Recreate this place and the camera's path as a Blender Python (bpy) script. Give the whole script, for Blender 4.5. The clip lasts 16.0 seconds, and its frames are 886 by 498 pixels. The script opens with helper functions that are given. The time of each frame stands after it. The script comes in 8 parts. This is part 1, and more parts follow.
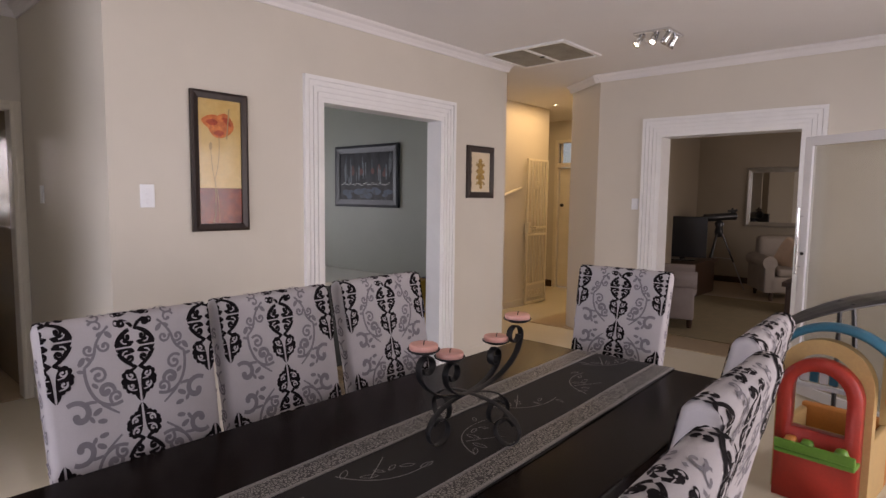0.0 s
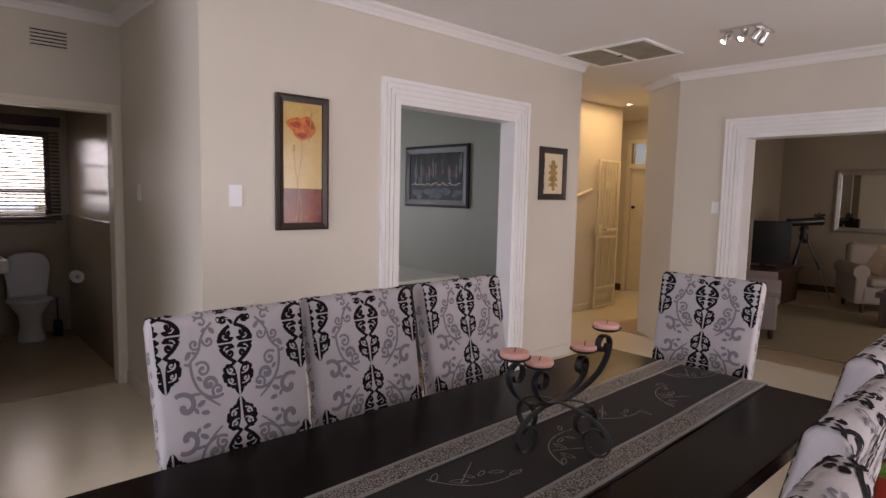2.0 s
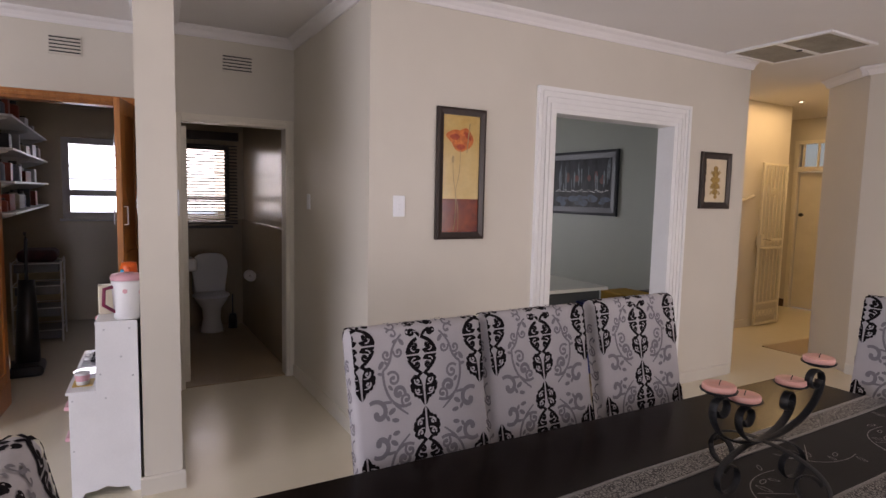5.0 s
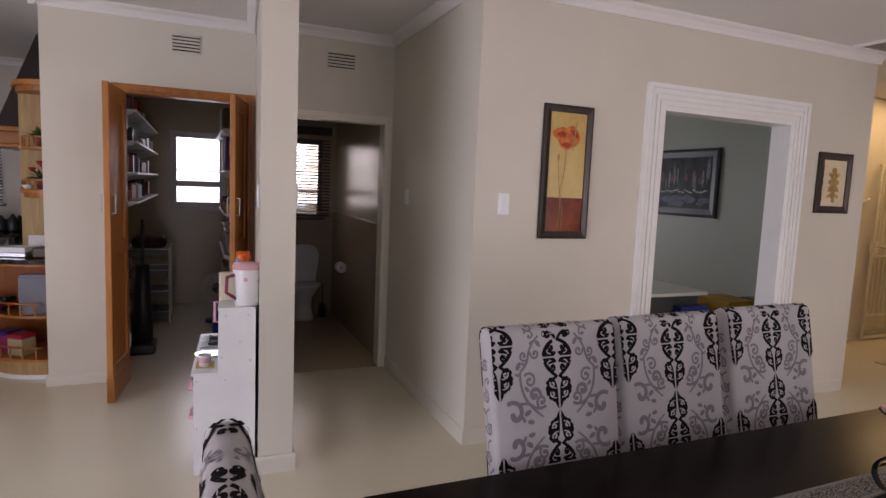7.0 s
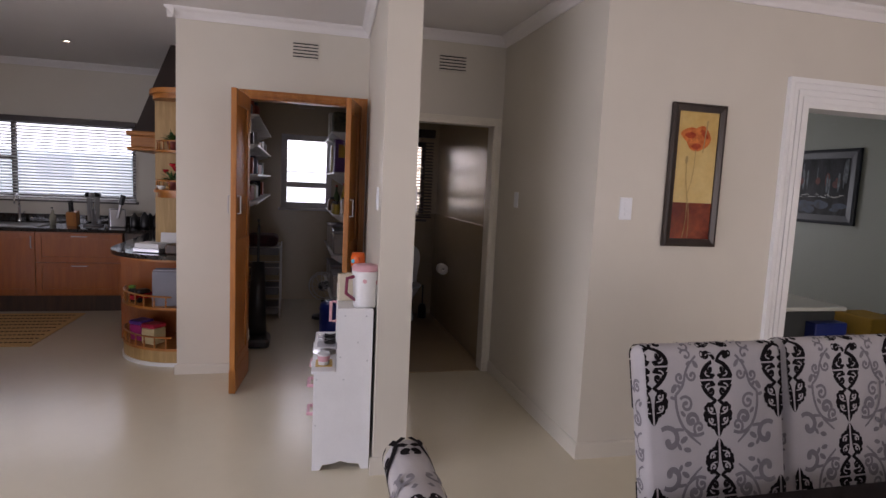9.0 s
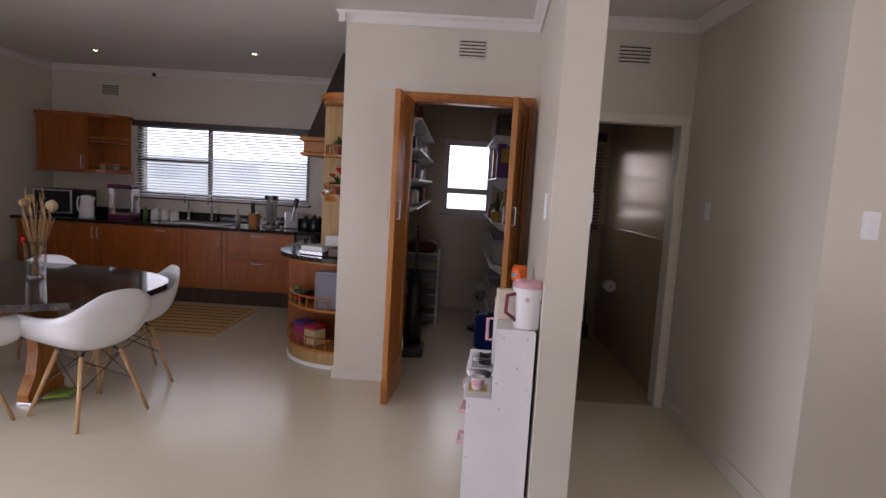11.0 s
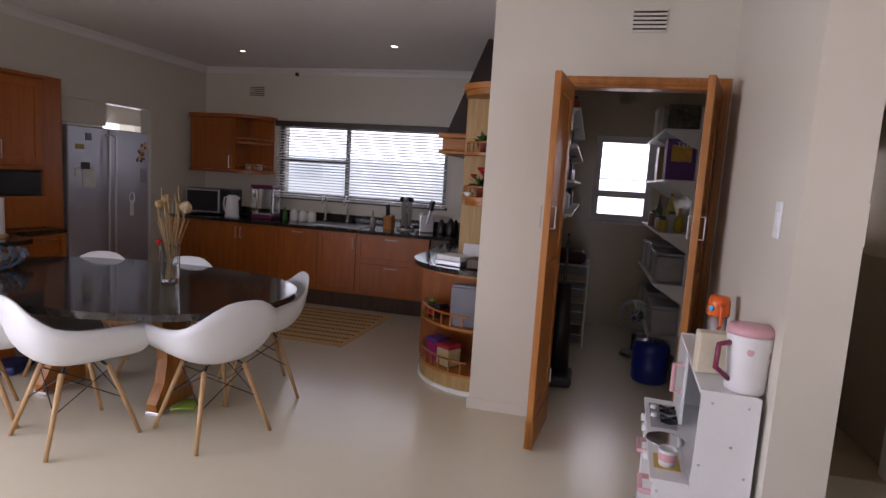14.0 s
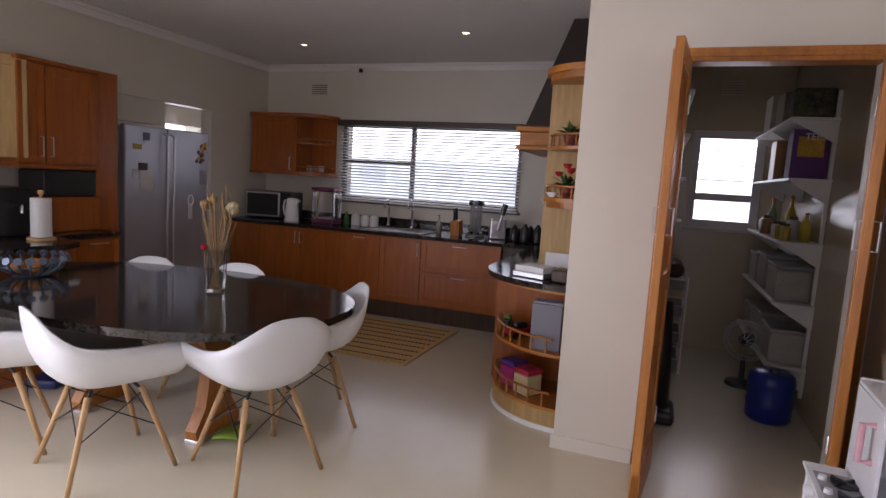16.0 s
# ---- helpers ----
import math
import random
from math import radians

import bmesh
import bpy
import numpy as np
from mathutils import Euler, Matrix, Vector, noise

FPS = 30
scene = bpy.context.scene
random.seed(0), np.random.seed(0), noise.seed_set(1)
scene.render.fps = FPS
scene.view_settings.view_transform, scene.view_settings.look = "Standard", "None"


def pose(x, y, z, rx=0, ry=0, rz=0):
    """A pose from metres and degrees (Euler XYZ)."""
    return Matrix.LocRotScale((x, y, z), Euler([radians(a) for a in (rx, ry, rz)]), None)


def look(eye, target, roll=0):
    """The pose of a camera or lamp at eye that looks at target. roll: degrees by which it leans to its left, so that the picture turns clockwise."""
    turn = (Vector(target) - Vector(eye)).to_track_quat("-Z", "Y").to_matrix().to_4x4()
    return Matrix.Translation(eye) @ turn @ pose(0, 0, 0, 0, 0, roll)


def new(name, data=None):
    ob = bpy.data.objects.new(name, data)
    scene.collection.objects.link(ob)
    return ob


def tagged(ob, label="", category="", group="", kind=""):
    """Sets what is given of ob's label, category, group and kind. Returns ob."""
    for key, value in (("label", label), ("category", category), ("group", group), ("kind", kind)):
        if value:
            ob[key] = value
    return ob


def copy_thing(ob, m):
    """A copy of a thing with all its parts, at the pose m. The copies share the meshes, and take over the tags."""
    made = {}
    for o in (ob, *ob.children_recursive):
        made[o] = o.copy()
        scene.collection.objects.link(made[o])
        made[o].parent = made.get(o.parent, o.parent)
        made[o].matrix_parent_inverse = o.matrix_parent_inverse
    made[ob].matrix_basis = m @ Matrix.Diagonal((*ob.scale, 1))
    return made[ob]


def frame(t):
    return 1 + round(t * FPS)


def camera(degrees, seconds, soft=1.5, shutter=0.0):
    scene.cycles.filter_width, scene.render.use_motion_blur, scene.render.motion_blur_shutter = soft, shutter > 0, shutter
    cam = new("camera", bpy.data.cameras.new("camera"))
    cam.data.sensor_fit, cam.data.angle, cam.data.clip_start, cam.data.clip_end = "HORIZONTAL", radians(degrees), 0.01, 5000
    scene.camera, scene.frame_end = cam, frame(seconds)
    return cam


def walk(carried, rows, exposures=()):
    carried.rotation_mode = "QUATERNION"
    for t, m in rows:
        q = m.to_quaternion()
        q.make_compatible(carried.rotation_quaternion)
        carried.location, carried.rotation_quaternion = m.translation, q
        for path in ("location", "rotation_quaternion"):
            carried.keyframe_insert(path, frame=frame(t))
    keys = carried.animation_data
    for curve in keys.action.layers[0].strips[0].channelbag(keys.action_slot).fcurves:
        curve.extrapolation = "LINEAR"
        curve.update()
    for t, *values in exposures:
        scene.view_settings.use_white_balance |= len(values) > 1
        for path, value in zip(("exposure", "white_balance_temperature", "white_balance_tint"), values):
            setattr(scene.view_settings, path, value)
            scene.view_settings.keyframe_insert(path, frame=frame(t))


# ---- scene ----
cam = camera(74.6, 16.0)
PATH = [
    (0, (0.152, -0.009, 1.473), (-1.175, 1.477, 1.294), 0.7),
    (0.5, (0.136, -0.018, 1.475), (-1.223, 1.439, 1.296), 0.8),
    (1, (0.126, -0.029, 1.478), (-1.271, 1.391, 1.298), 0.9),
    (1.5, (0.11, -0.044, 1.483), (-1.325, 1.337, 1.3), 1.1),
    (2, (0.093, -0.065, 1.49), (-1.382, 1.272, 1.304), 1.3),
    (2.5, (0.071, -0.091, 1.494), (-1.445, 1.2, 1.305), 1.4),
    (3, (0.044, -0.115, 1.493), (-1.511, 1.128, 1.304), 1.6),
    (3.5, (0.018, -0.138, 1.499), (-1.579, 1.051, 1.306), 1.7),
    (4, (-0.004, -0.166, 1.508), (-1.64, 0.969, 1.313), 1.8),
    (4.2, (0.001, -0.157, 1.519), (-1.659, 0.942, 1.326), 1.5),
    (6.3, (-0.074, -0.33, 1.538), (-1.869, 0.527, 1.335), 2.4),
    (6.5, (-0.088, -0.348, 1.54), (-1.893, 0.488, 1.331), 2.4),
    (7, (-0.113, -0.383, 1.537), (-1.944, 0.393, 1.328), 2.4),
    (7.5, (-0.134, -0.415, 1.538), (-1.991, 0.299, 1.326), 2.5),
    (8, (-0.159, -0.456, 1.536), (-2.037, 0.196, 1.322), 2.5),
    (8.5, (-0.204, -0.487, 1.544), (-2.088, 0.097, 1.328), 2.5),
    (9, (-0.233, -0.518, 1.543), (-2.158, -0.022, 1.324), 2.7),
    (9.2, (-0.258, -0.511, 1.542), (-2.197, -0.069, 1.328), 2.5),
    (11.3, (-0.626, -0.513, 1.525), (-2.608, -0.63, 1.287), 3.5),
    (11.5, (-0.636, -0.493, 1.553), (-2.613, -0.665, 1.302), 3.5),
    (12, (-0.759, -0.552, 1.548), (-2.726, -0.815, 1.297), 3.6),
    (12.5, (-0.876, -0.622, 1.54), (-2.835, -0.936, 1.29), 3.6),
    (13, (-0.969, -0.669, 1.532), (-2.921, -1.027, 1.284), 3.6),
    (13.5, (-1.091, -0.696, 1.516), (-3.032, -1.112, 1.272), 3.5),
    (14, (-1.215, -0.704, 1.524), (-3.142, -1.178, 1.28), 3.6),
    (14.5, (-1.343, -0.713, 1.512), (-3.254, -1.25, 1.269), 3.5),
    (15, (-1.459, -0.76, 1.503), (-3.352, -1.359, 1.259), 3.5),
    (15.5, (-1.599, -0.858, 1.495), (-3.477, -1.502, 1.255), 3.6),
    (16, (-1.729, -0.945, 1.462), (-3.596, -1.623, 1.228), 3.5),
]
walk(cam, [(t, look(eye, target, roll)) for t, eye, target, roll in PATH], [(0, -0.08, 6500, 30), (3.5, -0.1, 6500, 30), (8, -0.40, 6500, 30), (9.5, -0.44, 6500, 30), (12.5, -0.28, 6500, 30), (14.5, -0.32, 6500, 30), (16, -0.16, 6500, 30)])

# ---- world and light ----
world = bpy.data.worlds.new("world")
scene.world = world
world.use_nodes = True
wn = world.node_tree
sky = wn.nodes.new("ShaderNodeTexSky")
sky.sky_type = "NISHITA"
sky.sun_disc = False
sky.sun_elevation, sky.sun_rotation = radians(55), radians(200)
wn.nodes["Background"].inputs["Strength"].default_value = 0.12
wn.links.new(sky.outputs[0], wn.nodes["Background"].inputs["Color"])


def area_lamp(name, at, target, w, h, power, colour=(1, 1, 1), spread=180):
    d = bpy.data.lights.new(name, "AREA")
    d.shape, d.size, d.size_y, d.energy, d.color = "RECTANGLE", w, h, power, colour
    d.spread = radians(spread)
    ob = new(name, d)
    ob.matrix_world = look(at, target)
    return ob


def spot_lamp(name, at, target, power, colour, angle=80, radius=0.03):
    d = bpy.data.lights.new(name, "SPOT")
    d.energy, d.color, d.spot_size, d.spot_blend, d.shadow_soft_size = power, colour, radians(angle), 0.6, radius
    ob = new(name, d)
    ob.matrix_world = look(at, target)
    return ob


SKY = (0.93, 0.97, 1.0)
WARM = (1.0, 0.70, 0.30)
area_lamp("patio_daylight", (-0.7, -5.50, 1.35), (-1.6, -2.5, -0.3), 3.6, 2.0, 156, (0.87, 0.94, 1.0), 145)
# added fill from an unseen opening, to brighten the breakfast chairs
area_lamp("terrace_daylight", (2.3, -1.7, 1.25), (-2.5, -2.1, 0.0), 2.8, 2.0, 21, (0.90, 0.95, 1.0), 140)
area_lamp("pantry_daylight", (-8.02, -0.38, 1.62), (-6.0, -0.5, 0.8), 0.56, 0.86, 3.2, SKY)
area_lamp("garden_daylight", (2.3, 3.0, 1.15), (-3, 2.2, 1.3), 3.2, 2.0, 52, (1.0, 0.965, 0.89), 130)
area_lamp("toilet_daylight", (-7.25, 0.68, 1.7), (-5, 0.75, 1.0), 0.7, 0.9, 6.5, (1.0, 0.90, 0.74))
# study and lounge: fills added out of view to brighten these rooms
area_lamp("study_daylight", (-6.9, 2.6, 1.5), (-4, 3.4, 1.2), 1.2, 1.0, 15, (0.95, 1.0, 0.97))
area_lamp("lounge_daylight", (1.9, 8.2, 1.4), (-2, 8.6, 0.8), 1.6, 1.4, 38, (1.0, 0.93, 0.80))
area_lamp("scullery_daylight", (-7.35, -6.35, 1.7), (-6.6, -5.5, 1.5), 0.5, 0.7, 3, SKY)
area_lamp("hall_lamp", (-3.8, 6.6, 2.70), (-3.8, 6.6, 0), 0.5, 0.9, 13, WARM)
# added fill that brightens the hall's far end; no fitting known there
area_lamp("hall_end_lamp", (-4.2, 7.8, 2.70), (-4.3, 7.9, 0), 0.4, 0.4, 5, WARM)

# ---- materials ----


def node(nt, kind, **values):
    n = nt.nodes.new(kind)
    for k, v in values.items():
        if k in ("blend_type", "data_type", "operation", "wave_type", "bands_direction", "feature", "noise_dimensions", "wave_profile"):
            if k == "blend_type":
                n.blend_type = v
            elif k == "data_type":
                n.data_type = v
            elif k == "operation":
                n.operation = v
            elif k == "wave_type":
                n.wave_type = v
            elif k == "bands_direction":
                n.bands_direction = v
            elif k == "wave_profile":
                n.wave_profile = v
            else:
                n.feature = v
        else:
            n.inputs[k.replace("_", " ")].default_value = v
    return n


def material(name, colour, rough=0.5, metal=0.0, spread=0.06, scale=6.0, fine=90.0, bump=0.05, stretch=(1, 1, 1), coat=0.0, second=None, mixscale=None, random_tint=0.0, spec=0.5, vary=0.15):
    """A surface with two scales of variation in colour and roughness, and a fine relief."""
    m = bpy.data.materials.new(name)
    m.use_nodes = True
    nt = m.node_tree
    b = nt.nodes["Principled BSDF"]
    co = nt.nodes.new("ShaderNodeTexCoord")
    mp = nt.nodes.new("ShaderNodeMapping")
    mp.inputs["Scale"].default_value = stretch
    nt.links.new(co.outputs["Object"], mp.inputs["Vector"])
    big = node(nt, "ShaderNodeTexNoise", Scale=mixscale or scale, Detail=4.0, Roughness=0.6)
    small = node(nt, "ShaderNodeTexNoise", Scale=fine, Detail=3.0, Roughness=0.6)
    for n in (big, small):
        nt.links.new(mp.outputs[0], n.inputs["Vector"])
    lo = [max(0, c * (1 - spread)) for c in colour]
    hi = [min(1, c * (1 + spread)) for c in colour] if second is None else second
    r1 = nt.nodes.new("ShaderNodeValToRGB")
    r1.color_ramp.elements[0].position, r1.color_ramp.elements[1].position = 0.32, 0.68
    r1.color_ramp.elements[0].color, r1.color_ramp.elements[1].color = (*lo, 1), (*hi, 1)
    nt.links.new(big.outputs["Fac"], r1.inputs[0])
    mix = node(nt, "ShaderNodeMix", data_type="RGBA", blend_type="MULTIPLY")
    mix.inputs["Factor"].default_value = 1.0
    r2 = nt.nodes.new("ShaderNodeValToRGB")
    r2.color_ramp.elements[0].position, r2.color_ramp.elements[1].position = 0.3, 0.7
    g = 1 - spread
    r2.color_ramp.elements[0].color, r2.color_ramp.elements[1].color = (g, g, g, 1), (1, 1, 1, 1)
    nt.links.new(small.outputs["Fac"], r2.inputs[0])
    nt.links.new(r1.outputs[0], mix.inputs["A"])
    nt.links.new(r2.outputs[0], mix.inputs["B"])
    out = mix.outputs["Result"]
    if random_tint:
        info = nt.nodes.new("ShaderNodeObjectInfo")
        mr = node(nt, "ShaderNodeMapRange", To_Min=1 - random_tint, To_Max=1 + random_tint)
        nt.links.new(info.outputs["Random"], mr.inputs["Value"])
        hsv = nt.nodes.new("ShaderNodeHueSaturation")
        nt.links.new(mr.outputs[0], hsv.inputs["Value"])
        nt.links.new(out, hsv.inputs["Color"])
        out = hsv.outputs[0]
    nt.links.new(out, b.inputs["Base Color"])
    rr = node(nt, "ShaderNodeMapRange", To_Min=max(0.02, rough * (1 - vary)), To_Max=min(1, rough * (1 + vary)))
    nt.links.new(big.outputs["Fac"], rr.inputs["Value"])
    nt.links.new(rr.outputs[0], b.inputs["Roughness"])
    b.inputs["Metallic"].default_value = metal
    b.inputs["Coat Weight"].default_value = coat
    b.inputs["Coat Roughness"].default_value = 0.08
    b.inputs["Specular IOR Level"].default_value = spec
    if bump:
        bp = node(nt, "ShaderNodeBump", Strength=bump, Distance=0.004)
        nt.links.new(small.outputs["Fac"], bp.inputs["Height"])
        nt.links.new(bp.outputs[0], b.inputs["Normal"])
    return m


def wood(name, dark, light, rough=0.4, grain=(1, 1, 0.09), coat=0.0, scale=26):
    """Wood with long grain along the axis that is stretched least, and wide figure over it."""
    m = material(name, dark, rough, spread=0.12, scale=scale, fine=140, bump=0.06, stretch=grain, second=light, coat=coat, random_tint=0.06)
    return m


def emitter(name, colour, strength):
    m = bpy.data.materials.new(name)
    m.use_nodes = True
    b = m.node_tree.nodes["Principled BSDF"]
    b.inputs["Base Color"].default_value = (*colour, 1)
    b.inputs["Emission Color"].default_value = (*colour, 1)
    b.inputs["Emission Strength"].default_value = strength
    return m


def glass(name, colour=(1, 1, 1), rough=0.0):
    m = bpy.data.materials.new(name)
    m.use_nodes = True
    b = m.node_tree.nodes["Principled BSDF"]
    b.inputs["Base Color"].default_value = (*colour, 1)
    b.inputs["Transmission Weight"].default_value = 1.0
    b.inputs["Roughness"].default_value = rough
    b.inputs["IOR"].default_value = 1.45
    return m


WALL = material("wall_paint", (0.645, 0.605, 0.525), 0.42, spread=0.025, scale=1.6, fine=220, bump=0.05, spec=0.35)
STUDYWALL = material("green_grey_wall_paint", (0.40, 0.43, 0.38), 0.5, spread=0.03, scale=1.6, fine=220, bump=0.05)
LOUNGEWALL = material("lounge_wall_paint", (0.36, 0.305, 0.225), 0.55, spread=0.03, scale=1.6, fine=220, bump=0.05)
CEIL = material("ceiling_paint", (0.79, 0.77, 0.76), 0.75, spread=0.02, scale=1.2, fine=160, bump=0.06)
WHITE = material("white_gloss_paint", (0.84, 0.84, 0.83), 0.3, spread=0.03, scale=5, fine=120, bump=0.03)
CREAMTRIM = material("cream_door_frame_paint", (0.76, 0.71, 0.60), 0.35, spread=0.04, scale=5, fine=120, bump=0.03)
FLOOR = material("cream_poured_floor", (0.69, 0.63, 0.485), 0.26, spread=0.02, scale=0.7, fine=9, bump=0.006, second=(0.715, 0.655, 0.51), coat=0.12, vary=0.05)
TILEBROWN = material("toilet_floor_screed", (0.40, 0.30, 0.18), 0.3, spread=0.08, scale=2, fine=40, bump=0.005)
DADO = material("toilet_dado_paint", (0.34, 0.27, 0.18), 0.22, spread=0.05, scale=1.4, fine=30, bump=0.003)
LOUNGEFLOOR = material("lounge_floor", (0.40, 0.31, 0.20), 0.4, spread=0.08, scale=2, fine=40, bump=0.03)
DARKWOOD = material("dark_wenge", (0.010, 0.005, 0.004), 0.2, spread=0.15, scale=26, fine=140, bump=0.04, stretch=(1, 0.07, 1), second=(0.011, 0.007, 0.005), spec=0.06)
OAK = wood("oak", (0.40, 0.135, 0.022), (0.50, 0.195, 0.038), 0.38)
OAKH = wood("oak_lying", (0.40, 0.135, 0.022), (0.50, 0.195, 0.038), 0.38, grain=(1, 0.09, 1))
PALEOAK = wood("pale_ash_panel", (0.46, 0.29, 0.11), (0.55, 0.36, 0.15), 0.42)
BROWNWALL = material("toilet_and_pantry_gloss_paint", (0.50, 0.41, 0.28), 0.22, spread=0.03, scale=1.6, fine=30, bump=0.004)
KITCHENWOOD = wood("cherry_cabinet_wood", (0.35, 0.088, 0.011), (0.40, 0.112, 0.015), 0.3)
BEECH = wood("beech_leg", (0.52, 0.30, 0.13), (0.62, 0.39, 0.19), 0.4)
DARKBROWN = wood("dark_brown_wood", (0.045, 0.022, 0.012), (0.075, 0.036, 0.018), 0.4)
GRANITE = material("dark_polished_granite", (0.020, 0.018, 0.017), 0.09, spread=0.6, scale=46, fine=260, bump=0.0, second=(0.060, 0.048, 0.040), coat=0.0)
STEEL = material("brushed_steel", (0.52, 0.52, 0.54), 0.32, metal=0.85, spread=0.05, scale=3, fine=160, bump=0.03, stretch=(1, 1, 0.05))
CHROME = material("chrome", (0.75, 0.75, 0.76), 0.1, metal=1.0, spread=0.03, bump=0.0)
BLACKIRON = material("black_wrought_iron", (0.010, 0.010, 0.011), 0.5, metal=0.1, spread=0.2, scale=40, fine=300, bump=0.2)
BLACK = material("black_plastic", (0.014, 0.014, 0.016), 0.3, spread=0.1, bump=0.02)
WHITEPLASTIC = material("white_plastic", (0.78, 0.80, 0.83), 0.3, spread=0.015, scale=4, bump=0.0)
FABRIC = material("light_grey_chair_cotton", (0.455, 0.43, 0.44), 0.85, spread=0.07, scale=5, fine=420, bump=0.25)
FABRICDARK = material("black_flock_print", (0.0085, 0.006, 0.0075), 0.9, spread=0.2, scale=30, fine=420, bump=0.25, spec=0.15)
FABRICGREY = material("grey_printed_scroll", (0.195, 0.183, 0.20), 0.85, spread=0.08, scale=30, fine=420, bump=0.25)
ALU = material("dark_window_aluminium", (0.10, 0.085, 0.075), 0.4, metal=0.3, spread=0.05)
GLASS = glass("clear_glass")
DAYBACK = emitter("bright_daylight_backdrop", (0.93, 0.97, 1.0), 2.2)
LAMPGLOW = emitter("lamp_glow", (1.0, 0.85, 0.6), 14.0)

# ---- building helpers ----


def link(name, bm, mat, parent=None, label="", smooth=False):
    me = bpy.data.meshes.new(name)
    bmesh.ops.recalc_face_normals(bm, faces=bm.faces)
    bm.to_mesh(me)
    bm.free()
    for mt in (mat if isinstance(mat, (list, tuple)) else [mat]):
        me.materials.append(mt)
    if smooth:
        me.shade_smooth()
    ob = new(name, me)
    if parent is not None:
        ob.parent = parent
    if label:
        ob["label"] = label
    return ob


def part(name, bm, mat, parent, label="", smooth=False):
    return link(name, bm, mat, parent, label, smooth)


def thing(name, label, category, group="", at=None):
    ob = new(name)
    if at is not None:
        ob.matrix_basis = at
    return tagged(ob, label, category, group)


def structure(name, bm, mat, label="", smooth=False):
    return tagged(link(name, bm, mat, None, label, smooth), kind="structure")


def put_box(bm, x0, x1, y0, y1, z0, z1, bevel=0.0, m=None, mat=0, seg=2):
    vs = [bm.verts.new(p) for p in [(x0, y0, z0), (x1, y0, z0), (x1, y1, z0), (x0, y1, z0), (x0, y0, z1), (x1, y0, z1), (x1, y1, z1), (x0, y1, z1)]]
    fs = [bm.faces.new([vs[i] for i in q]) for q in [(3, 2, 1, 0), (4, 5, 6, 7), (0, 1, 5, 4), (1, 2, 6, 5), (2, 3, 7, 6), (3, 0, 4, 7)]]
    for f in fs:
        f.material_index = mat
    if bevel:
        es = list({e for f in fs for e in f.edges})
        r = bmesh.ops.bevel(bm, geom=es, offset=bevel, segments=seg, affect="EDGES", profile=0.5)
        vs = list({v for f in r["faces"] for v in f.verts} | {v for v in vs if v.is_valid})
    if m is not None:
        bmesh.ops.transform(bm, matrix=m, verts=[v for v in vs if v.is_valid])
    return vs


def box(x0, x1, y0, y1, z0, z1, bevel=0.0, m=None, seg=2):
    bm = bmesh.new()
    put_box(bm, x0, x1, y0, y1, z0, z1, bevel, m, 0, seg)
    return bm


def put_prism(bm, outline, z0, z1, mat=0):
    """An upright prism over a 2D outline."""
    lo = [bm.verts.new((x, y, z0)) for x, y in outline]
    hi = [bm.verts.new((x, y, z1)) for x, y in outline]
    n = len(lo)
    fs = [bm.faces.new(lo[::-1]), bm.faces.new(hi)]
    for i in range(n):
        fs.append(bm.faces.new([lo[i], lo[(i + 1) % n], hi[(i + 1) % n], hi[i]]))
    for f in fs:
        f.material_index = mat
    return lo + hi


def put_lathe(bm, profile, at=(0, 0, 0), n=24, m=None):
    """A turned body from (radius, height) pairs."""
    rings = []
    made = []
    for r, z in profile:
        if r < 1e-5:
            v = bm.verts.new((at[0], at[1], at[2] + z))
            rings.append([v])
            made.append(v)
        else:
            ring = [bm.verts.new((at[0] + r * math.cos(2 * math.pi * k / n), at[1] + r * math.sin(2 * math.pi * k / n), at[2] + z)) for k in range(n)]
            rings.append(ring)
            made += ring
    for a, b in zip(rings, rings[1:]):
        for k in range(n):
            p, q = a[k % len(a)], a[(k + 1) % len(a)]
            r, s = b[(k + 1) % len(b)], b[k % len(b)]
            ids = []
            for v in (p, q, r, s):
                if v not in ids:
                    ids.append(v)
            if len(ids) >= 3:
                bm.faces.new(ids)
    if m is not None:
        bmesh.ops.transform(bm, matrix=m, verts=made)
    return made


def lathe(profile, at=(0, 0, 0), n=24, m=None):
    bm = bmesh.new()
    put_lathe(bm, profile, at, n, m)
    return bm


def put_tube(bm, pts, r, n=8, flat=None, taper=None):
    """A round or flattened rod along a line of points."""
    pts = [Vector(p) for p in pts]
    rings = []
    up = Vector((0, 0, 1))
    for i, p in enumerate(pts):
        d = (pts[min(i + 1, len(pts) - 1)] - pts[max(i - 1, 0)]).normalized()
        if flat is not None:
            side = Vector(flat)
            side = (side - d * side.dot(d)).normalized()
        else:
            ref = up if abs(d.dot(up)) < 0.9 else Vector((1, 0, 0))
            side = d.cross(ref).normalized()
        other = d.cross(side)
        f = 1.0 if taper is None else taper(i / (len(pts) - 1))
        ra, rb = (r if not isinstance(r, tuple) else r[0]) * f, (r if not isinstance(r, tuple) else r[1]) * f
        rings.append([bm.verts.new(p + side * ra * math.cos(2 * math.pi * (k + 0.5) / n) + other * rb * math.sin(2 * math.pi * (k + 0.5) / n)) for k in range(n)])
    for a, b in zip(rings, rings[1:]):
        for k in range(n):
            bm.faces.new([a[k], a[(k + 1) % n], b[(k + 1) % n], b[k]])
    bm.faces.new(rings[0][::-1])
    bm.faces.new(rings[-1])


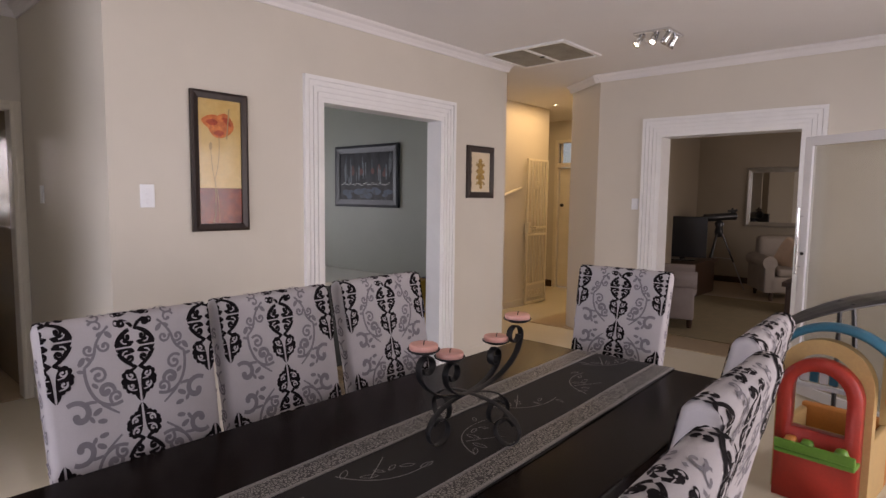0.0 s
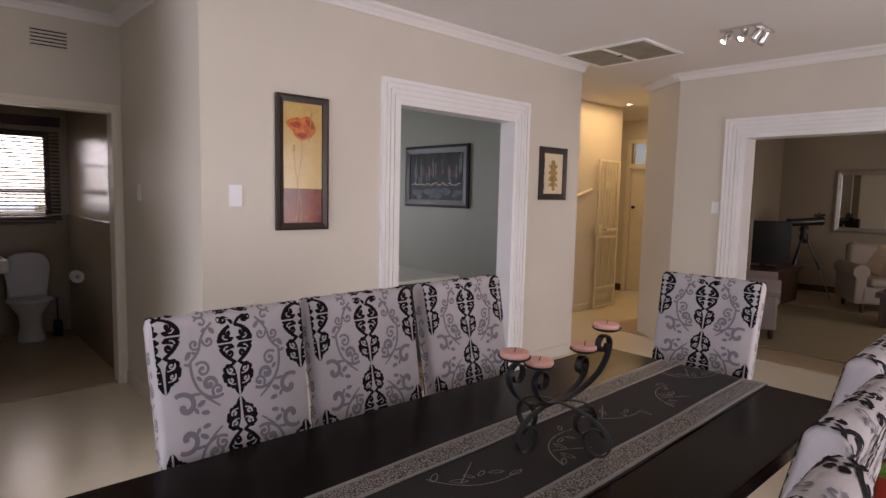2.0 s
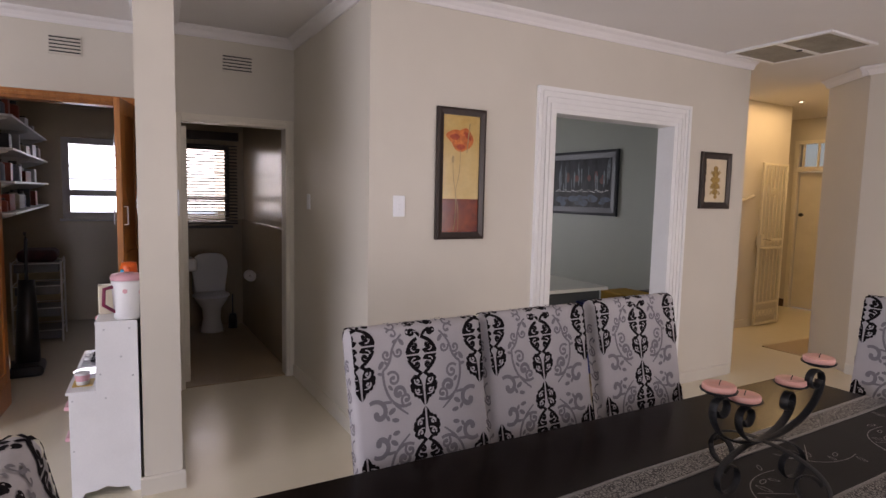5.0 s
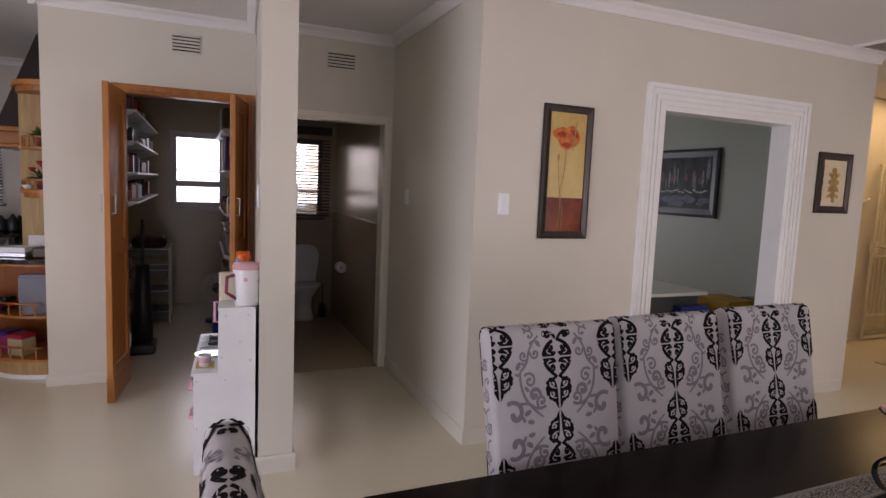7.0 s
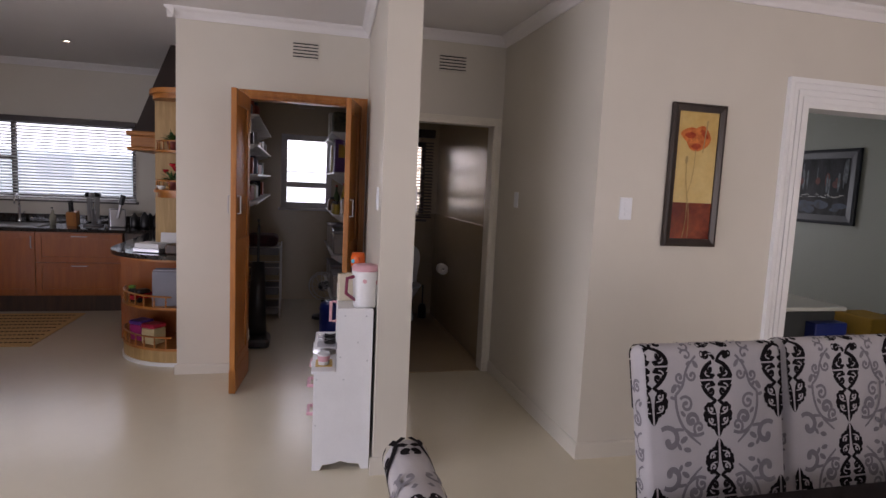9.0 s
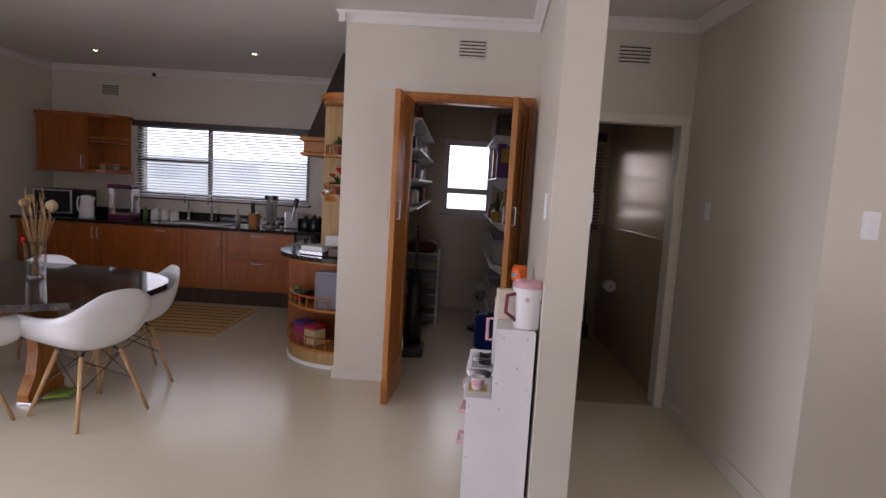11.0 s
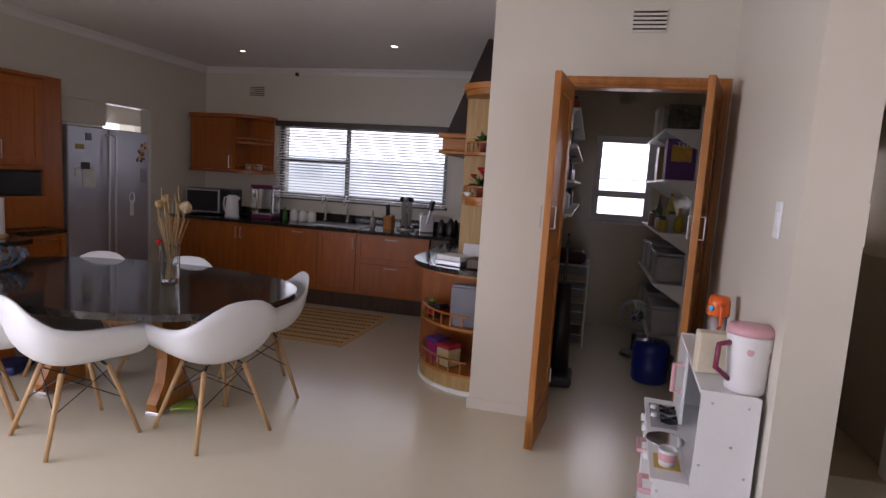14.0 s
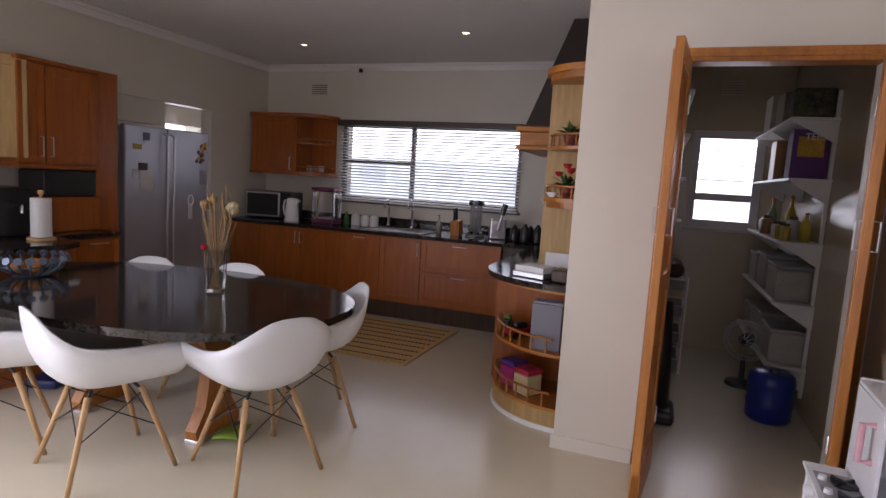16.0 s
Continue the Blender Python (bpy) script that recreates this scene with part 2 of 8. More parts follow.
def tube(pts, r, n=8, flat=None, taper=None):
    bm = bmesh.new()
    put_tube(bm, pts, r, n, flat, taper)
    return bm


def arc(c, r, a0, a1, n, plane="xz"):
    out = []
    for k in range(n + 1):
        a = radians(a0 + (a1 - a0) * k / n)
        u, v = r * math.cos(a), r * math.sin(a)
        out.append((c[0] + u, c[1], c[2] + v) if plane == "xz" else (c[0], c[1] + u, c[2] + v) if plane == "yz" else (c[0] + u, c[1] + v, c[2]))
    return out

# ---- the large structure ----

CEILZ = 2.72
PX = -3.155      # dining wall with the picture
PB = -3.31       # its back
EX = -7.82       # outer wall with the kitchen window
YK = -5.56       # kitchen's side wall
YL = 5.55        # wall towards the lounge
XE = 2.4         # garden side


def slab(name, x0, x1, y0, y1, z0, z1, mat, label=""):
    return structure(name, box(x0, x1, y0, y1, z0, z1), mat, label)


slab("floor", -8.2, 2.8, -7.2, 9.0, -0.2, 0.0, FLOOR, "glossy cream poured floor")
slab("ceiling", -8.2, 2.8, -7.2, 9.0, CEILZ, CEILZ + 0.2, CEIL, "plain painted ceiling")


def wall_run(name, axis, a, b, face, back, mat, openings=(), label=""):
    """A wall along x or y from a to b between two faces, with openings (from, to, bottom, top)."""
    bm = bmesh.new()
    f0, f1 = min(face, back), max(face, back)

    def piece(u0, u1, z0, z1):
        if u1 - u0 < 1e-4 or z1 - z0 < 1e-4:
            return
        if axis == "y":
            put_box(bm, f0, f1, u0, u1, z0, z1)
        else:
            put_box(bm, u0, u1, f0, f1, z0, z1)
    u = a
    for o0, o1, zb, zt in sorted(openings):
        piece(u, o0, 0, CEILZ)
        piece(o0, o1, 0, zb)
        piece(o0, o1, zt, CEILZ)
        u = o1
    piece(u, b, 0, CEILZ)
    return structure(name, bm, mat, label)


# dining room's long wall with the opening to the study, and its return along the passage
OP1 = (2.44, 3.66, 2.115)
YC = 1.09
YH = 4.53
wall_run("wall_dining", "y", YC, YH, PX, PB, WALL, [(OP1[0], OP1[1], 0.0, OP1[2])], "warm grey painted wall with a wide opening")
wall_run("wall_passage", "x", -4.75, PB, YC, YC + 0.15, WALL)
# the stub wall beside the play kitchen, a little out of square
stub = bmesh.new()
put_prism(stub, [(PX, -0.095), (PX, 0.08), (-4.93, 0.19), (-4.93, 0.03)], 0, CEILZ)
structure("wall_stub", stub, WALL, "short wall end with a light switch")
# the wall of the toilet and of the pantry
WX = -4.75
wall_run("wall_toilet", "y", 0.178, YC + 0.15, WX, WX - 0.13, WALL, [(0.25, 1.02, 0.0, 2.04)])
PWX = -4.93
wall_run("wall_pantry", "y", -1.375, 0.03, PWX, PWX - 0.12, WALL, [(-0.88, -0.05, 0.0, 2.12)])
wall_run("wall_pantry_kitchen", "x", EX, PWX - 0.12, -1.375, -1.26, WALL)
wall_run("wall_pantry_toilet", "x", EX, -5.05, 0.11, 0.22, BROWNWALL)
# outer wall
wall_run("wall_outer", "y", -6.4, 1.24, EX, EX - 0.25, WALL, [(-4.5, -2.34, 1.17, 2.08), (-0.69, -0.07, 1.17, 2.08), (0.35, 0.95, 1.2, 2.1)])
# kitchen's side wall with the fridge gap
wall_run("wall_pantry_lining", "y", -1.258, 0.108, EX + 0.012, EX + 0.002, BROWNWALL, [(-0.69, -0.07, 1.17, 2.08)])
wall_run("wall_kitchen_side", "x", EX, XE, YK, YK - 0.14, WALL, [(-6.86, -5.42, 0.0, 2.06), (-2.6, 1.2, 0.05, 2.15)])
slab("wall_over_fridge", -6.25, -5.42, YK - 0.14, YK - 0.02, 1.83, 2.06, WALL)
wall_run("wall_scullery", "x", EX, -5.2, -6.4, -6.55, WALL, [(-7.72, -7.05, 1.0, 1.93)])
wall_run("wall_scullery_end", "y", -6.4, YK - 0.14, -5.2, -5.06, WALL)
# unseen garden side; its two wide openings are added to let daylight in
wall_run("wall_garden", "y", YK, YL, XE, XE + 0.22, WALL, [(-3.2, -0.2, 0.05, 2.15), (1.3, 4.7, 0.05, 2.15)])
# wall towards the lounge, chamfered towards the hall
OP2 = (-2.05, -0.872, 2.075)
wall_run("wall_lounge", "x", -2.69, XE, YL, YL + 0.22, WALL, [(OP2[0], OP2[1], 0.0, OP2[2])])
cham = bmesh.new()
put_prism(cham, [(-2.69, YL), (-2.69, YL + 0.22), (-3.1, 6.2), (-3.1, 8.4), (-3.22, 8.4), (-3.22, 5.93)], 0, CEILZ)
structure("wall_hall_corner", cham, WALL)
# hall
wall_run("wall_study_hall", "x", -7.0, PB, 4.38, YH, STUDYWALL)
wall_run("wall_hall_return", "x", -4.3, PX - 0.003, YH + 0.002, YH + 0.05, WALL)
wall_run("wall_hall_left", "y", YH, 7.2, -4.3, -4.45, WALL)
wall_run("wall_hall_nook", "x", -5.4, -4.45, 7.2, 7.05, WALL)
wall_run("wall_hall_side", "y", 7.05, 8.55, -5.4, -5.5, WALL)
wall_run("wall_hall_end", "x", -5.4, -3.1, 8.4, 8.55, WALL, [(-4.87, -4.02, 0.0, 2.38)])
# study behind the dining wall
wall_run("wall_study_far", "y", YC + 0.15, 4.38, -7.0, -7.15, STUDYWALL, [(1.9, 3.3, 0.9, 2.1)])
wall_run("wall_study_side", "x", -7.0, -4.88, YC + 0.15, YC + 0.25, STUDYWALL)
slab("floor_study", -7.0, PB + 0.12, YC + 0.25, 4.38, 0.0, 0.006, LOUNGEFLOOR)
study_skin = wall_run("wall_study_inner", "y", YC + 0.25, 4.38, PB, PB - 0.01, STUDYWALL, [(OP1[0], OP1[1], 0.0, OP1[2])])
# lounge
LB = 11.2
slab("floor_lounge", -3.6, 2.2, YL + 0.22, LB, 0.0, 0.006, LOUNGEFLOOR, "beige lounge floor")
slab("floor_lounge_base", -3.6, 2.8, 9.0, LB + 0.1, -0.2, 0.0, LOUNGEFLOOR)
slab("ceiling_lounge", -3.7, 2.8, 9.0, LB + 0.2, CEILZ, CEILZ + 0.2, CEIL)
slab("wall_lounge_back", -3.7, 2.2, LB, LB + 0.15, 0, CEILZ, LOUNGEWALL)
slab("wall_lounge_left", -3.09, -2.98, 6.0, 8.4, 0, CEILZ, LOUNGEWALL)
slab("wall_lounge_far_left", -3.65, -3.55, 8.4, LB, 0, CEILZ, LOUNGEWALL)
slab("wall_lounge_step", -3.65, -2.98, 8.38, 8.48, 0, CEILZ, LOUNGEWALL)
wall_run("wall_lounge_right", "y", YL + 0.22, LB, 2.2, 2.35, LOUNGEWALL, [(7.2, 9.2, 0.7, 2.1)])
# toilet room
slab("floor_toilet", -7.0, WX - 0.02, 0.24, 1.1, 0.0, 0.006, TILEBROWN, "brown toilet floor")
slab("wall_toilet_back", -7.0, -6.9, 0.22, 0.36, 0, CEILZ, BROWNWALL)
wall_run("wall_toilet_window", "y", 0.36, YC + 0.15, -6.9, -7.0, BROWNWALL, [(0.445, 0.945, 1.135, 2.01)])
wall_run("wall_toilet_right", "x", -6.9, -4.88, 1.095, 1.24, BROWNWALL)
slab("dado_toilet_right", -6.886, -4.90, 1.070, 1.0945, 0.007, 1.2, DADO)
slab("dado_toilet_back", -6.8985, -6.888, 0.362, 1.069, 0.007, 1.2, DADO)
slab("wall_toilet_left", -6.9, -4.88, 0.22, 0.26, 0, CEILZ, DADO)


# cornices, skirtings and door trims
def cornice(name, path, inward):
    """A coved cornice along a line of floor points; inward: the side of the room for each leg."""
    prof = [(0.0, 0.0), (0.012, 0.0), (0.018, 0.018), (0.035, 0.042), (0.058, 0.056), (0.064, 0.066), (0.064, 0.072), (0.0, 0.072)]
    bm = bmesh.new()
    for (p, q), (nx, ny) in zip(zip(path, path[1:]), inward):
        ends = []
        for x, y in (p, q):
            ends.append([bm.verts.new((x + nx * a, y + ny * a, CEILZ - 0.073 + b)) for a, b in prof])
        k = len(prof)
        for i in range(k):
            bm.faces.new([ends[0][i], ends[1][i], ends[1][(i + 1) % k], ends[0][(i + 1) % k]])
        bm.faces.new(ends[0])
        bm.faces.new(ends[1])
    return structure(name, bm, CEIL, "white coved cornice")


cornice("cornice_dining", [(PX, YC - 0.06), (PX, YH + 0.06)], [(1, 0)])
cornice("cornice_passage", [(-4.75, YC), (PX + 0.06, YC)], [(0, -1)])
cornice("cornice_toilet", [(WX, 0.19), (WX, YC)], [(1, 0)])
cornice("cornice_pantry", [(PWX, -1.43), (PWX, 0.02)], [(1, 0)])
cornice("cornice_stub", [(PX + 0.06, -0.099), (-4.93, 0.026)], [(0.06, -0.998)])
cornice("cornice_stub_end", [(PX, -0.15), (PX, 0.14)], [(1, 0)])
cornice("cornice_stub_passage", [(PX + 0.06, 0.084), (-4.75, 0.183)], [(0.06, 0.998)])
cornice("cornice_outer", [(EX, YK), (EX, -1.38)], [(1, 0)])
cornice("cornice_kitchen", [(EX, YK), (XE, YK)], [(0, 1)])
cornice("cornice_kitchen_pantry", [(EX, -1.378), (PWX + 0.06, -1.378)], [(0, -1)])
cornice("cornice_lounge", [(-2.75, YL), (XE, YL)], [(0, -1)])
cornice("cornice_hall_corner", [(-2.69, YL - 0.01), (-3.24, 5.94)], [(-0.58, -0.81)])
cornice("cornice_lounge_back", [(-3.55, LB), (2.2, LB)], [(0, -1)])


def skirting(name, path, inward, h=0.095, t=0.014, mat=None):
    bm = bmesh.new()
    for (p, q), (nx, ny) in zip(zip(path, path[1:]), inward):
        prof = [(0.0, 0.0), (t, 0.0), (t, h - 0.012), (t * 0.6, h), (0.0, h)]
        ends = [[bm.verts.new((x + nx * a, y + ny * a, b)) for a, b in prof] for x, y in (p, q)]
        k = len(prof)
        for i in range(k):
            bm.faces.new([ends[0][i], ends[1][i], ends[1][(i + 1) % k], ends[0][(i + 1) % k]])
        bm.faces.new(ends[0])
        bm.faces.new(ends[1])
    return structure(name, bm, mat or WALL, "painted skirting")


skirting("baseboard_dining", [(PX, YC), (PX, 2.285)], [(1, 0)])
skirting("baseboard_dining_end", [(PX, 3.8), (PX, YH)], [(1, 0)])
skirting("baseboard_passage", [(-4.75, YC), (PX + 0.014, YC)], [(0, -1)])
skirting("baseboard_stub_end", [(PX, -0.112), (PX, 0.095)], [(1, 0)])
skirting("baseboard_stub_passage", [(PX, 0.081), (-4.75, 0.18)], [(0.06, 0.998)])
skirting("baseboard_pantry", [(PWX, -1.39), (PWX, -0.955)], [(1, 0)], 0.075)
skirting("baseboard_lounge", [(-2.69, YL), (-2.15, YL)], [(0, -1)])
skirting("baseboard_hall", [(-4.3, YH + 0.06), (-4.3, 7.2)], [(1, 0)])
skirting("baseboard_hall_end", [(-5.4, 8.4), (-4.89, 8.4)], [(0, -1)], 0.11, 0.015, DARKBROWN)
skirting("baseboard_lounge_back", [(-3.55, LB), (2.2, LB)], [(0, -1)], 0.11, 0.02, DARKBROWN)


def fluted_trim(name, axis, face, out, u0, u1, top, w=0.155):
    """A broad fluted surround of an opening: two jambs and a head, with raised bands."""
    t = thing(name, "broad white fluted surround of an opening", "door surround")
    t["kind"] = "structure"
    bands = [(0.0, 0.028, 0.030), (0.028, 0.036, 0.016), (0.036, 0.064, 0.024), (0.064, 0.072, 0.013), (0.072, 0.100, 0.024), (0.100, 0.108, 0.013), (0.108, 0.136, 0.022), (0.136, w, 0.012)]

    def jamb(label, edge, sgn):
        bm = bmesh.new()
        for a, b, d in bands:
            # the thickest band stands at the outer rim
            p, q = edge + sgn * (w - a), edge + sgn * (w - b)
            lo, hi = min(p, q), max(p, q)
            ztop = top + w - a
            f0, f1 = sorted((face, face + out * d))
            if axis == "y":
                put_box(bm, f0, f1, lo, hi, 0.0, ztop)
            else:
                put_box(bm, lo, hi, f0, f1, 0.0, ztop)
        part(label, bm, WHITE, t)
    jamb("jamb", u0, -1)
    jamb("jamb", u1, 1)
    bm = bmesh.new()
    for a, b, d in bands:
        z0, z1 = top + w - b, top + w - a
        f0, f1 = sorted((face, face + out * (d - 0.0015)))
        e = w - a - 0.001
        if axis == "y":
            put_box(bm, f0, f1, u0 - e, u1 + e, z0, z1)
        else:
            put_box(bm, u0 - e, u1 + e, f0, f1, z0, z1)
    part("head", bm, WHITE, t)
    return t


fluted_trim("trim_study", "y", PX, 1, OP1[0], OP1[1], OP1[2])
fluted_trim("trim_lounge", "x", YL, -1, OP2[0], OP2[1], OP2[2], 0.168)


def lining(name, axis, u0, u1, f0, f1, top, mat, th=0.012):
    bm = bmesh.new()
    if axis == "y":
        put_box(bm, f0, f1, u0, u0 + th, 0, top)
        put_box(bm, f0, f1, u1 - th, u1, 0, top)
        put_box(bm, f0, f1, u0 + th, u1 - th, top - th, top)
    else:
        put_box(bm, u0, u0 + th, f0, f1, 0, top)
        put_box(bm, u1 - th, u1, f0, f1, 0, top)
        put_box(bm, u0 + th, u1 - th, f0, f1, top - th, top)
    return structure(name, bm, mat, "painted lining of an opening")


lining("trim_study_lining", "y", OP1[0], OP1[1], PB + 0.002, PX + 0.008, OP1[2], WHITE)
lining("trim_lounge_lining", "x", OP2[0], OP2[1], YL - 0.008, YL + 0.218, OP2[2], WHITE)


def door_frame(name, axis, u0, u1, face, depth, top, w, mat, label):
    """A plain door frame with a rebate, standing a little proud of the wall."""
    t = thing(name, label, "door frame")
    t["kind"] = "structure"

    def bx(bm, a, b, z0, z1, d0, d1):
        if axis == "y":
            put_box(bm, face + min(d0, d1), face + max(d0, d1), a, b, z0, z1, 0.004)
        else:
            put_box(bm, a, b, face + min(d0, d1), face + max(d0, d1), z0, z1, 0.004)
    for a, b in ((u0, u0 + w), (u1 - w, u1)):
        bm = bmesh.new()
        bx(bm, a, b, 0, top, 0.012, -depth)
        mid = (a + b) / 2
        bx(bm, mid - w * 0.18, mid + w * 0.18, 0, top - 0.02, 0.02, -0.01)
        part("jamb", bm, mat, t)
    bm = bmesh.new()
    bx(bm, u0 + w, u1 - w, top - w, top, 0.012, -depth)
    bx(bm, u0 + w, u1 - w, top - w * 0.68, top - w * 0.32, 0.02, -0.01)
    part("head", bm, mat, t)
    return t


door_frame("door_frame_toilet", "y", 0.19, 1.085, WX, 0.12, 2.09, 0.062, CREAMTRIM, "cream painted steel frame of the toilet door")
door_frame("door_frame_pantry", "y", -0.95, 0.022, PWX, 0.11, 2.185, 0.068, OAK, "varnished oak frame of the pantry door")
# ---- dining furniture ----


class Print:
    """Flat strokes and blobs in a plane (u, v), laid on a curved surface by a placing function."""

    def __init__(self, place, keep=None, lim=None):
        self.bm, self.place, self.keep, self.h, self.lim = bmesh.new(), place, keep or (lambda u, v: True), 0.0, lim

    def poly(self, pts):
        if self.lim:
            # cut off at the seam
            if min(abs(u) for u, v in pts) > self.lim:
                return
            pts = [(min(max(u, -self.lim), self.lim), v) for u, v in pts]
        if all(self.keep(*p) for p in pts):
            try:
                self.bm.faces.new([self.bm.verts.new(self.place(*p, self.h)) for p in pts])
            except ValueError:
                pass

    def stroke(self, pts, w0, w1=None):
        w1 = w0 if w1 is None else w1
        self.h += 0.00003
        n = len(pts)
        sides = []
        for i, (u, v) in enumerate(pts):
            a, b = pts[max(i - 1, 0)], pts[min(i + 1, n - 1)]
            dx, dy = b[0] - a[0], b[1] - a[1]
            ln = math.hypot(dx, dy) or 1
            w = (w0 + (w1 - w0) * i / (n - 1)) / 2
            sides.append(((u - dy / ln * w, v + dx / ln * w), (u + dy / ln * w, v - dx / ln * w)))
        for (a, b), (c, d) in zip(sides, sides[1:]):
            self.poly([a, b, d, c])

    def spiral(self, u, v, r, turns, start, way, w0, w1, n=18):
        pts = []
        for k in range(n + 1):
            f = k / n
            a = radians(start) + way * 2 * math.pi * turns * f
            rr = r * (1 - 0.82 * f)
            pts.append((u + rr * math.cos(a), v + rr * math.sin(a)))
        self.stroke(pts, w0, w1)
        self.blob(pts[-1][0], pts[-1][1], w0 * 0.8, w0 * 0.8)
        return pts[0]

    def blob(self, u, v, ru, rv, turn=0.0, n=10):
        self.h += 0.00003
        c, s = math.cos(radians(turn)), math.sin(radians(turn))
        ring = [(ru * math.cos(2 * math.pi * k / n), rv * math.sin(2 * math.pi * k / n)) for k in range(n)]
        self.poly([(u + x * c - y * s, v + x * s + y * c) for x, y in ring])

    def curve(self, a, b, c, w0, w1=None, n=10):
        pts = [((1 - t) ** 2 * a[0] + 2 * t * (1 - t) * b[0] + t * t * c[0], (1 - t) ** 2 * a[1] + 2 * t * (1 - t) * b[1] + t * t * c[1]) for t in [k / n for k in range(n + 1)]]
        self.stroke(pts, w0, w1)


def ornament(dark, light, u, v, way):
    """One black ornament: curls, a lattice oval and a lobed drop, downwards from v (way 1) or upwards (way -1)."""
    dark.h, light.h = 0.0004, 0.0024

    def at(s, a, b):
        return (u + s * a, v - way * b)

    def strip(s, rows):
        dark.h += 0.00003
        for (b0, i0, o0), (b1, i1, o1) in zip(rows, rows[1:]):
            dark.poly([at(s, i0, b0), at(s, o0, b0), at(s, o1, b1), at(s, i1, b1)])

    def curl(p, s, a, b, r, turns, start, w0, w1):
        # start 90: begins at the side nearer to v
        st = start if s > 0 else 180 - start
        p.spiral(u + s * a, v - way * b, r, turns, st if way > 0 else -st, -s * way, w0, w1, 14)

    for s in (-1, 1):
        dark.curve(at(s, 0.003, 0.034), at(s, 0.006, 0.016), at(s, 0.024, 0.009), 0.010, 0.009)
        curl(dark, s, 0.031, 0.017, 0.011, 0.8, 130, 0.010, 0.009)
        dark.blob(*at(s, 0.043, 0.012), 0.008, 0.010)
        dark.curve(at(s, 0.003, 0.030), at(s, 0.041, 0.040), at(s, 0.047, 0.074), 0.010, 0.015)
        curl(dark, s, 0.0195, 0.053, 0.0115, 0.8, 60, 0.008, 0.007)
        strip(s, [(0.060, 0.034, 0.043), (0.065, 0.004, 0.047), (0.069, 0.003, 0.050), (0.073, 0.007, 0.052), (0.0778, 0.012, 0.052)])
        strip(s, [(0.0822, 0.012, 0.052), (0.087, 0.007, 0.050), (0.091, 0.003, 0.047), (0.096, 0.004, 0.044), (0.101, 0.032, 0.041)])
        light.curve(at(s, 0.036, 0.060), at(s, 0.034, 0.071), at(s, 0.022, 0.070), 0.004, 0.003)
        light.curve(at(s, 0.036, 0.100), at(s, 0.034, 0.089), at(s, 0.022, 0.090), 0.004, 0.003)
        light.blob(*at(s, 0.0, 0.080), 0.007, 0.012)
        curl(dark, s, 0.0185, 0.109, 0.0115, 0.8, -60, 0.008, 0.007)
        dark.curve(at(s, 0.044, 0.092), at(s, 0.037, 0.116), at(s, 0.004, 0.136), 0.014, 0.009)
        dark.curve(at(s, 0.003, 0.132), at(s, 0.012, 0.141), at(s, 0.024, 0.146), 0.009, 0.010)
        strip(s, [(0.139, 0.018, 0.027), (0.145, 0.014, 0.033), (0.157, 0.007, 0.032), (0.171, 0.0045, 0.034), (0.184, 0.0035, 0.032), (0.194, 0.003, 0.028), (0.203, 0.003, 0.018), (0.214, 0.0025, 0.013), (0.222, 0.003, 0.009), (0.229, 0.001, 0.002)])
        for a, b, r in ((0.028, 0.147, 0.0095), (0.0365, 0.153, 0.0085), (0.0375, 0.170, 0.0105), (0.0365, 0.181, 0.0095), (0.0285, 0.194, 0.0090), (0.018, 0.202, 0.0070)):
            dark.blob(*at(s, a, b), r, r)
        for b, r in ((0.156, 0.0105), (0.184, 0.0098)):
            curl(light, s, 0.0215, b, r, 0.85, 30, 0.0044, 0.0038)
            light.curve(at(s, 0.031, b + 0.002), at(s, 0.028, b + 0.013), at(s, 0.009, b + 0.013), 0.0042, 0.0028)


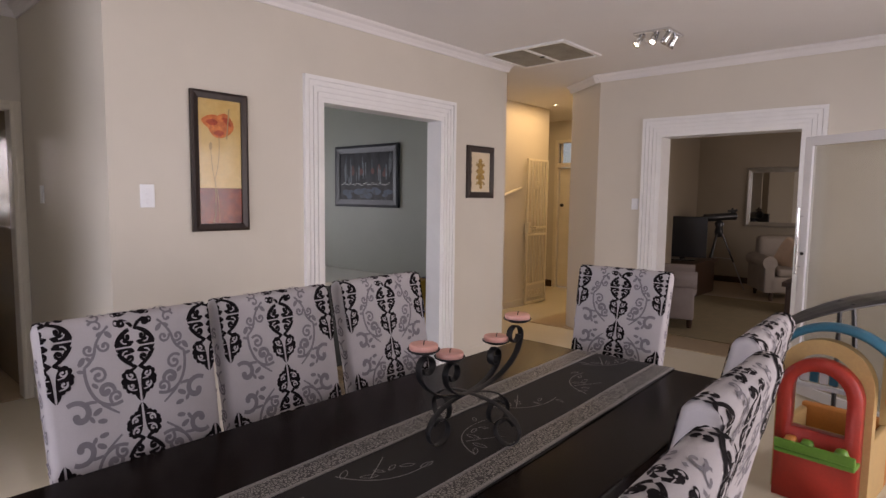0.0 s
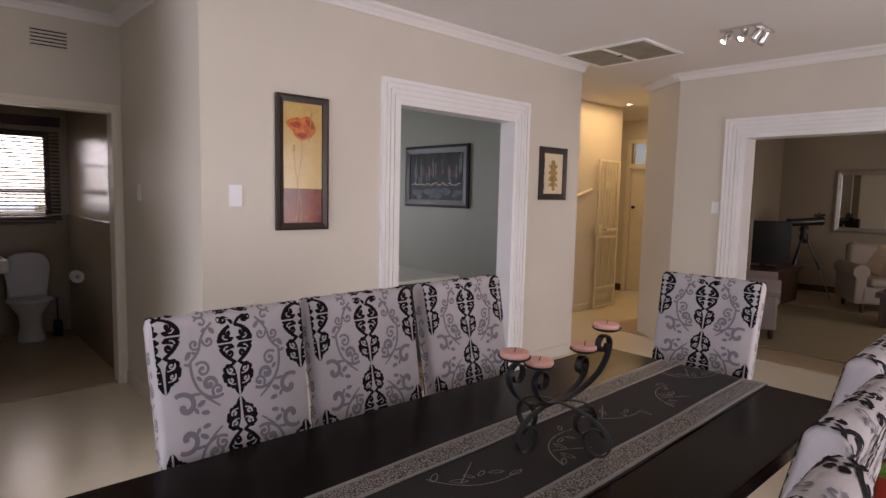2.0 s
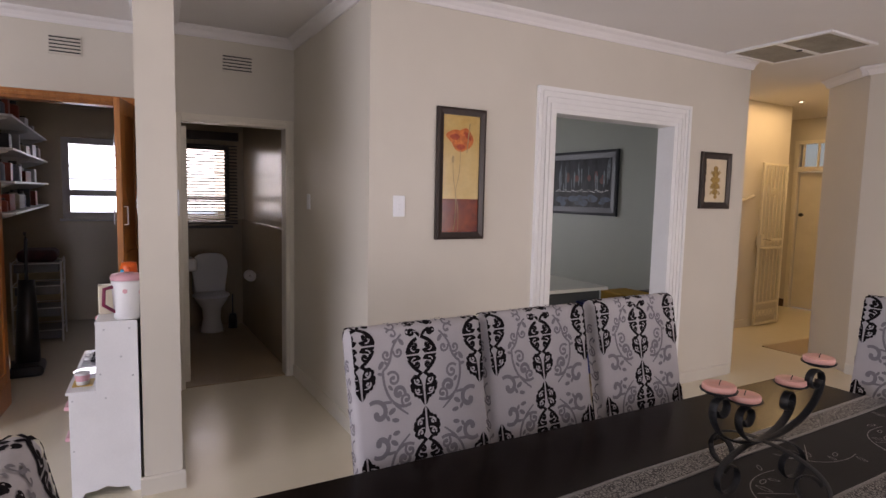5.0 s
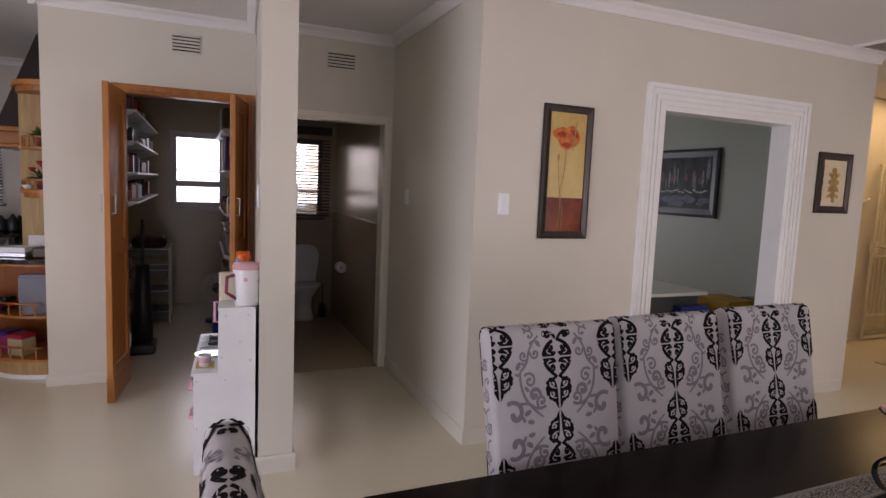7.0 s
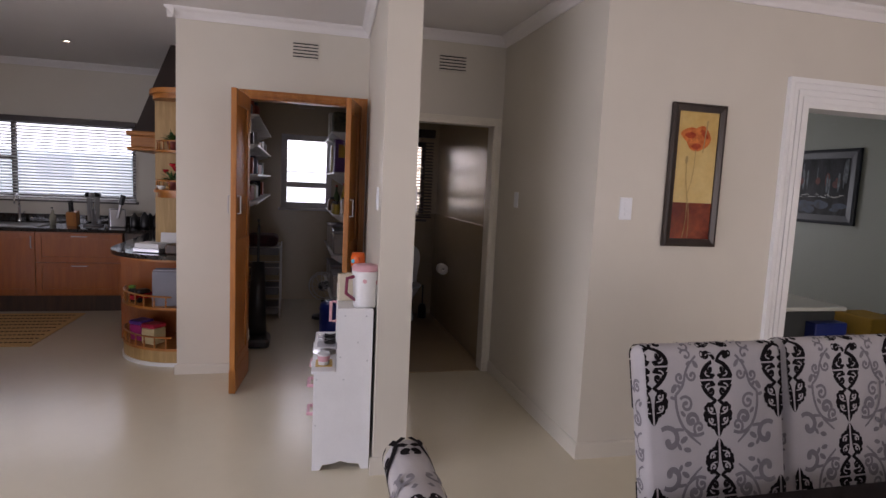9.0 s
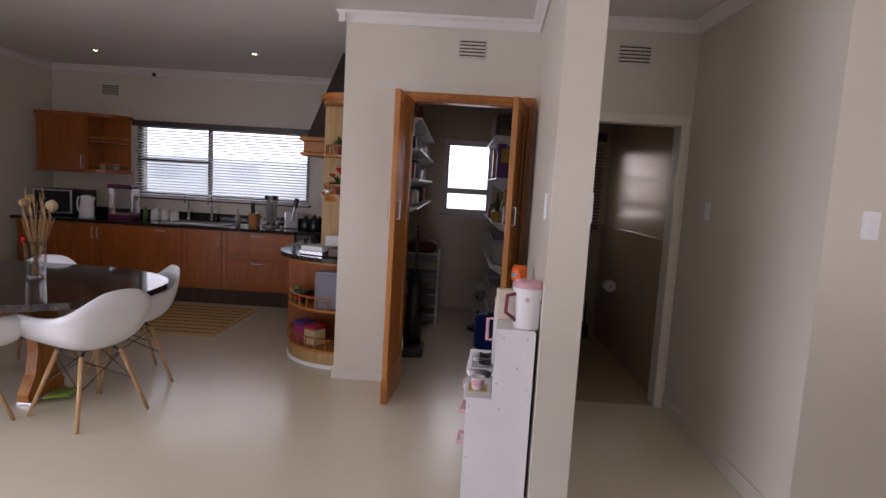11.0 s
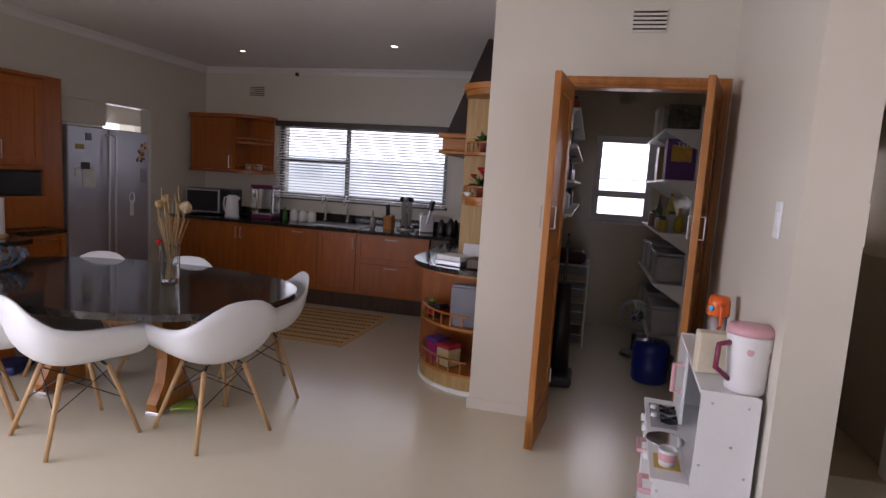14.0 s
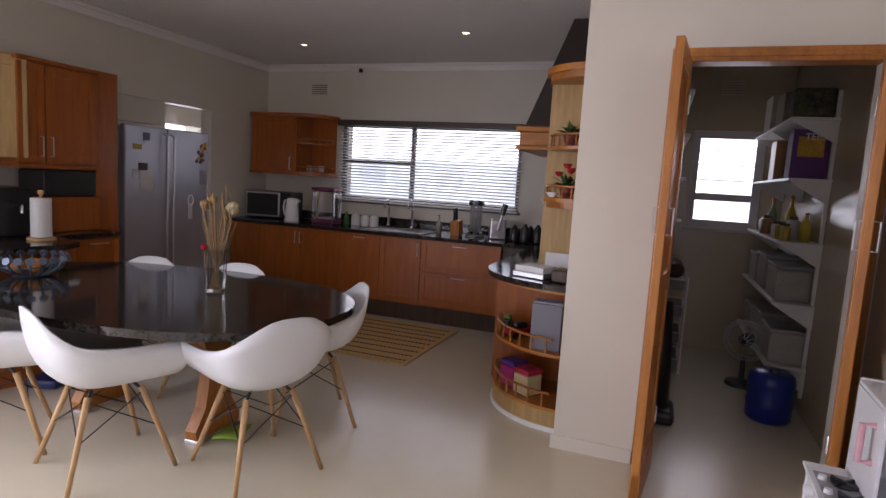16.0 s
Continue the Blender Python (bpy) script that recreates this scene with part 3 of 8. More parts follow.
def grey_scrolls(p, u, v, s):
    """The pale grey scrolls beside a column, mirrored across it by s and about the line 0.27 below v."""
    def half(way):
        def at(a, b):
            return (u + s * a, v - (b if way > 0 else 0.54 - b))

        def curl(a, b, r, turns, start, way2, w0, w1):
            x, y = at(a, b)
            st = start if s > 0 else 180 - start
            p.spiral(x, y, r * 1.1, turns, st if way > 0 else -st, way2 * s * way, w0 * 1.3, w1 * 1.3, 18)
        # the long stem and its curls
        p.curve(at(0.064, 0.012), at(0.098, 0.040), at(0.103, 0.072), 0.0065, 0.0075)
        p.curve(at(0.103, 0.072), at(0.108, 0.095), at(0.132, 0.110), 0.0078, 0.0075)
        p.curve(at(0.132, 0.110), at(0.136, 0.165), at(0.108, 0.200), 0.0078, 0.0088)
        p.curve(at(0.108, 0.200), at(0.080, 0.226), at(0.048, 0.212), 0.0091, 0.0088)
        p.curve(at(0.100, 0.210), at(0.075, 0.232), at(0.060, 0.242), 0.0078, 0.0050)
        curl(0.062, 0.198, 0.017, 0.95, -50, 1, 0.0065, 0.006)
        curl(0.101, 0.137, 0.021, 1.15, 40, 1, 0.006, 0.006)
        curl(0.086, 0.178, 0.019, 0.9, 190, -1, 0.008, 0.012)
        curl(0.078, 0.062, 0.015, 1.05, 20, -1, 0.005, 0.006)
        curl(0.117, 0.066, 0.015, 1.05, 200, 1, 0.005, 0.006)
        curl(0.094, 0.010, 0.017, 0.8, 20, 1, 0.005, 0.004)
        # the broad hook
        curl(0.158, 0.226, 0.034, 0.78, 50, 1, 0.009, 0.014)
        p.curve(at(0.145, 0.203), at(0.128, 0.196), at(0.112, 0.202), 0.0117, 0.0063)
        for a, b, t, r in ((0.066, 0.034, 50, 0.011), (0.088, 0.030, -30, 0.008), (0.137, 0.094, -55, 0.012), (0.142, 0.118, 15, 0.008), (0.113, 0.226, -30, 0.012), (0.128, 0.243, 60, 0.009), (0.104, 0.252, 10, 0.011), (0.112, 0.160, 45, 0.009), (0.120, 0.090, 40, 0.008)):
            x, y = at(a, b)
            p.blob(x, y, r * 1.15, r * 0.62, s * way * t, 8)
    half(1)
    half(-1)


BACK0, BACK1, BACKR, BACKW = 0.42, 1.14, 0.036, 0.227


def back_line(z):
    f = max(0.0, (z - BACK0) / (BACK1 - BACK0))
    return -0.185 - 0.135 * f ** 1.2


def back_point(u, s, off=0.0):
    """A point on the cover of the backrest: s runs up the front, over the top and down behind."""
    front = BACK1 - BACKR - BACK0
    r = BACKR + off
    if s < front:
        z = BACK0 + s
        return (back_line(z) + r, u, z)
    s -= front
    bend = math.pi * BACKR
    if s < bend:
        a = s / BACKR
        z = BACK1 - BACKR
        return (back_line(z) + r * math.cos(a), u, z + r * math.sin(a))
    z = BACK1 - BACKR - (s - bend)
    return (back_line(z) - r, u, z)


def dining_chair():
    t = thing("dining_chair", "high-backed dining chair in grey cotton with black and grey scroll print", "chair", "chairs round the dining table")
    front = BACK1 - BACKR - BACK0
    total = 2 * front + math.pi * BACKR
    ss = [front * k / 8 for k in range(8)] + [front + math.pi * BACKR * k / 8 for k in range(9)] + [front + math.pi * BACKR + front * k / 8 for k in range(1, 9)]
    us = [(-BACKW, -0.016), (-BACKW + 0.005, -0.006), (-BACKW + 0.016, 0.0), (-0.12, 0.0), (0, 0.001), (0.12, 0.0), (BACKW - 0.016, 0.0), (BACKW - 0.005, -0.006), (BACKW, -0.016)]
    bm = bmesh.new()
    rows = []
    for u, off in us:
        row = []
        for s in ss:
            x, y, z = back_point(u, s, off)
            wide = 0.94 + 0.06 * (z - BACK0) / (BACK1 - BACK0)
            row.append(bm.verts.new((x, y * wide, z)))
        rows.append(row)
    for a, b in zip(rows, rows[1:]):
        for k in range(len(ss) - 1):
            bm.faces.new([a[k], a[k + 1], b[k + 1], b[k]])
        bm.faces.new([a[0], b[0], b[-1], a[-1]])
    bm.faces.new(rows[0])
    bm.faces.new(rows[-1][::-1])
    back = part("backrest", bm, FABRIC, t, smooth=True)

    def place(u, s, h):
        x, y, z = back_point(u, s, 0.0006 + h * 0.5)
        wide = 0.94 + 0.06 * (z - BACK0) / (BACK1 - BACK0)
        return (x, y * wide, z)
    inside = (lambda u, s: abs(u) < 0.222 and 0.01 < s < total - 0.01)
    for face in (1, -1):
        # on the rear the cloth is laid the other way up, from the crest down
        lay = place if face > 0 else (lambda u, s, h: place(u, total - s, h))
        dark, light, grey = Print(lay, inside, 0.2215), Print(lay, inside, 0.2215), Print(lay, inside, 0.2215)
        crest = front + math.pi * BACKR / 2
        top = front + 0.026
        dark.keep = light.keep = grey.keep = lambda u, s: inside(u, s) and s < crest
        ornament(dark, light, 0.0, top, 1)
        ornament(dark, light, 0.0, top - 0.462, -1)
        for u in (-0.204, 0.204):
            ornament(dark, light, u, top + 0.040, 1)
            ornament(dark, light, u, top - 0.572, -1)
        for u in (-0.204, 0.0, 0.204):
            ornament(dark, light, u, top + (0.044 if u else 0.004), -1)
        for s in (-1, 1):
            grey_scrolls(grey, 0, top - 0.004, s)
            grey_scrolls(grey, 0, top + 0.545, s)
        part("black_print", dark.bm, FABRICDARK, back, "black scroll ornament of the cover")
        part("pale_print", light.bm, FABRIC, back, "pale curls within the black ornament")["kind"] = "stuff"
        part("grey_print", grey.bm, FABRICGREY, back, "grey scrolls of the cover")
    # the print runs on over the two narrow sides
    for sg in (-1, 1):
        def place_side(u, v, h, sg=sg):
            z = v
            return (back_line(z) + u, sg * (BACKW + 0.0009 + h) * (0.94 + 0.06 * (z - BACK0) / (BACK1 - BACK0)), z)
        g = Print(place_side, lambda u, v: abs(u) < 0.022 and 0.45 < v < 1.09)
        for k in range(7):
            g.spiral(0.004 * (-1) ** k, 1.03 - 0.085 * k, 0.02, 1.3, 90 * k, (-1) ** k, 0.008, 0.005)
            g.curve((0.014, 1.0 - 0.085 * k), (-0.02, 0.985 - 0.085 * k), (0.0, 0.955 - 0.085 * k), 0.006, 0.004)
        g.keep = lambda u, v: abs(u) < 0.030 and 0.45 < v < 1.10
        for v in (1.02, 0.90, 0.78, 0.66, 0.54):
            g.blob(0.016, v - 0.03, 0.010, 0.005, 50, 8)
            g.blob(-0.014, v, 0.011, 0.005, -40, 8)
        part("side_print", g.bm, FABRICGREY, back, "grey scrolls of the cover")
    part("seat", box(-0.22, 0.235, -0.215, 0.215, 0.37, 0.485, 0.03, seg=3), FABRIC, t, smooth=False)
    leg = box(-0.02, 0.02, -0.02, 0.02, 0.0, 0.375, 0.004)
    first = part("leg", leg, DARKBROWN, t)
    first.location = (0.2, 0.2, 0)
    for x, y in ((0.2, -0.2), (-0.19, 0.2), (-0.19, -0.2)):
        o = first.copy()
        scene.collection.objects.link(o)
        o.location = (x, y, 0)
    return t


chair_a = dining_chair()
chair_a.matrix_basis = pose(-1.275, 0.610, 0, 0, 0, 1.0)
for x, y, turn in [(-1.31, 1.098, 2.0), (-1.345, 1.612, 0.5), (-1.034, 2.35, -87), (-0.875, -0.035, 88), (-0.41, 0.65, 181.5), (-0.465, 1.20, 180), (-0.54, 1.735, 181.5)]:
    copy_thing(chair_a, pose(x, y, 0, 0, 0, turn))

TX0, TX1, TY0, TY1, TZ = -1.405, -0.425, -0.02, 2.33, 0.79
table = thing("dining_table", "long dark wenge dining table with a satin top", "table")
part("tabletop", box(TX0, TX1, TY0, TY1, TZ - 0.05, TZ, 0.006), DARKWOOD, table)
for x0, x1, y0, y1 in [(TX0 + 0.1, TX1 - 0.1, TY0 + 0.08, TY0 + 0.105), (TX0 + 0.1, TX1 - 0.1, TY1 - 0.105, TY1 - 0.08), (TX0 + 0.08, TX0 + 0.105, TY0 + 0.11, TY1 - 0.11), (TX1 - 0.105, TX1 - 0.08, TY0 + 0.11, TY1 - 0.11)]:
    part("apron", box(x0, x1, y0, y1, TZ - 0.14, TZ - 0.05, 0.003), DARKWOOD, table)
for x in (TX0 + 0.05, TX1 - 0.05):
    for y in (TY0 + 0.05, TY1 - 0.05):
        part("leg", box(x - 0.045, x + 0.045, y - 0.045, y + 0.045, 0, TZ - 0.05, 0.005), DARKWOOD, table)

# table runner
BROCADE = bpy.data.materials.new("silver_brocade_band")
BROCADE.use_nodes = True
nt = BROCADE.node_tree
bs = nt.nodes["Principled BSDF"]
co = nt.nodes.new("ShaderNodeTexCoord")
no = node(nt, "ShaderNodeTexNoise", Scale=150.0, Detail=3.0)
warp = node(nt, "ShaderNodeTexNoise", Scale=26.0, Detail=1.0)
add = node(nt, "ShaderNodeVectorMath", operation="MULTIPLY_ADD")
vo = node(nt, "ShaderNodeTexVoronoi", feature="DISTANCE_TO_EDGE", Scale=115.0)
nt.links.new(co.outputs["Object"], no.inputs["Vector"])
nt.links.new(co.outputs["Object"], warp.inputs["Vector"])
nt.links.new(warp.outputs["Color"], add.inputs[0])
add.inputs[1].default_value = (0.03, 0.03, 0.0)
nt.links.new(co.outputs["Object"], add.inputs[2])
nt.links.new(add.outputs[0], vo.inputs["Vector"])
rp = nt.nodes.new("ShaderNodeValToRGB")
rp.color_ramp.elements[0].position, rp.color_ramp.elements[1].position = 0.09, 0.17
rp.color_ramp.elements[0].color, rp.color_ramp.elements[1].color = (0.03, 0.028, 0.028, 1), (0.30, 0.285, 0.27, 1)
nt.links.new(vo.outputs["Distance"], rp.inputs[0])
nt.links.new(rp.outputs[0], bs.inputs["Base Color"])
bs.inputs["Roughness"].default_value = 0.5
bs.inputs["Metallic"].default_value = 0.15
bp = node(nt, "ShaderNodeBump", Strength=0.5, Distance=0.002)
nt.links.new(no.outputs["Fac"], bp.inputs["Height"])
nt.links.new(bp.outputs[0], bs.inputs["Normal"])
SILVERBRAID = material("silver_braid", (0.30, 0.285, 0.27), 0.5, spread=0.3, scale=160, fine=500, bump=0.3)
RUNCLOTH = material("black_runner_cloth", (0.012, 0.010, 0.010), 0.75, spread=0.25, scale=8, fine=500, bump=0.3)
SILVERTHREAD = material("silver_thread", (0.24, 0.23, 0.22), 0.4, spread=0.2, scale=60, bump=0.2)
runner = thing("table_runner", "black table runner with silver brocade bands and stitched sprigs", "table runner", at=pose(-0.855, 1.17, TZ + 0.0005, 0, 0, 1.7))


def cloth(x0, x1, y0, y1, z, nx, ny, amp=0.0012):
    bm = bmesh.new()
    g = []
    for i in range(nx + 1):
        for j in range(ny + 1):
            x, y = x0 + (x1 - x0) * i / nx, y0 + (y1 - y0) * j / ny
            edge = 0.004 * noise.noise(Vector((x0 * 9, y * 3, 1.0)))
            g.append(bm.verts.new((x + (edge if i in (0, nx) else 0), y, z + amp * (1 + noise.noise(Vector((x * 6, y * 5, 0)))))))
    for i in range(nx):
        for j in range(ny):
            a = i * (ny + 1) + j
            bm.faces.new([g[a], g[a + ny + 1], g[a + ny + 2], g[a + 1]])
    r = bmesh.ops.extrude_face_region(bm, geom=list(bm.faces))
    for v in [e for e in r["geom"] if isinstance(e, bmesh.types.BMVert)]:
        v.co.z -= 0.0022
    return bm


part("cloth", cloth(-0.215, 0.215, -1.1, 1.155, 0.0022, 14, 70), RUNCLOTH, runner, smooth=True)
for sg in (-1, 1):
    a, b = sorted((sg * 0.128, sg * 0.206))
    part("brocade_band", cloth(a, b, -1.098, 1.15, 0.0046, 6, 70), BROCADE, runner, "silver brocade band", smooth=True)
    for e0, e1 in ((0.124, 0.134), (0.199, 0.2105)):
        a, b = sorted((sg * e0, sg * e1))
        part("braid", cloth(a, b, -1.099, 1.152, 0.0056, 2, 70), SILVERBRAID, runner, "narrow silver braid along the band", smooth=True)
sprig = Print(lambda u, v, h: (u, v, 0.0060 + h), lambda u, v: abs(u) < 0.12)
rnd = random.Random(5)
for k in range(7):
    v0 = -0.98 + k * 0.32
    sg = (-1) ** k
    sprig.curve((-0.09 * sg, v0), (0.06 * sg, v0 + 0.05), (0.03 * sg, v0 + 0.22), 0.0035, 0.002)
    sprig.curve((-0.02 * sg, v0 + 0.05), (-0.06 * sg, v0 + 0.12), (-0.08 * sg, v0 + 0.15), 0.003, 0.002)
    for j in range(6):
        u, v = sg * (-0.07 + 0.022 * j + rnd.uniform(-0.02, 0.02)), v0 + 0.02 + 0.035 * j
        ln = rnd.uniform(0.014, 0.024)
        ang = rnd.uniform(0, 180)
        c, s = math.cos(radians(ang)), math.sin(radians(ang))
        sprig.curve((u - ln * c, v - ln * s), (u + ln * 0.7 * s, v - ln * 0.7 * c), (u + ln * c, v + ln * s), 0.0022)
        sprig.curve((u - ln * c, v - ln * s), (u - ln * 0.7 * s, v + ln * 0.7 * c), (u + ln * c, v + ln * s), 0.0022)
part("stitching", sprig.bm, SILVERTHREAD, runner, "sprigs stitched in silver thread")

# wrought iron candle holder with four candles
holder = thing("candle_holder", "black wrought iron candle holder with scrolled feet and four cups", "candle holder")
CUPS = [(-0.858, 1.052, 1.076), (-0.856, 1.152, 1.037), (-0.880, 1.394, 1.035), (-0.840, 1.446, 1.100)]
MIDZ = 0.922
mid = Vector((-0.858, 1.238, MIDZ))


def scroll_arm(cup, sgn):
    """From the middle out and up in a wide bow, then curling in under its cup."""
    c = Vector(cup)
    d = Vector((c.x - mid.x, c.y - mid.y, 0))
    ln = d.length
    d.normalize()
    pts = []
    h = c.z - 0.012 - MIDZ
    r = 0.03
    for k in range(15):
        a = radians(90 * k / 14)
        pts.append(mid + d * (ln + r * 0.6) * math.sin(a) ** 1.0 + Vector((0, 0, (h - r) * (1 - math.cos(a)))))
    e = pts[-1]
    cc = e - d * r
    for k in range(1, 22):
        a = radians(17 * k)
        rr = r * (1 - 0.38 * k / 21)
        pts.append(cc + d * rr * math.cos(a) + Vector((0, 0, rr * math.sin(a))))
    flat = Vector((-d.y, d.x, 0))
    return tube(pts, (0.0115, 0.0030), 8, flat)


for c in CUPS:
    part("arm", scroll_arm(c, 1), BLACKIRON, holder)
    part("cup", lathe([(0, -0.006), (0.012, -0.006), (0.03, -0.002), (0.041, 0.004), (0.043, 0.008), (0.041, 0.008), (0.03, 0.003), (0, 0.002)], c, 24), BLACKIRON, holder, smooth=True)
for dx, dy in ((0.168, 0.012), (0.03, 0.150), (-0.006, -0.160), (-0.16, 0.03)):
    d = Vector((dx, dy, 0))
    ln = d.length
    d.normalize()
    pts = []
    base = TZ + 0.010
    for k in range(13):
        a = radians(90 * k / 12)
        pts.append(mid + d * ln * math.sin(a) - Vector((0, 0, (MIDZ - base - 0.045) * (1 - math.cos(a)))))
    cc = pts[-1] - d * 0.042
    for k in range(1, 20):
        a = radians(-17 * k)
        rr = 0.042 * (1 - 0.3 * k / 19)
        pts.append(cc + d * rr * math.cos(a) + Vector((0, 0, rr * math.sin(a))))
    part("foot", tube(pts, (0.010, 0.0028), 8, Vector((-d.y, d.x, 0))), BLACKIRON, holder)
WAX = material("pink_wax", (0.70, 0.36, 0.30), 0.45, spread=0.06, scale=30, bump=0.05)
for c in CUPS:
    cd = thing("candle", "short pink candle in an iron cup", "candle", "candles on the holder", at=pose(c[0], c[1], c[2] + 0.004))
    part("wax", lathe([(0, 0), (0.034, 0), (0.038, 0.005), (0.038, 0.014), (0.035, 0.017), (0.02, 0.014), (0, 0.013)], n=20), WAX, cd, smooth=True)
    part("wick", tube([(0, 0, 0.012), (0.001, 0, 0.020), (0.003, 0.001, 0.026)], 0.0012, 5), BLACK, cd)

# framed poppy picture
POPPYTOP = material("painted_yellow_ground", (0.66, 0.43, 0.13), 0.22, spread=0.1, scale=2, fine=40, bump=0.0, second=(0.74, 0.58, 0.26), coat=0.35)
POPPYLOW = material("painted_red_ground", (0.22, 0.022, 0.008), 0.22, spread=0.35, scale=7, fine=40, bump=0.0, second=(0.32, 0.06, 0.018), coat=0.35)
POPPY = material("painted_poppy_orange", (0.72, 0.15, 0.03), 0.22, spread=0.3, scale=24, fine=80, bump=0.0, second=(0.80, 0.24, 0.05), coat=0.3)
STEMPAINT = material("painted_stem", (0.42, 0.30, 0.12), 0.25, spread=0.2, scale=20, bump=0.0, coat=0.8)
PICTUREFRAME = wood("black_brown_picture_frame", (0.018, 0.010, 0.008), (0.035, 0.020, 0.014), 0.35)


def frame_rail(bm, y0, y1, z0, z1, w, d):
    """Four mitred rails round a picture in the plane x = 0, facing +x."""
    o = [(y0, z0), (y1, z0), (y1, z1), (y0, z1)]
    i = [(y0 + w, z0 + w), (y1 - w, z0 + w), (y1 - w, z1 - w), (y0 + w, z1 - w)]
    m = [(y0 + w * 0.35, z0 + w * 0.35), (y1 - w * 0.35, z0 + w * 0.35), (y1 - w * 0.35, z1 - w * 0.35), (y0 + w * 0.35, z1 - w * 0.35)]
    rings = [[bm.verts.new((x, *p)) for p in q] for x, q in ((0, o), (d * 0.8, o), (d, m), (d * 0.72, i), (0, i))]
    for a, b in zip(rings, rings[1:]):
        for k in range(4):
            bm.faces.new([a[k], a[(k + 1) % 4], b[(k + 1) % 4], b[k]])
    for k in range(4):
        bm.faces.new([rings[0][k], rings[-1][k], rings[-1][(k + 1) % 4], rings[0][(k + 1) % 4]])


pic = thing("poppy_picture", "tall framed picture of an orange poppy on yellow and red", "picture", at=pose(PX + 0.002, 1.522, 1.255))
bm = bmesh.new()
frame_rail(bm, 0, 0.35, 0, 0.81, 0.043, 0.028)
part("frame", bm, PICTUREFRAME, pic, "black-brown wooden frame")
part("yellow_ground", box(0.004, 0.012, 0.044, 0.306, 0.252, 0.766), POPPYTOP, pic, "yellow painted ground")
part("red_ground", box(0.004, 0.012, 0.044, 0.306, 0.044, 0.252), POPPYLOW, pic, "red-brown painted ground")
art = Print(lambda u, v, h: (0.0126 + h * 4, u, v))
def petal(p, pts):
    """A smooth closed outline through a few points, as one fan."""
    p.h += 0.0001
    n = len(pts)
    ring = []
    for k in range(n):
        a, b, c, d = (pts[(k + q) % n] for q in (-1, 0, 1, 2))
        for t in (0.0, 0.25, 0.5, 0.75):
            ring.append(tuple(0.5 * (2 * b[e] + (c[e] - a[e]) * t + (2 * a[e] - 5 * b[e] + 4 * c[e] - d[e]) * t * t + (3 * b[e] - a[e] - 3 * c[e] + d[e]) * t ** 3) for e in (0, 1)))
    mid_ = (sum(q[0] for q in ring) / len(ring), sum(q[1] for q in ring) / len(ring))
    for k in range(len(ring)):
        p.poly([mid_, ring[k], ring[(k + 1) % len(ring)]])


petal(art, [(0.062, 0.640), (0.095, 0.668), (0.140, 0.678), (0.175, 0.660), (0.165, 0.610), (0.130, 0.585), (0.100, 0.600)])
petal(art, [(0.150, 0.660), (0.200, 0.690), (0.235, 0.672), (0.262, 0.618), (0.240, 0.575), (0.195, 0.556), (0.155, 0.585)])
petal(art, [(0.100, 0.612), (0.140, 0.606), (0.185, 0.620), (0.225, 0.600), (0.205, 0.556), (0.165, 0.545), (0.125, 0.562)])
part("poppy", art.bm, POPPY, pic, "orange painted poppy")
POPPYDEEP = material("painted_poppy_red", (0.42, 0.045, 0.012), 0.22, spread=0.3, scale=24, fine=80, bump=0.0, second=(0.58, 0.09, 0.02), coat=0.3)
art = Print(lambda u, v, h: (0.0140 + h * 4, u, v))
petal(art, [(0.088, 0.636), (0.125, 0.652), (0.160, 0.640), (0.145, 0.618), (0.110, 0.618)])
petal(art, [(0.190, 0.664), (0.222, 0.660), (0.244, 0.620), (0.222, 0.622), (0.200, 0.640)])
petal(art, [(0.135, 0.574), (0.165, 0.590), (0.198, 0.580), (0.190, 0.562), (0.160, 0.554)])
part("petal_shade", art.bm, POPPYDEEP, pic, "deep red painted petals")
art = Print(lambda u, v, h: (0.0150 + h, u, v))
art.curve((0.165, 0.57), (0.175, 0.42), (0.135, 0.30), 0.005, 0.004)
art.curve((0.135, 0.30), (0.15, 0.15), (0.125, 0.05), 0.004, 0.004)
art.curve((0.115, 0.48), (0.118, 0.36), (0.14, 0.28), 0.004, 0.004)
art.curve((0.14, 0.28), (0.165, 0.18), (0.16, 0.05), 0.003, 0.003)
art.blob(0.114, 0.495, 0.009, 0.024, -4)
art.stroke([(0.232, 0.72), (0.214, 0.54)], 0.008, 0.006)
part("stems", art.bm, STEMPAINT, pic, "painted stems and bud")

# small ornament picture
PAPER = material("cream_mount_paper", (0.72, 0.60, 0.42), 0.6, spread=0.06, scale=8, bump=0.03)
GOLD = material("gold_ornament_ink", (0.40, 0.24, 0.05), 0.45, spread=0.3, scale=30, bump=0.1)
small = thing("ornament_picture", "small dark-framed picture with a gold ornament on cream", "picture", at=pose(PX + 0.002, 3.985, 1.465))
bm = bmesh.new()
frame_rail(bm, 0, 0.385, 0, 0.465, 0.055, 0.024)
for k in range(26):
    side = rnd.choice((0, 1))
    z = rnd.uniform(0.03, 0.43)
    y = 0.055 if side == 0 else 0.33
    put_box(bm, 0.012, 0.019, y - 0.004, y + rnd.uniform(0.002, 0.007), z, z + rnd.uniform(0.01, 0.04), 0.002)
part("frame", bm, PICTUREFRAME, small, "dark wooden frame with ragged inner edge")
part("mount", box(0.003, 0.010, 0.056, 0.329, 0.056, 0.409), PAPER, small, "cream paper mount")
art = Print(lambda u, v, h: (0.0106 + h * 3, u, v))
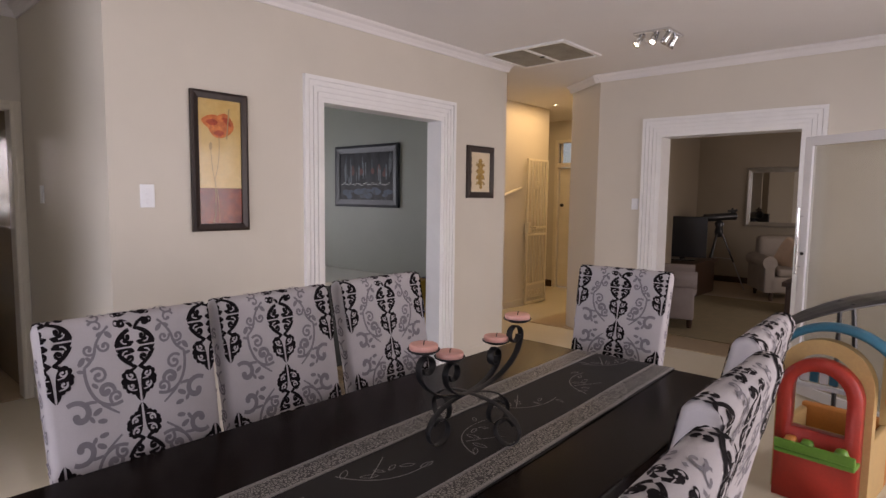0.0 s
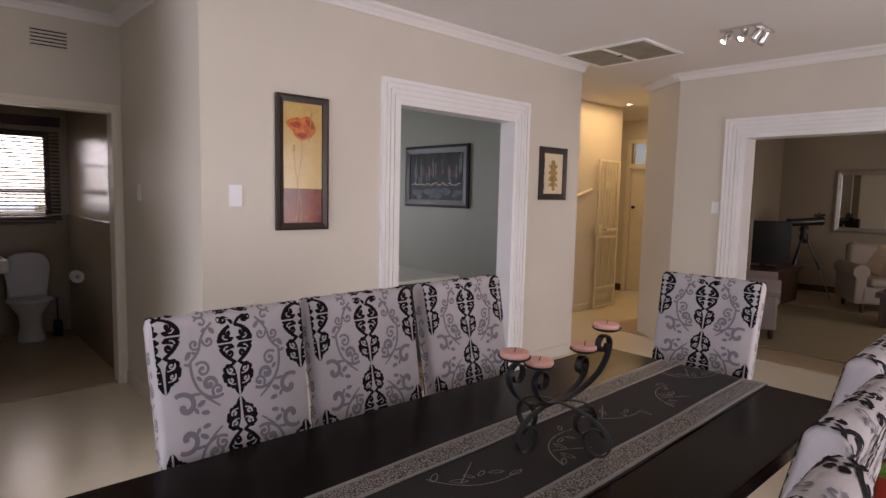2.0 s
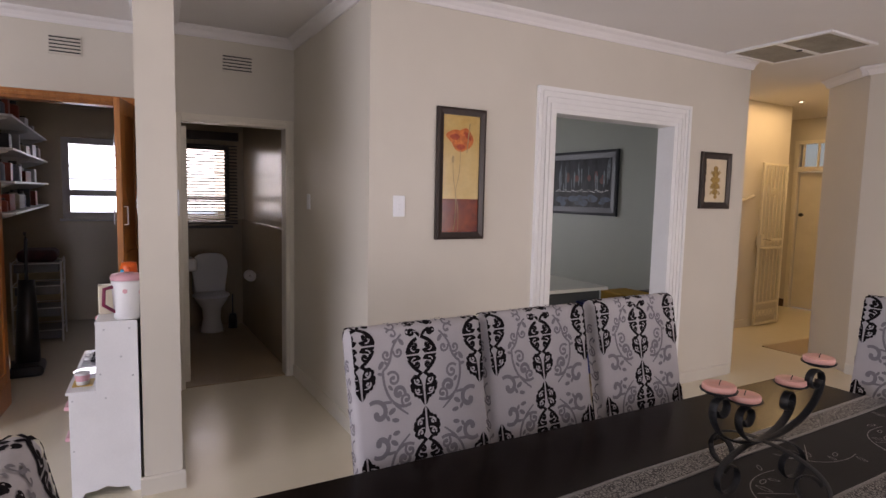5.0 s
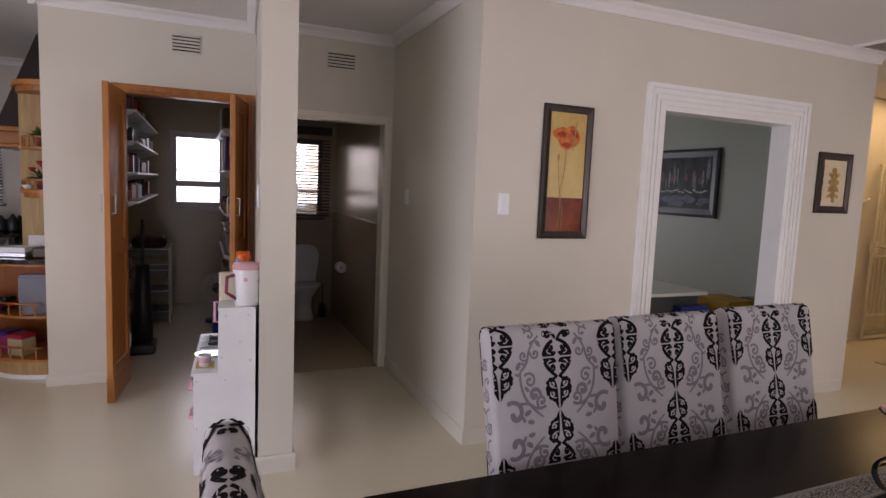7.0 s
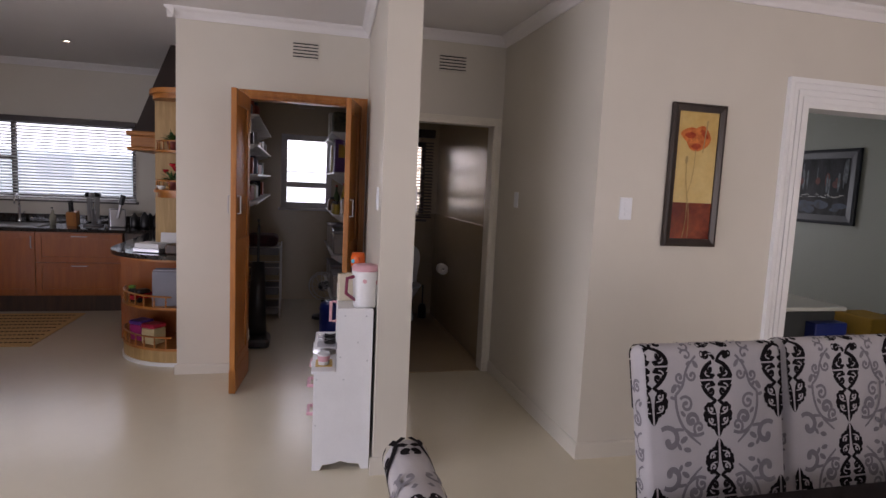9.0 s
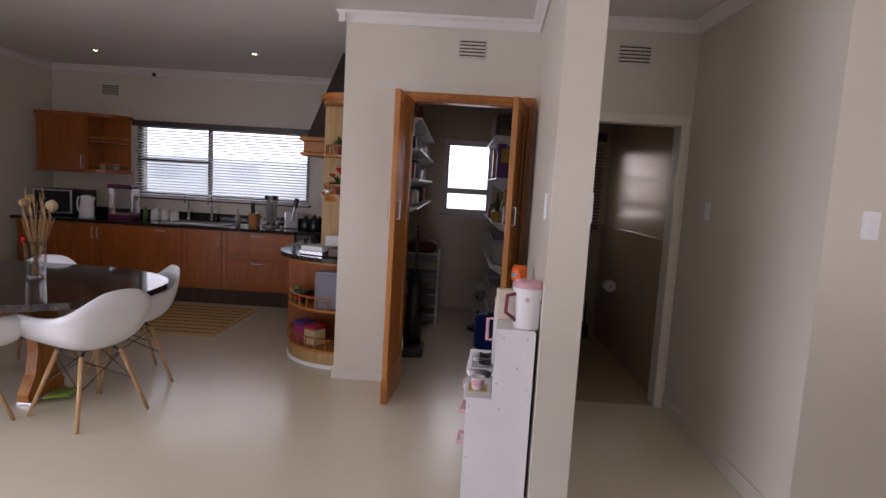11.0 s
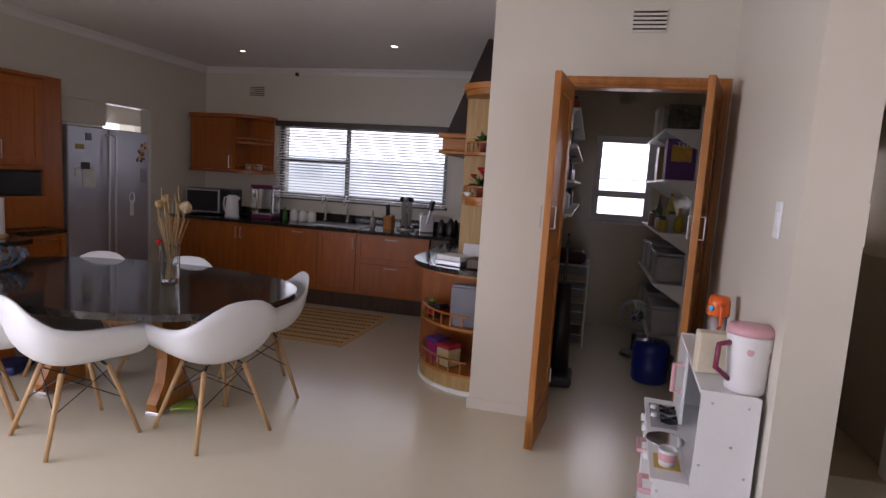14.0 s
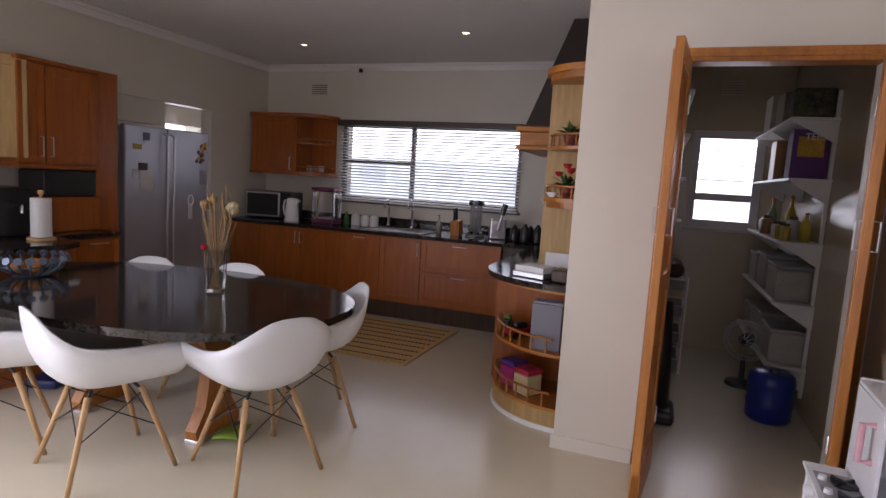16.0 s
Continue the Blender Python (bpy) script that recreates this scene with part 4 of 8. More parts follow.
for u, v, ru, rv in [(0.19, 0.33, 0.03, 0.025), (0.19, 0.29, 0.045, 0.03), (0.19, 0.24, 0.055, 0.03), (0.19, 0.19, 0.058, 0.03), (0.19, 0.14, 0.04, 0.025), (0.20, 0.10, 0.022, 0.02)]:
    art.blob(u, v, ru, rv, 0, 14)
for s in (-1, 1):
    for v in (0.30, 0.24, 0.18, 0.13):
        art.spiral(0.19 + s * 0.055, v, 0.016, 1.2, 90, s, 0.007, 0.005)
part("ornament", art.bm, GOLD, small, "gold ornament")


# light switches
def wall_switch(m, w=0.075, h=0.125, rockers=3):
    t = thing("light_switch", "white plastic light switch plate on the wall", "light switch", "light switches", at=m)
    part("plate", box(0, 0.009, -w / 2, w / 2, -h / 2, h / 2, 0.003), WHITEPLASTIC, t)
    for k in range(rockers):
        z = (k - (rockers - 1) / 2) * 0.03
        part("rocker", box(0.008, 0.0125, -0.011, 0.011, z - 0.011, z + 0.011, 0.002), WHITEPLASTIC, t)
    return t


wall_switch(pose(PX, 1.28, 1.458))
wall_switch(pose(-4.335, YC, 1.457, 0, 0, -90), 0.07, 0.115, 1)
wall_switch(pose(-2.275, YL, 1.425, 0, 0, -90), 0.07, 0.11, 1)
wall_switch(pose(-3.40, -0.0785, 1.452, 0, 0, -93.9), 0.075, 0.125, 2)
ws = wall_switch(pose(-3.21, 0.0838, 1.462, 0, 0, 86.4), 0.075, 0.13, 1)


# slotted wall vents
def wall_vent(m, w=0.21, h=0.12, slots=5):
    t = thing("wall_vent", "painted louvred air vent high on the wall", "air vent", "wall vents", at=m)
    bm = bmesh.new()
    put_box(bm, -0.004, 0.002, -w / 2, w / 2, -h / 2, h / 2)
    part("backing", bm, BLACK, t, "dark slots")
    n = slots
    for k in range(n + 1):
        z = -h / 2 + h * k / n
        part("louvre", box(0.0, 0.008, -w / 2 - 0.004, w / 2 + 0.004, z - h / n * 0.3, z + h / n * 0.3, 0.002), WALL, t)
    return t


wall_vent(pose(WX + 0.004, 0.655, 2.487))
wall_vent(pose(PWX + 0.004, -0.46, 2.507), 0.185)
wall_vent(pose(EX + 0.004, -4.83, 2.44), 0.20, 0.12)
wall_vent(pose(EX + 0.004, -0.40, 2.47), 0.19, 0.12)

# return-air grille in the ceiling
GRILLE = material("dusty_grille_mesh", (0.36, 0.32, 0.25), 0.7, spread=0.15, scale=6, fine=60, bump=0.2)
gr = thing("ceiling_grille", "white framed return-air grille with two dusty mesh panels", "ceiling vent")
gx0, gx1, gy0, gy1, gz = -3.075, -2.28, 4.11, 4.745, CEILZ
bm = bmesh.new()
for a in [(gx0, gx1, gy0, gy0 + 0.035), (gx0, gx1, gy1 - 0.035, gy1), (gx0, gx0 + 0.035, gy0 + 0.035, gy1 - 0.035), (gx1 - 0.035, gx1, gy0 + 0.035, gy1 - 0.035), ((gx0 + gx1) / 2 - 0.018, (gx0 + gx1) / 2 + 0.018, gy0 + 0.035, gy1 - 0.035)]:
    put_box(bm, *a, gz - 0.02, gz - 0.001, 0.004)
part("frame", bm, WHITE, gr, "white painted frame")
for x0, x1 in ((gx0 + 0.035, (gx0 + gx1) / 2 - 0.018), ((gx0 + gx1) / 2 + 0.018, gx1 - 0.035)):
    p = part("mesh_panel", box(x0, x1, gy0 + 0.035, gy1 - 0.035, gz - 0.008, gz - 0.002), GRILLE, gr, "dusty mesh panel")
    for k in range(24):
        y = gy0 + 0.045 + k * 0.0236
        part("slat", box(x0, x1, y, y + 0.008, gz - 0.013, gz - 0.008), GRILLE, p)
part("latch", box((gx0 + gx1) / 2 - 0.02, (gx0 + gx1) / 2 + 0.02, 4.42, 4.44, gz - 0.03, gz - 0.02, 0.003), BLACK, gr)

# ceiling spot bar with four chrome heads
sb = thing("ceiling_spotlight", "square chrome ceiling light with four adjustable spots", "ceiling light", at=pose(-1.66, 4.43, CEILZ, 0, 0, 0))
part("plate", box(-0.14, 0.14, -0.14, 0.14, -0.022, -0.001, 0.006), CHROME, sb)
for k, (x, y, dx, dy) in enumerate([(-0.09, -0.09, -0.35, -0.55), (0.02, -0.10, -0.1, -0.55), (0.10, -0.06, -0.5, -0.1), (0.10, 0.07, -0.5, 0.1)]):
    d = Vector((dx, dy, -0.75)).normalized()
    a = Vector((x, y, -0.04))
    m = Matrix.Translation(a) @ d.to_track_quat("Z", "Y").to_matrix().to_4x4()
    part("stem", tube([(x, y, -0.02), (x, y, -0.05)], 0.006, 8), CHROME, sb)
    h = part("spot_head", lathe([(0, -0.03), (0.018, -0.03), (0.022, -0.02), (0.026, 0.05), (0.028, 0.072), (0.024, 0.072), (0.02, 0.06), (0, 0.058)], n=20, m=m), CHROME, sb, smooth=True)
    part("bulb", lathe([(0, 0.066), (0.014, 0.064), (0.021, 0.062), (0, 0.0595)], n=16, m=m), LAMPGLOW if k < 2 else CHROME, h)
spot_lamp("spotlight_beam", (-1.78, 4.28, 2.60), (-2.4, 3.2, 0.6), 10, (1, 0.86, 0.66), 70)


# recessed downlights
def downlight(x, y):
    t = thing("downlight", "small round recessed ceiling downlight, switched on", "ceiling light", "recessed downlights", at=pose(x, y, CEILZ))
    part("bezel", lathe([(0.028, -0.001), (0.045, -0.001), (0.046, -0.006), (0.040, -0.009), (0.030, -0.006), (0.028, -0.001)], n=24), CHROME, t, smooth=True)
    part("bulb", lathe([(0, -0.006), (0.022, -0.004), (0.027, -0.002), (0, -0.001)], n=18), LAMPGLOW, t)


for x, y in [(-4.03, 6.9), (-6.84, -4.4), (-6.58, -2.62), (-2.75, 10.9), (-3.3, 9.6)]:
    downlight(x, y)

# open glazed door beside the lounge opening
WHITEALU = material("white_powder_coated_aluminium", (0.80, 0.80, 0.82), 0.35, spread=0.02, scale=4, bump=0.01)
FROST = glass("obscured_glass", (0.66, 0.64, 0.58), 0.24)
gd = thing("glazed_door", "open white aluminium door with obscured glass and bar handle", "door", at=pose(-0.752, 5.075, 0, 0, 0, -33.2))
DH = 1.945
for x0, x1 in ((0, 0.065), (0.90, 0.965)):
    part("stile", box(x0, x1, -0.022, 0.022, 0.012, DH, 0.004), WHITEALU, gd)
for z0, z1 in ((0.012, 0.09), (DH - 0.065, DH)):
    part("rail", box(0.065, 0.90, -0.022, 0.022, z0, z1, 0.004), WHITEALU, gd)
part("glass_pane", box(0.065, 0.90, -0.004, 0.004, 0.09, DH - 0.065), FROST, gd, "obscured glass pane").visible_shadow = False
for sg in (-1,):
    h = part("bar_handle", tube([(0.02, sg * 0.06, 0.92), (0.02, sg * 0.06, 1.42)], 0.009, 10), CHROME, gd, "chrome bar handle")
    for z in (0.98, 1.36):
        part("bracket", tube([(0.02, sg * 0.02, z), (0.02, sg * 0.06, z)], 0.006, 8), CHROME, h)
part("lock", lathe([(0, 0), (0.012, 0), (0.012, 0.008), (0, 0.01)], n=14, m=pose(0.035, -0.022, 1.08, 90)), BLACK, gd)

# plastic play house
RED = material("red_toy_plastic", (0.40, 0.028, 0.014), 0.45, spread=0.12, scale=6, bump=0.02)
YELLOWTOY = material("sand_yellow_toy_plastic", (0.50, 0.33, 0.13), 0.5, spread=0.1, scale=5, bump=0.02)
BLUETOY = material("petrol_blue_toy_plastic", (0.02, 0.14, 0.22), 0.4, spread=0.12, scale=6, bump=0.02)
GREENTOY = material("green_toy_plastic", (0.12, 0.28, 0.03), 0.4, spread=0.12, scale=6, bump=0.02)
ORANGETOY = material("orange_toy_plastic", (0.62, 0.24, 0.05), 0.45, spread=0.1, scale=6, bump=0.02)
house = thing("toy_playhouse", "plastic playhouse with red arched window, blue roof and green tray", "toy house", at=pose(-0.30, 3.28, 0, 0, 0, -96))


def arch_ring(bm, w_out, w_in, z0, zs, x0, x1, zi0=None):
    """A wall with a round head and a round-headed window in it, in the plane of y and z."""
    n = 16
    out = [(-w_out, z0)] + [(w_out * math.cos(math.pi - math.pi * k / n), zs + w_out * math.sin(math.pi * k / n)) for k in range(n + 1)] + [(w_out, z0)]
    inn = [(-w_in, zi0)] + [(w_in * math.cos(math.pi - math.pi * k / n), zs + w_in * math.sin(math.pi * k / n)) for k in range(n + 1)] + [(w_in, zi0)]
    rings = [[bm.verts.new((x, *p)) for p in q] for x, q in ((x0, out), (x1, out), (x1, inn), (x0, inn))]
    for a, b in zip(rings, rings[1:] + rings[:1]):
        for k in range(len(out)):
            bm.faces.new([a[k], a[(k + 1) % len(out)], b[(k + 1) % len(out)], b[k]])


bm = bmesh.new()
arch_ring(bm, 0.175, 0.118, 0.0, 0.545, 0.0, 0.075, 0.36)
eds = [e for e in bm.edges if e.calc_length() > 0.01 and len(e.link_faces) == 2 and e.calc_face_angle(0) > 1.0]
bmesh.ops.bevel(bm, geom=eds, offset=0.014, segments=3, affect="EDGES")
part("arched_front", bm, RED, house, "red arched window front", smooth=True)
part("tray", box(0.06, 0.165, -0.15, 0.185, 0.255, 0.278, 0.008), GREENTOY, house, "green tray under the window")
part("tray_rim", box(0.15, 0.168, -0.15, 0.185, 0.279, 0.325, 0.006), GREENTOY, house, "green tray under the window")
for y, mat in ((-0.09, ORANGETOY), (-0.02, GREENTOY), (0.12, GREENTOY)):
    part("toy_fruit", lathe([(0, 0), (0.022, 0.006), (0.032, 0.028), (0.022, 0.052), (0, 0.056)], (0.115, y, 0.28), 14), mat, house, smooth=True)
bm = bmesh.new()
arch_ring(bm, 0.205, 0.135, 0.0, 0.60, -0.07, -0.004, 0.34)
part("front_wall", bm, YELLOWTOY, house, "sand-yellow front wall")
part("side_wall", box(-0.40, -0.075, 0.165, 0.20, 0.0, 0.34, 0.012), YELLOWTOY, house, "sand-yellow side wall")
part("side_wall", box(-0.40, -0.075, -0.20, -0.165, 0.0, 0.34, 0.012), YELLOWTOY, house, "sand-yellow side wall")
part("back_wall", box(-0.45, -0.405, -0.2, 0.2, 0.0, 0.36, 0.015), ORANGETOY, house, "orange back wall")
wing = bmesh.new()
pts = [(0.207, 0.42), (0.26, 0.42), (0.36, 0.56), (0.36, 0.60), (0.31, 0.70), (0.207, 0.765)]
f0 = [wing.verts.new((-0.16, y, z)) for y, z in pts]
f1 = [wing.verts.new((-0.12, y, z)) for y, z in pts]
wing.faces.new(f0)
wing.faces.new(f1[::-1])
for k in range(len(pts)):
    wing.faces.new([f0[k], f0[(k + 1) % len(pts)], f1[(k + 1) % len(pts)], f1[k]])
part("wing", wing, YELLOWTOY, house, "sand-yellow gable corner")
part("round_boss", lathe([(0, 0), (0.035, 0), (0.035, 0.012), (0.02, 0.02), (0, 0.02)], n=16, m=Matrix.Translation((-0.115, 0.262, 0.54)) @ Matrix.Rotation(radians(90), 4, "Y")), ORANGETOY, house, "orange round boss")
roof = bmesh.new()
pts = [(-0.06, 0.30 * math.cos(radians(a)) + 0.03, 0.565 + 0.30 * math.sin(radians(a))) for a in range(4, 160, 8)]
put_tube(roof, pts, (0.06, 0.022), 8, (1, 0, 0))
part("roof_arch", roof, BLUETOY, house, "petrol-blue roof arch", smooth=True)
for k in range(6):
    part("awning_strip", box(-0.10, -0.085, -0.125 + 0.042 * k, -0.087 + 0.042 * k, 0.565, 0.66, 0.006), (WHITEPLASTIC, BLUETOY)[k % 2], house)
part("crossbar", box(-0.12, -0.075, -0.16, 0.16, 0.535, 0.553, 0.004), WHITEPLASTIC, house, "white window bar")

# dark curved band of unknown use, built as a board on added legs
slide = thing("garden_lounger", "dark curved board on thin legs by the open door", "lounger", at=pose(-0.50, 3.46, 0, 0, 0, 41))
pts = [(0.0, 0, 0.835), (0.12, 0, 0.885), (0.25, 0, 0.925), (0.40, 0, 0.96), (0.6, 0, 0.99), (0.85, 0, 1.0)]
part("curved_board", tube(pts, (0.16, 0.018), 10, (0, 1, 0), lambda f: 0.35 + 0.65 * f), BLACK, slide, "dark curved board")
for x in (0.30, 0.78):
    part("leg", tube([(x, -0.05, 0.95), (x + 0.05, -0.12, 0.0)], 0.012, 8), BLACK, slide)
    part("leg", tube([(x, 0.05, 0.95), (x + 0.05, 0.12, 0.0)], 0.012, 8), BLACK, slide)
# ---- toilet ----
CERAMIC = material("white_glazed_ceramic", (0.72, 0.71, 0.69), 0.12, spread=0.02, scale=4, bump=0.0, coat=0.4)
BLINDWOOD = wood("dark_blind_slat", (0.04, 0.022, 0.016), (0.06, 0.035, 0.025), 0.4)


def window_unit(name, y0, y1, z0, z1, x, mat, muntins, transom=None, mullion=None, label="", bars=(), w=0.045):
    """A framed window in a wall that runs along y, facing +x at x."""
    t = thing(name, label, "window")
    t["kind"] = "structure"
    bm = bmesh.new()
    for a in [(y0, y1, z0, z0 + w), (y0, y1, z1 - w, z1), (y0, y0 + w, z0 + w, z1 - w), (y1 - w, y1, z0 + w, z1 - w)]:
        put_box(bm, x - 0.05, x, *a, 0.004)
    part("window_frame", bm, mat, t)
    cols = [y0 + w] + ([mullion - w / 2, mullion + w / 2] if mullion else []) + [y1 - w]
    if mullion:
        part("mullion", box(x - 0.048, x + 0.002, mullion - w / 2, mullion + w / 2, z0 + w, z1 - w, 0.003), mat, t)
    for k, (a, b) in enumerate(zip(cols[::2], cols[1::2])):
        lines = [z0 + w]
        if transom and (k == 0 or not mullion):
            part("transom", box(x - 0.048, x + 0.003, a, b, transom - w / 2, transom + w / 2, 0.003), mat, t)
            lines += [transom - w / 2, transom + w / 2]
        lines.append(z1 - w)
        for c, d in zip(lines[::2], lines[1::2]):
            part("pane", box(x - 0.03, x - 0.025, a, b, c, d), GLASS, t).visible_shadow = False
    for z in bars:
        part("burglar_bar", tube([(x - 0.012, y0 + w, z), (x - 0.012, y1 - w, z)], 0.006, 8), mat, t)
    part("window_sill", box(x - 0.02, x + 0.06, y0 - 0.03, y1 + 0.03, z0 - 0.03, z0 - 0.001, 0.005), mat, t)
    return t


def venetian(name, y0, y1, z0, z1, x, mat, pitch, tilt, label, pelmet=0.06):
    t = thing(name, label, "window blind")
    part("pelmet", box(x - 0.03, x + 0.045, y0, y1, z1 - pelmet, z1, 0.004), BLINDWOOD, t, "dark pelmet")
    part("bottom_rail", box(x - 0.02, x + 0.03, y0 + 0.01, y1 - 0.01, z0, z0 + 0.018, 0.003), BLINDWOOD if mat is BLINDWOOD else mat, t)
    n = int((z1 - pelmet - z0 - 0.03) / pitch)
    first = None
    for k in range(n):
        z = z0 + 0.035 + k * pitch
        if first is None:
            first = part("slat", box(-0.022, 0.022, y0 + 0.01, y1 - 0.01, -0.0012, 0.0012), mat, t)
            o = first
        else:
            o = first.copy()
            scene.collection.objects.link(o)
        o.matrix_basis = pose(x, 0, z, 0, tilt, 0)
    for y in (y0 + 0.15, y1 - 0.15):
        part("cord", tube([(x + 0.024, y, z0 + 0.01), (x + 0.024, y, z1 - pelmet)], 0.0012, 5), mat, t)
    return t


window_unit("window_toilet", 0.445, 0.945, 1.135, 2.01, -6.93, ALU, 0, transom=1.435, label="small toilet window with horizontal bars", bars=(1.58, 1.71, 1.84))
venetian("toilet_blind", 0.43, 1.03, 1.15, 2.16, -6.86, BLINDWOOD, 0.036, 19, "dark wooden venetian blind, slats open", 0.09)
toilet = thing("toilet", "white ceramic close-coupled toilet with cistern", "toilet", at=pose(-6.62, 0.70, 0.006))
part("pedestal", lathe([(0, 0), (0.12, 0), (0.115, 0.03), (0.09, 0.14), (0.10, 0.25), (0.16, 0.34), (0.175, 0.38), (0, 0.38)], n=28), CERAMIC, toilet, smooth=True)
part("seat", lathe([(0, 0.381), (0.18, 0.381), (0.19, 0.392), (0.185, 0.405), (0.17, 0.412), (0, 0.414)], n=28), WHITEPLASTIC, toilet, "white seat ring, down", smooth=True)
part("cistern", box(-0.26, -0.10, -0.165, 0.165, 0.38, 0.74, 0.03, seg=3), CERAMIC, toilet)
part("cistern_lid", box(-0.265, -0.10, -0.17, 0.17, 0.741, 0.775, 0.012), CERAMIC, toilet)
bm = bmesh.new()
rim_ = [(-0.15, 0.42), (0.15, 0.42)] + [(0.185 * math.copysign(abs(math.cos(radians(a))) ** 0.6, math.cos(radians(a))), 0.66 + 0.18 * math.sin(radians(a)) ** 0.75) for a in range(2, 179, 8)]
f0 = [bm.verts.new((-0.095, y, z)) for y, z in rim_]
f1 = [bm.verts.new((-0.072, y * 0.97, 0.63 + (z - 0.63) * 0.97)) for y, z in rim_]
bm.faces.new(f0)
bm.faces.new(f1[::-1])
for k in range(len(rim_)):
    bm.faces.new([f0[k], f0[(k + 1) % len(rim_)], f1[(k + 1) % len(rim_)], f1[k]])
part("raised_lid", bm, WHITEPLASTIC, toilet, "white lid, raised against the cistern")
roll = thing("toilet_roll", "white toilet roll on a wall holder", "toilet roll", at=pose(-6.2, 1.02, 0.65))
part("paper", lathe([(0.02, -0.05), (0.055, -0.05), (0.055, 0.05), (0.02, 0.05), (0.02, -0.05)], n=24, m=pose(0, 0, 0, 0, 90)), material("tissue_paper", (0.75, 0.73, 0.7), 0.9, spread=0.04), roll, smooth=False)
part("holder", tube([(-0.06, 0.065, 0.02), (-0.06, 0, 0), (0.06, 0, 0)], 0.006, 8), CHROME, roll)
basin = thing("wash_basin", "small white wall basin with chrome trap", "basin", at=pose(-6.45, 0.265, 0))
part("bowl", box(-0.16, 0.16, 0, 0.265, 0.70, 0.83, 0.03, seg=3), CERAMIC, basin)
part("trap", tube([(0, 0.1, 0.70), (0, 0.1, 0.52), (0, 0.05, 0.48), (0, 0.0, 0.5)], 0.018, 10), CHROME, basin)
door_leaf = thing("toilet_door", "open cream door leaf folded into the toilet", "door", at=pose(-4.9, 0.264, 0.008))
part("leaf", box(-0.74, 0, 0, 0.04, 0, 2.0, 0.004), CREAMTRIM, door_leaf)
brush = thing("toilet_brush", "dark toilet brush holder on the floor", "toilet brush", at=pose(-6.7, 0.93, 0.006))
part("pot", lathe([(0, 0), (0.05, 0), (0.045, 0.12), (0.03, 0.16), (0, 0.16)], n=16), BLACK, brush, smooth=True)
part("stick", tube([(0, 0, 0.15), (0, 0, 0.38)], 0.008, 8), BLACK, brush)

# ---- study ----
painting = thing("city_painting", "wide dark painting of a rainy city in a grey frame", "painting", at=pose(-5.49, 4.376, 1.345, 0, 0, -90))
bm = bmesh.new()
PW, PH = 1.09, 0.70
frame_rail(bm, 0, PW, 0, PH, 0.085, 0.03)
GREYFRAME = material("dark_grey_picture_frame", (0.022, 0.027, 0.036), 0.4, spread=0.15, scale=8, bump=0.05)
part("frame", bm, GREYFRAME, painting, "dark grey frame")
PAINTDARK = material("dark_painted_canvas", (0.012, 0.014, 0.018), 0.4, spread=0.6, scale=5, fine=30, bump=0.1, second=(0.045, 0.05, 0.06), spec=0.15, stretch=(1, 2.2, 0.7))
part("canvas", box(0.004, 0.014, 0.084, PW - 0.084, 0.084, PH - 0.084), PAINTDARK, painting, "dark streaked canvas")
rnd = random.Random(11)
for mat, lab, items in [(material("painted_grey_light", (0.15, 0.18, 0.21), 0.5, spread=0.6, scale=30), "pale painted streaks", [(rnd.uniform(0.12, PW - 0.12), rnd.uniform(0.30, 0.5), rnd.uniform(0.004, 0.014), rnd.uniform(0.05, 0.15)) for _ in range(26)]),
                        (material("painted_rust", (0.13, 0.025, 0.018), 0.5, spread=0.5, scale=20), "rust-red painted patches", [(rnd.uniform(0.3, PW - 0.15), rnd.uniform(0.30, 0.42), rnd.uniform(0.02, 0.06), rnd.uniform(0.03, 0.07)) for _ in range(6)]),
                        (material("painted_blue_water", (0.035, 0.06, 0.11), 0.5, spread=0.5, scale=12), "blue painted water", [(rnd.uniform(0.15, PW - 0.15), rnd.uniform(0.12, 0.20), rnd.uniform(0.05, 0.09), rnd.uniform(0.012, 0.04)) for _ in range(12)])]:
    art = Print(lambda u, v, h: (0.0146 + h * 6 + (0.0012 if lab[0] == "r" else 0.0024 if lab[0] == "b" else 0), u, v))
    for u, v, ru, rv in items:
        art.blob(u, v, ru, rv, 0, 12)
    part("brushwork", art.bm, mat, painting, lab)["kind"] = "stuff"
art = Print(lambda u, v, h: (0.0190 + h, u, v))
for k in range(22):
    u, v = 0.12 + k * 0.038, 0.26 + 0.012 * math.sin(k * 1.9)
    art.stroke([(u, v), (u + 0.022, v + rnd.uniform(-0.012, 0.012)), (u + 0.045, v)], 0.004)
part("highlights", art.bm, WHITE, painting, "white painted highlights")
DESKTOP = material("pale_desk_top", (0.55, 0.56, 0.50), 0.3, spread=0.04, scale=5)
desk = thing("desk", "dark desk with a pale top in the study", "desk")
part("desk_top", box(-4.75, -3.70, 2.55, 3.58, 0.73, 0.76, 0.005), DESKTOP, desk, "pale laminated top")
part("body", box(-4.7, -3.75, 2.6, 3.53, 0.006, 0.73, 0.004), material("dark_desk_body", (0.035, 0.04, 0.038), 0.5, spread=0.1), desk)
ybx = thing("storage_box", "mustard-yellow fabric box on the study floor", "box", at=pose(-3.86, 3.98, 0.006))
part("body", box(-0.17, 0.17, -0.16, 0.16, 0, 0.66, 0.012), material("mustard_fabric", (0.38, 0.22, 0.02), 0.8, spread=0.1, fine=300, bump=0.2), ybx)
bag = thing("school_bag", "dark rucksack leaning by the study wall", "bag", at=pose(-3.78, 4.23, 0.006))
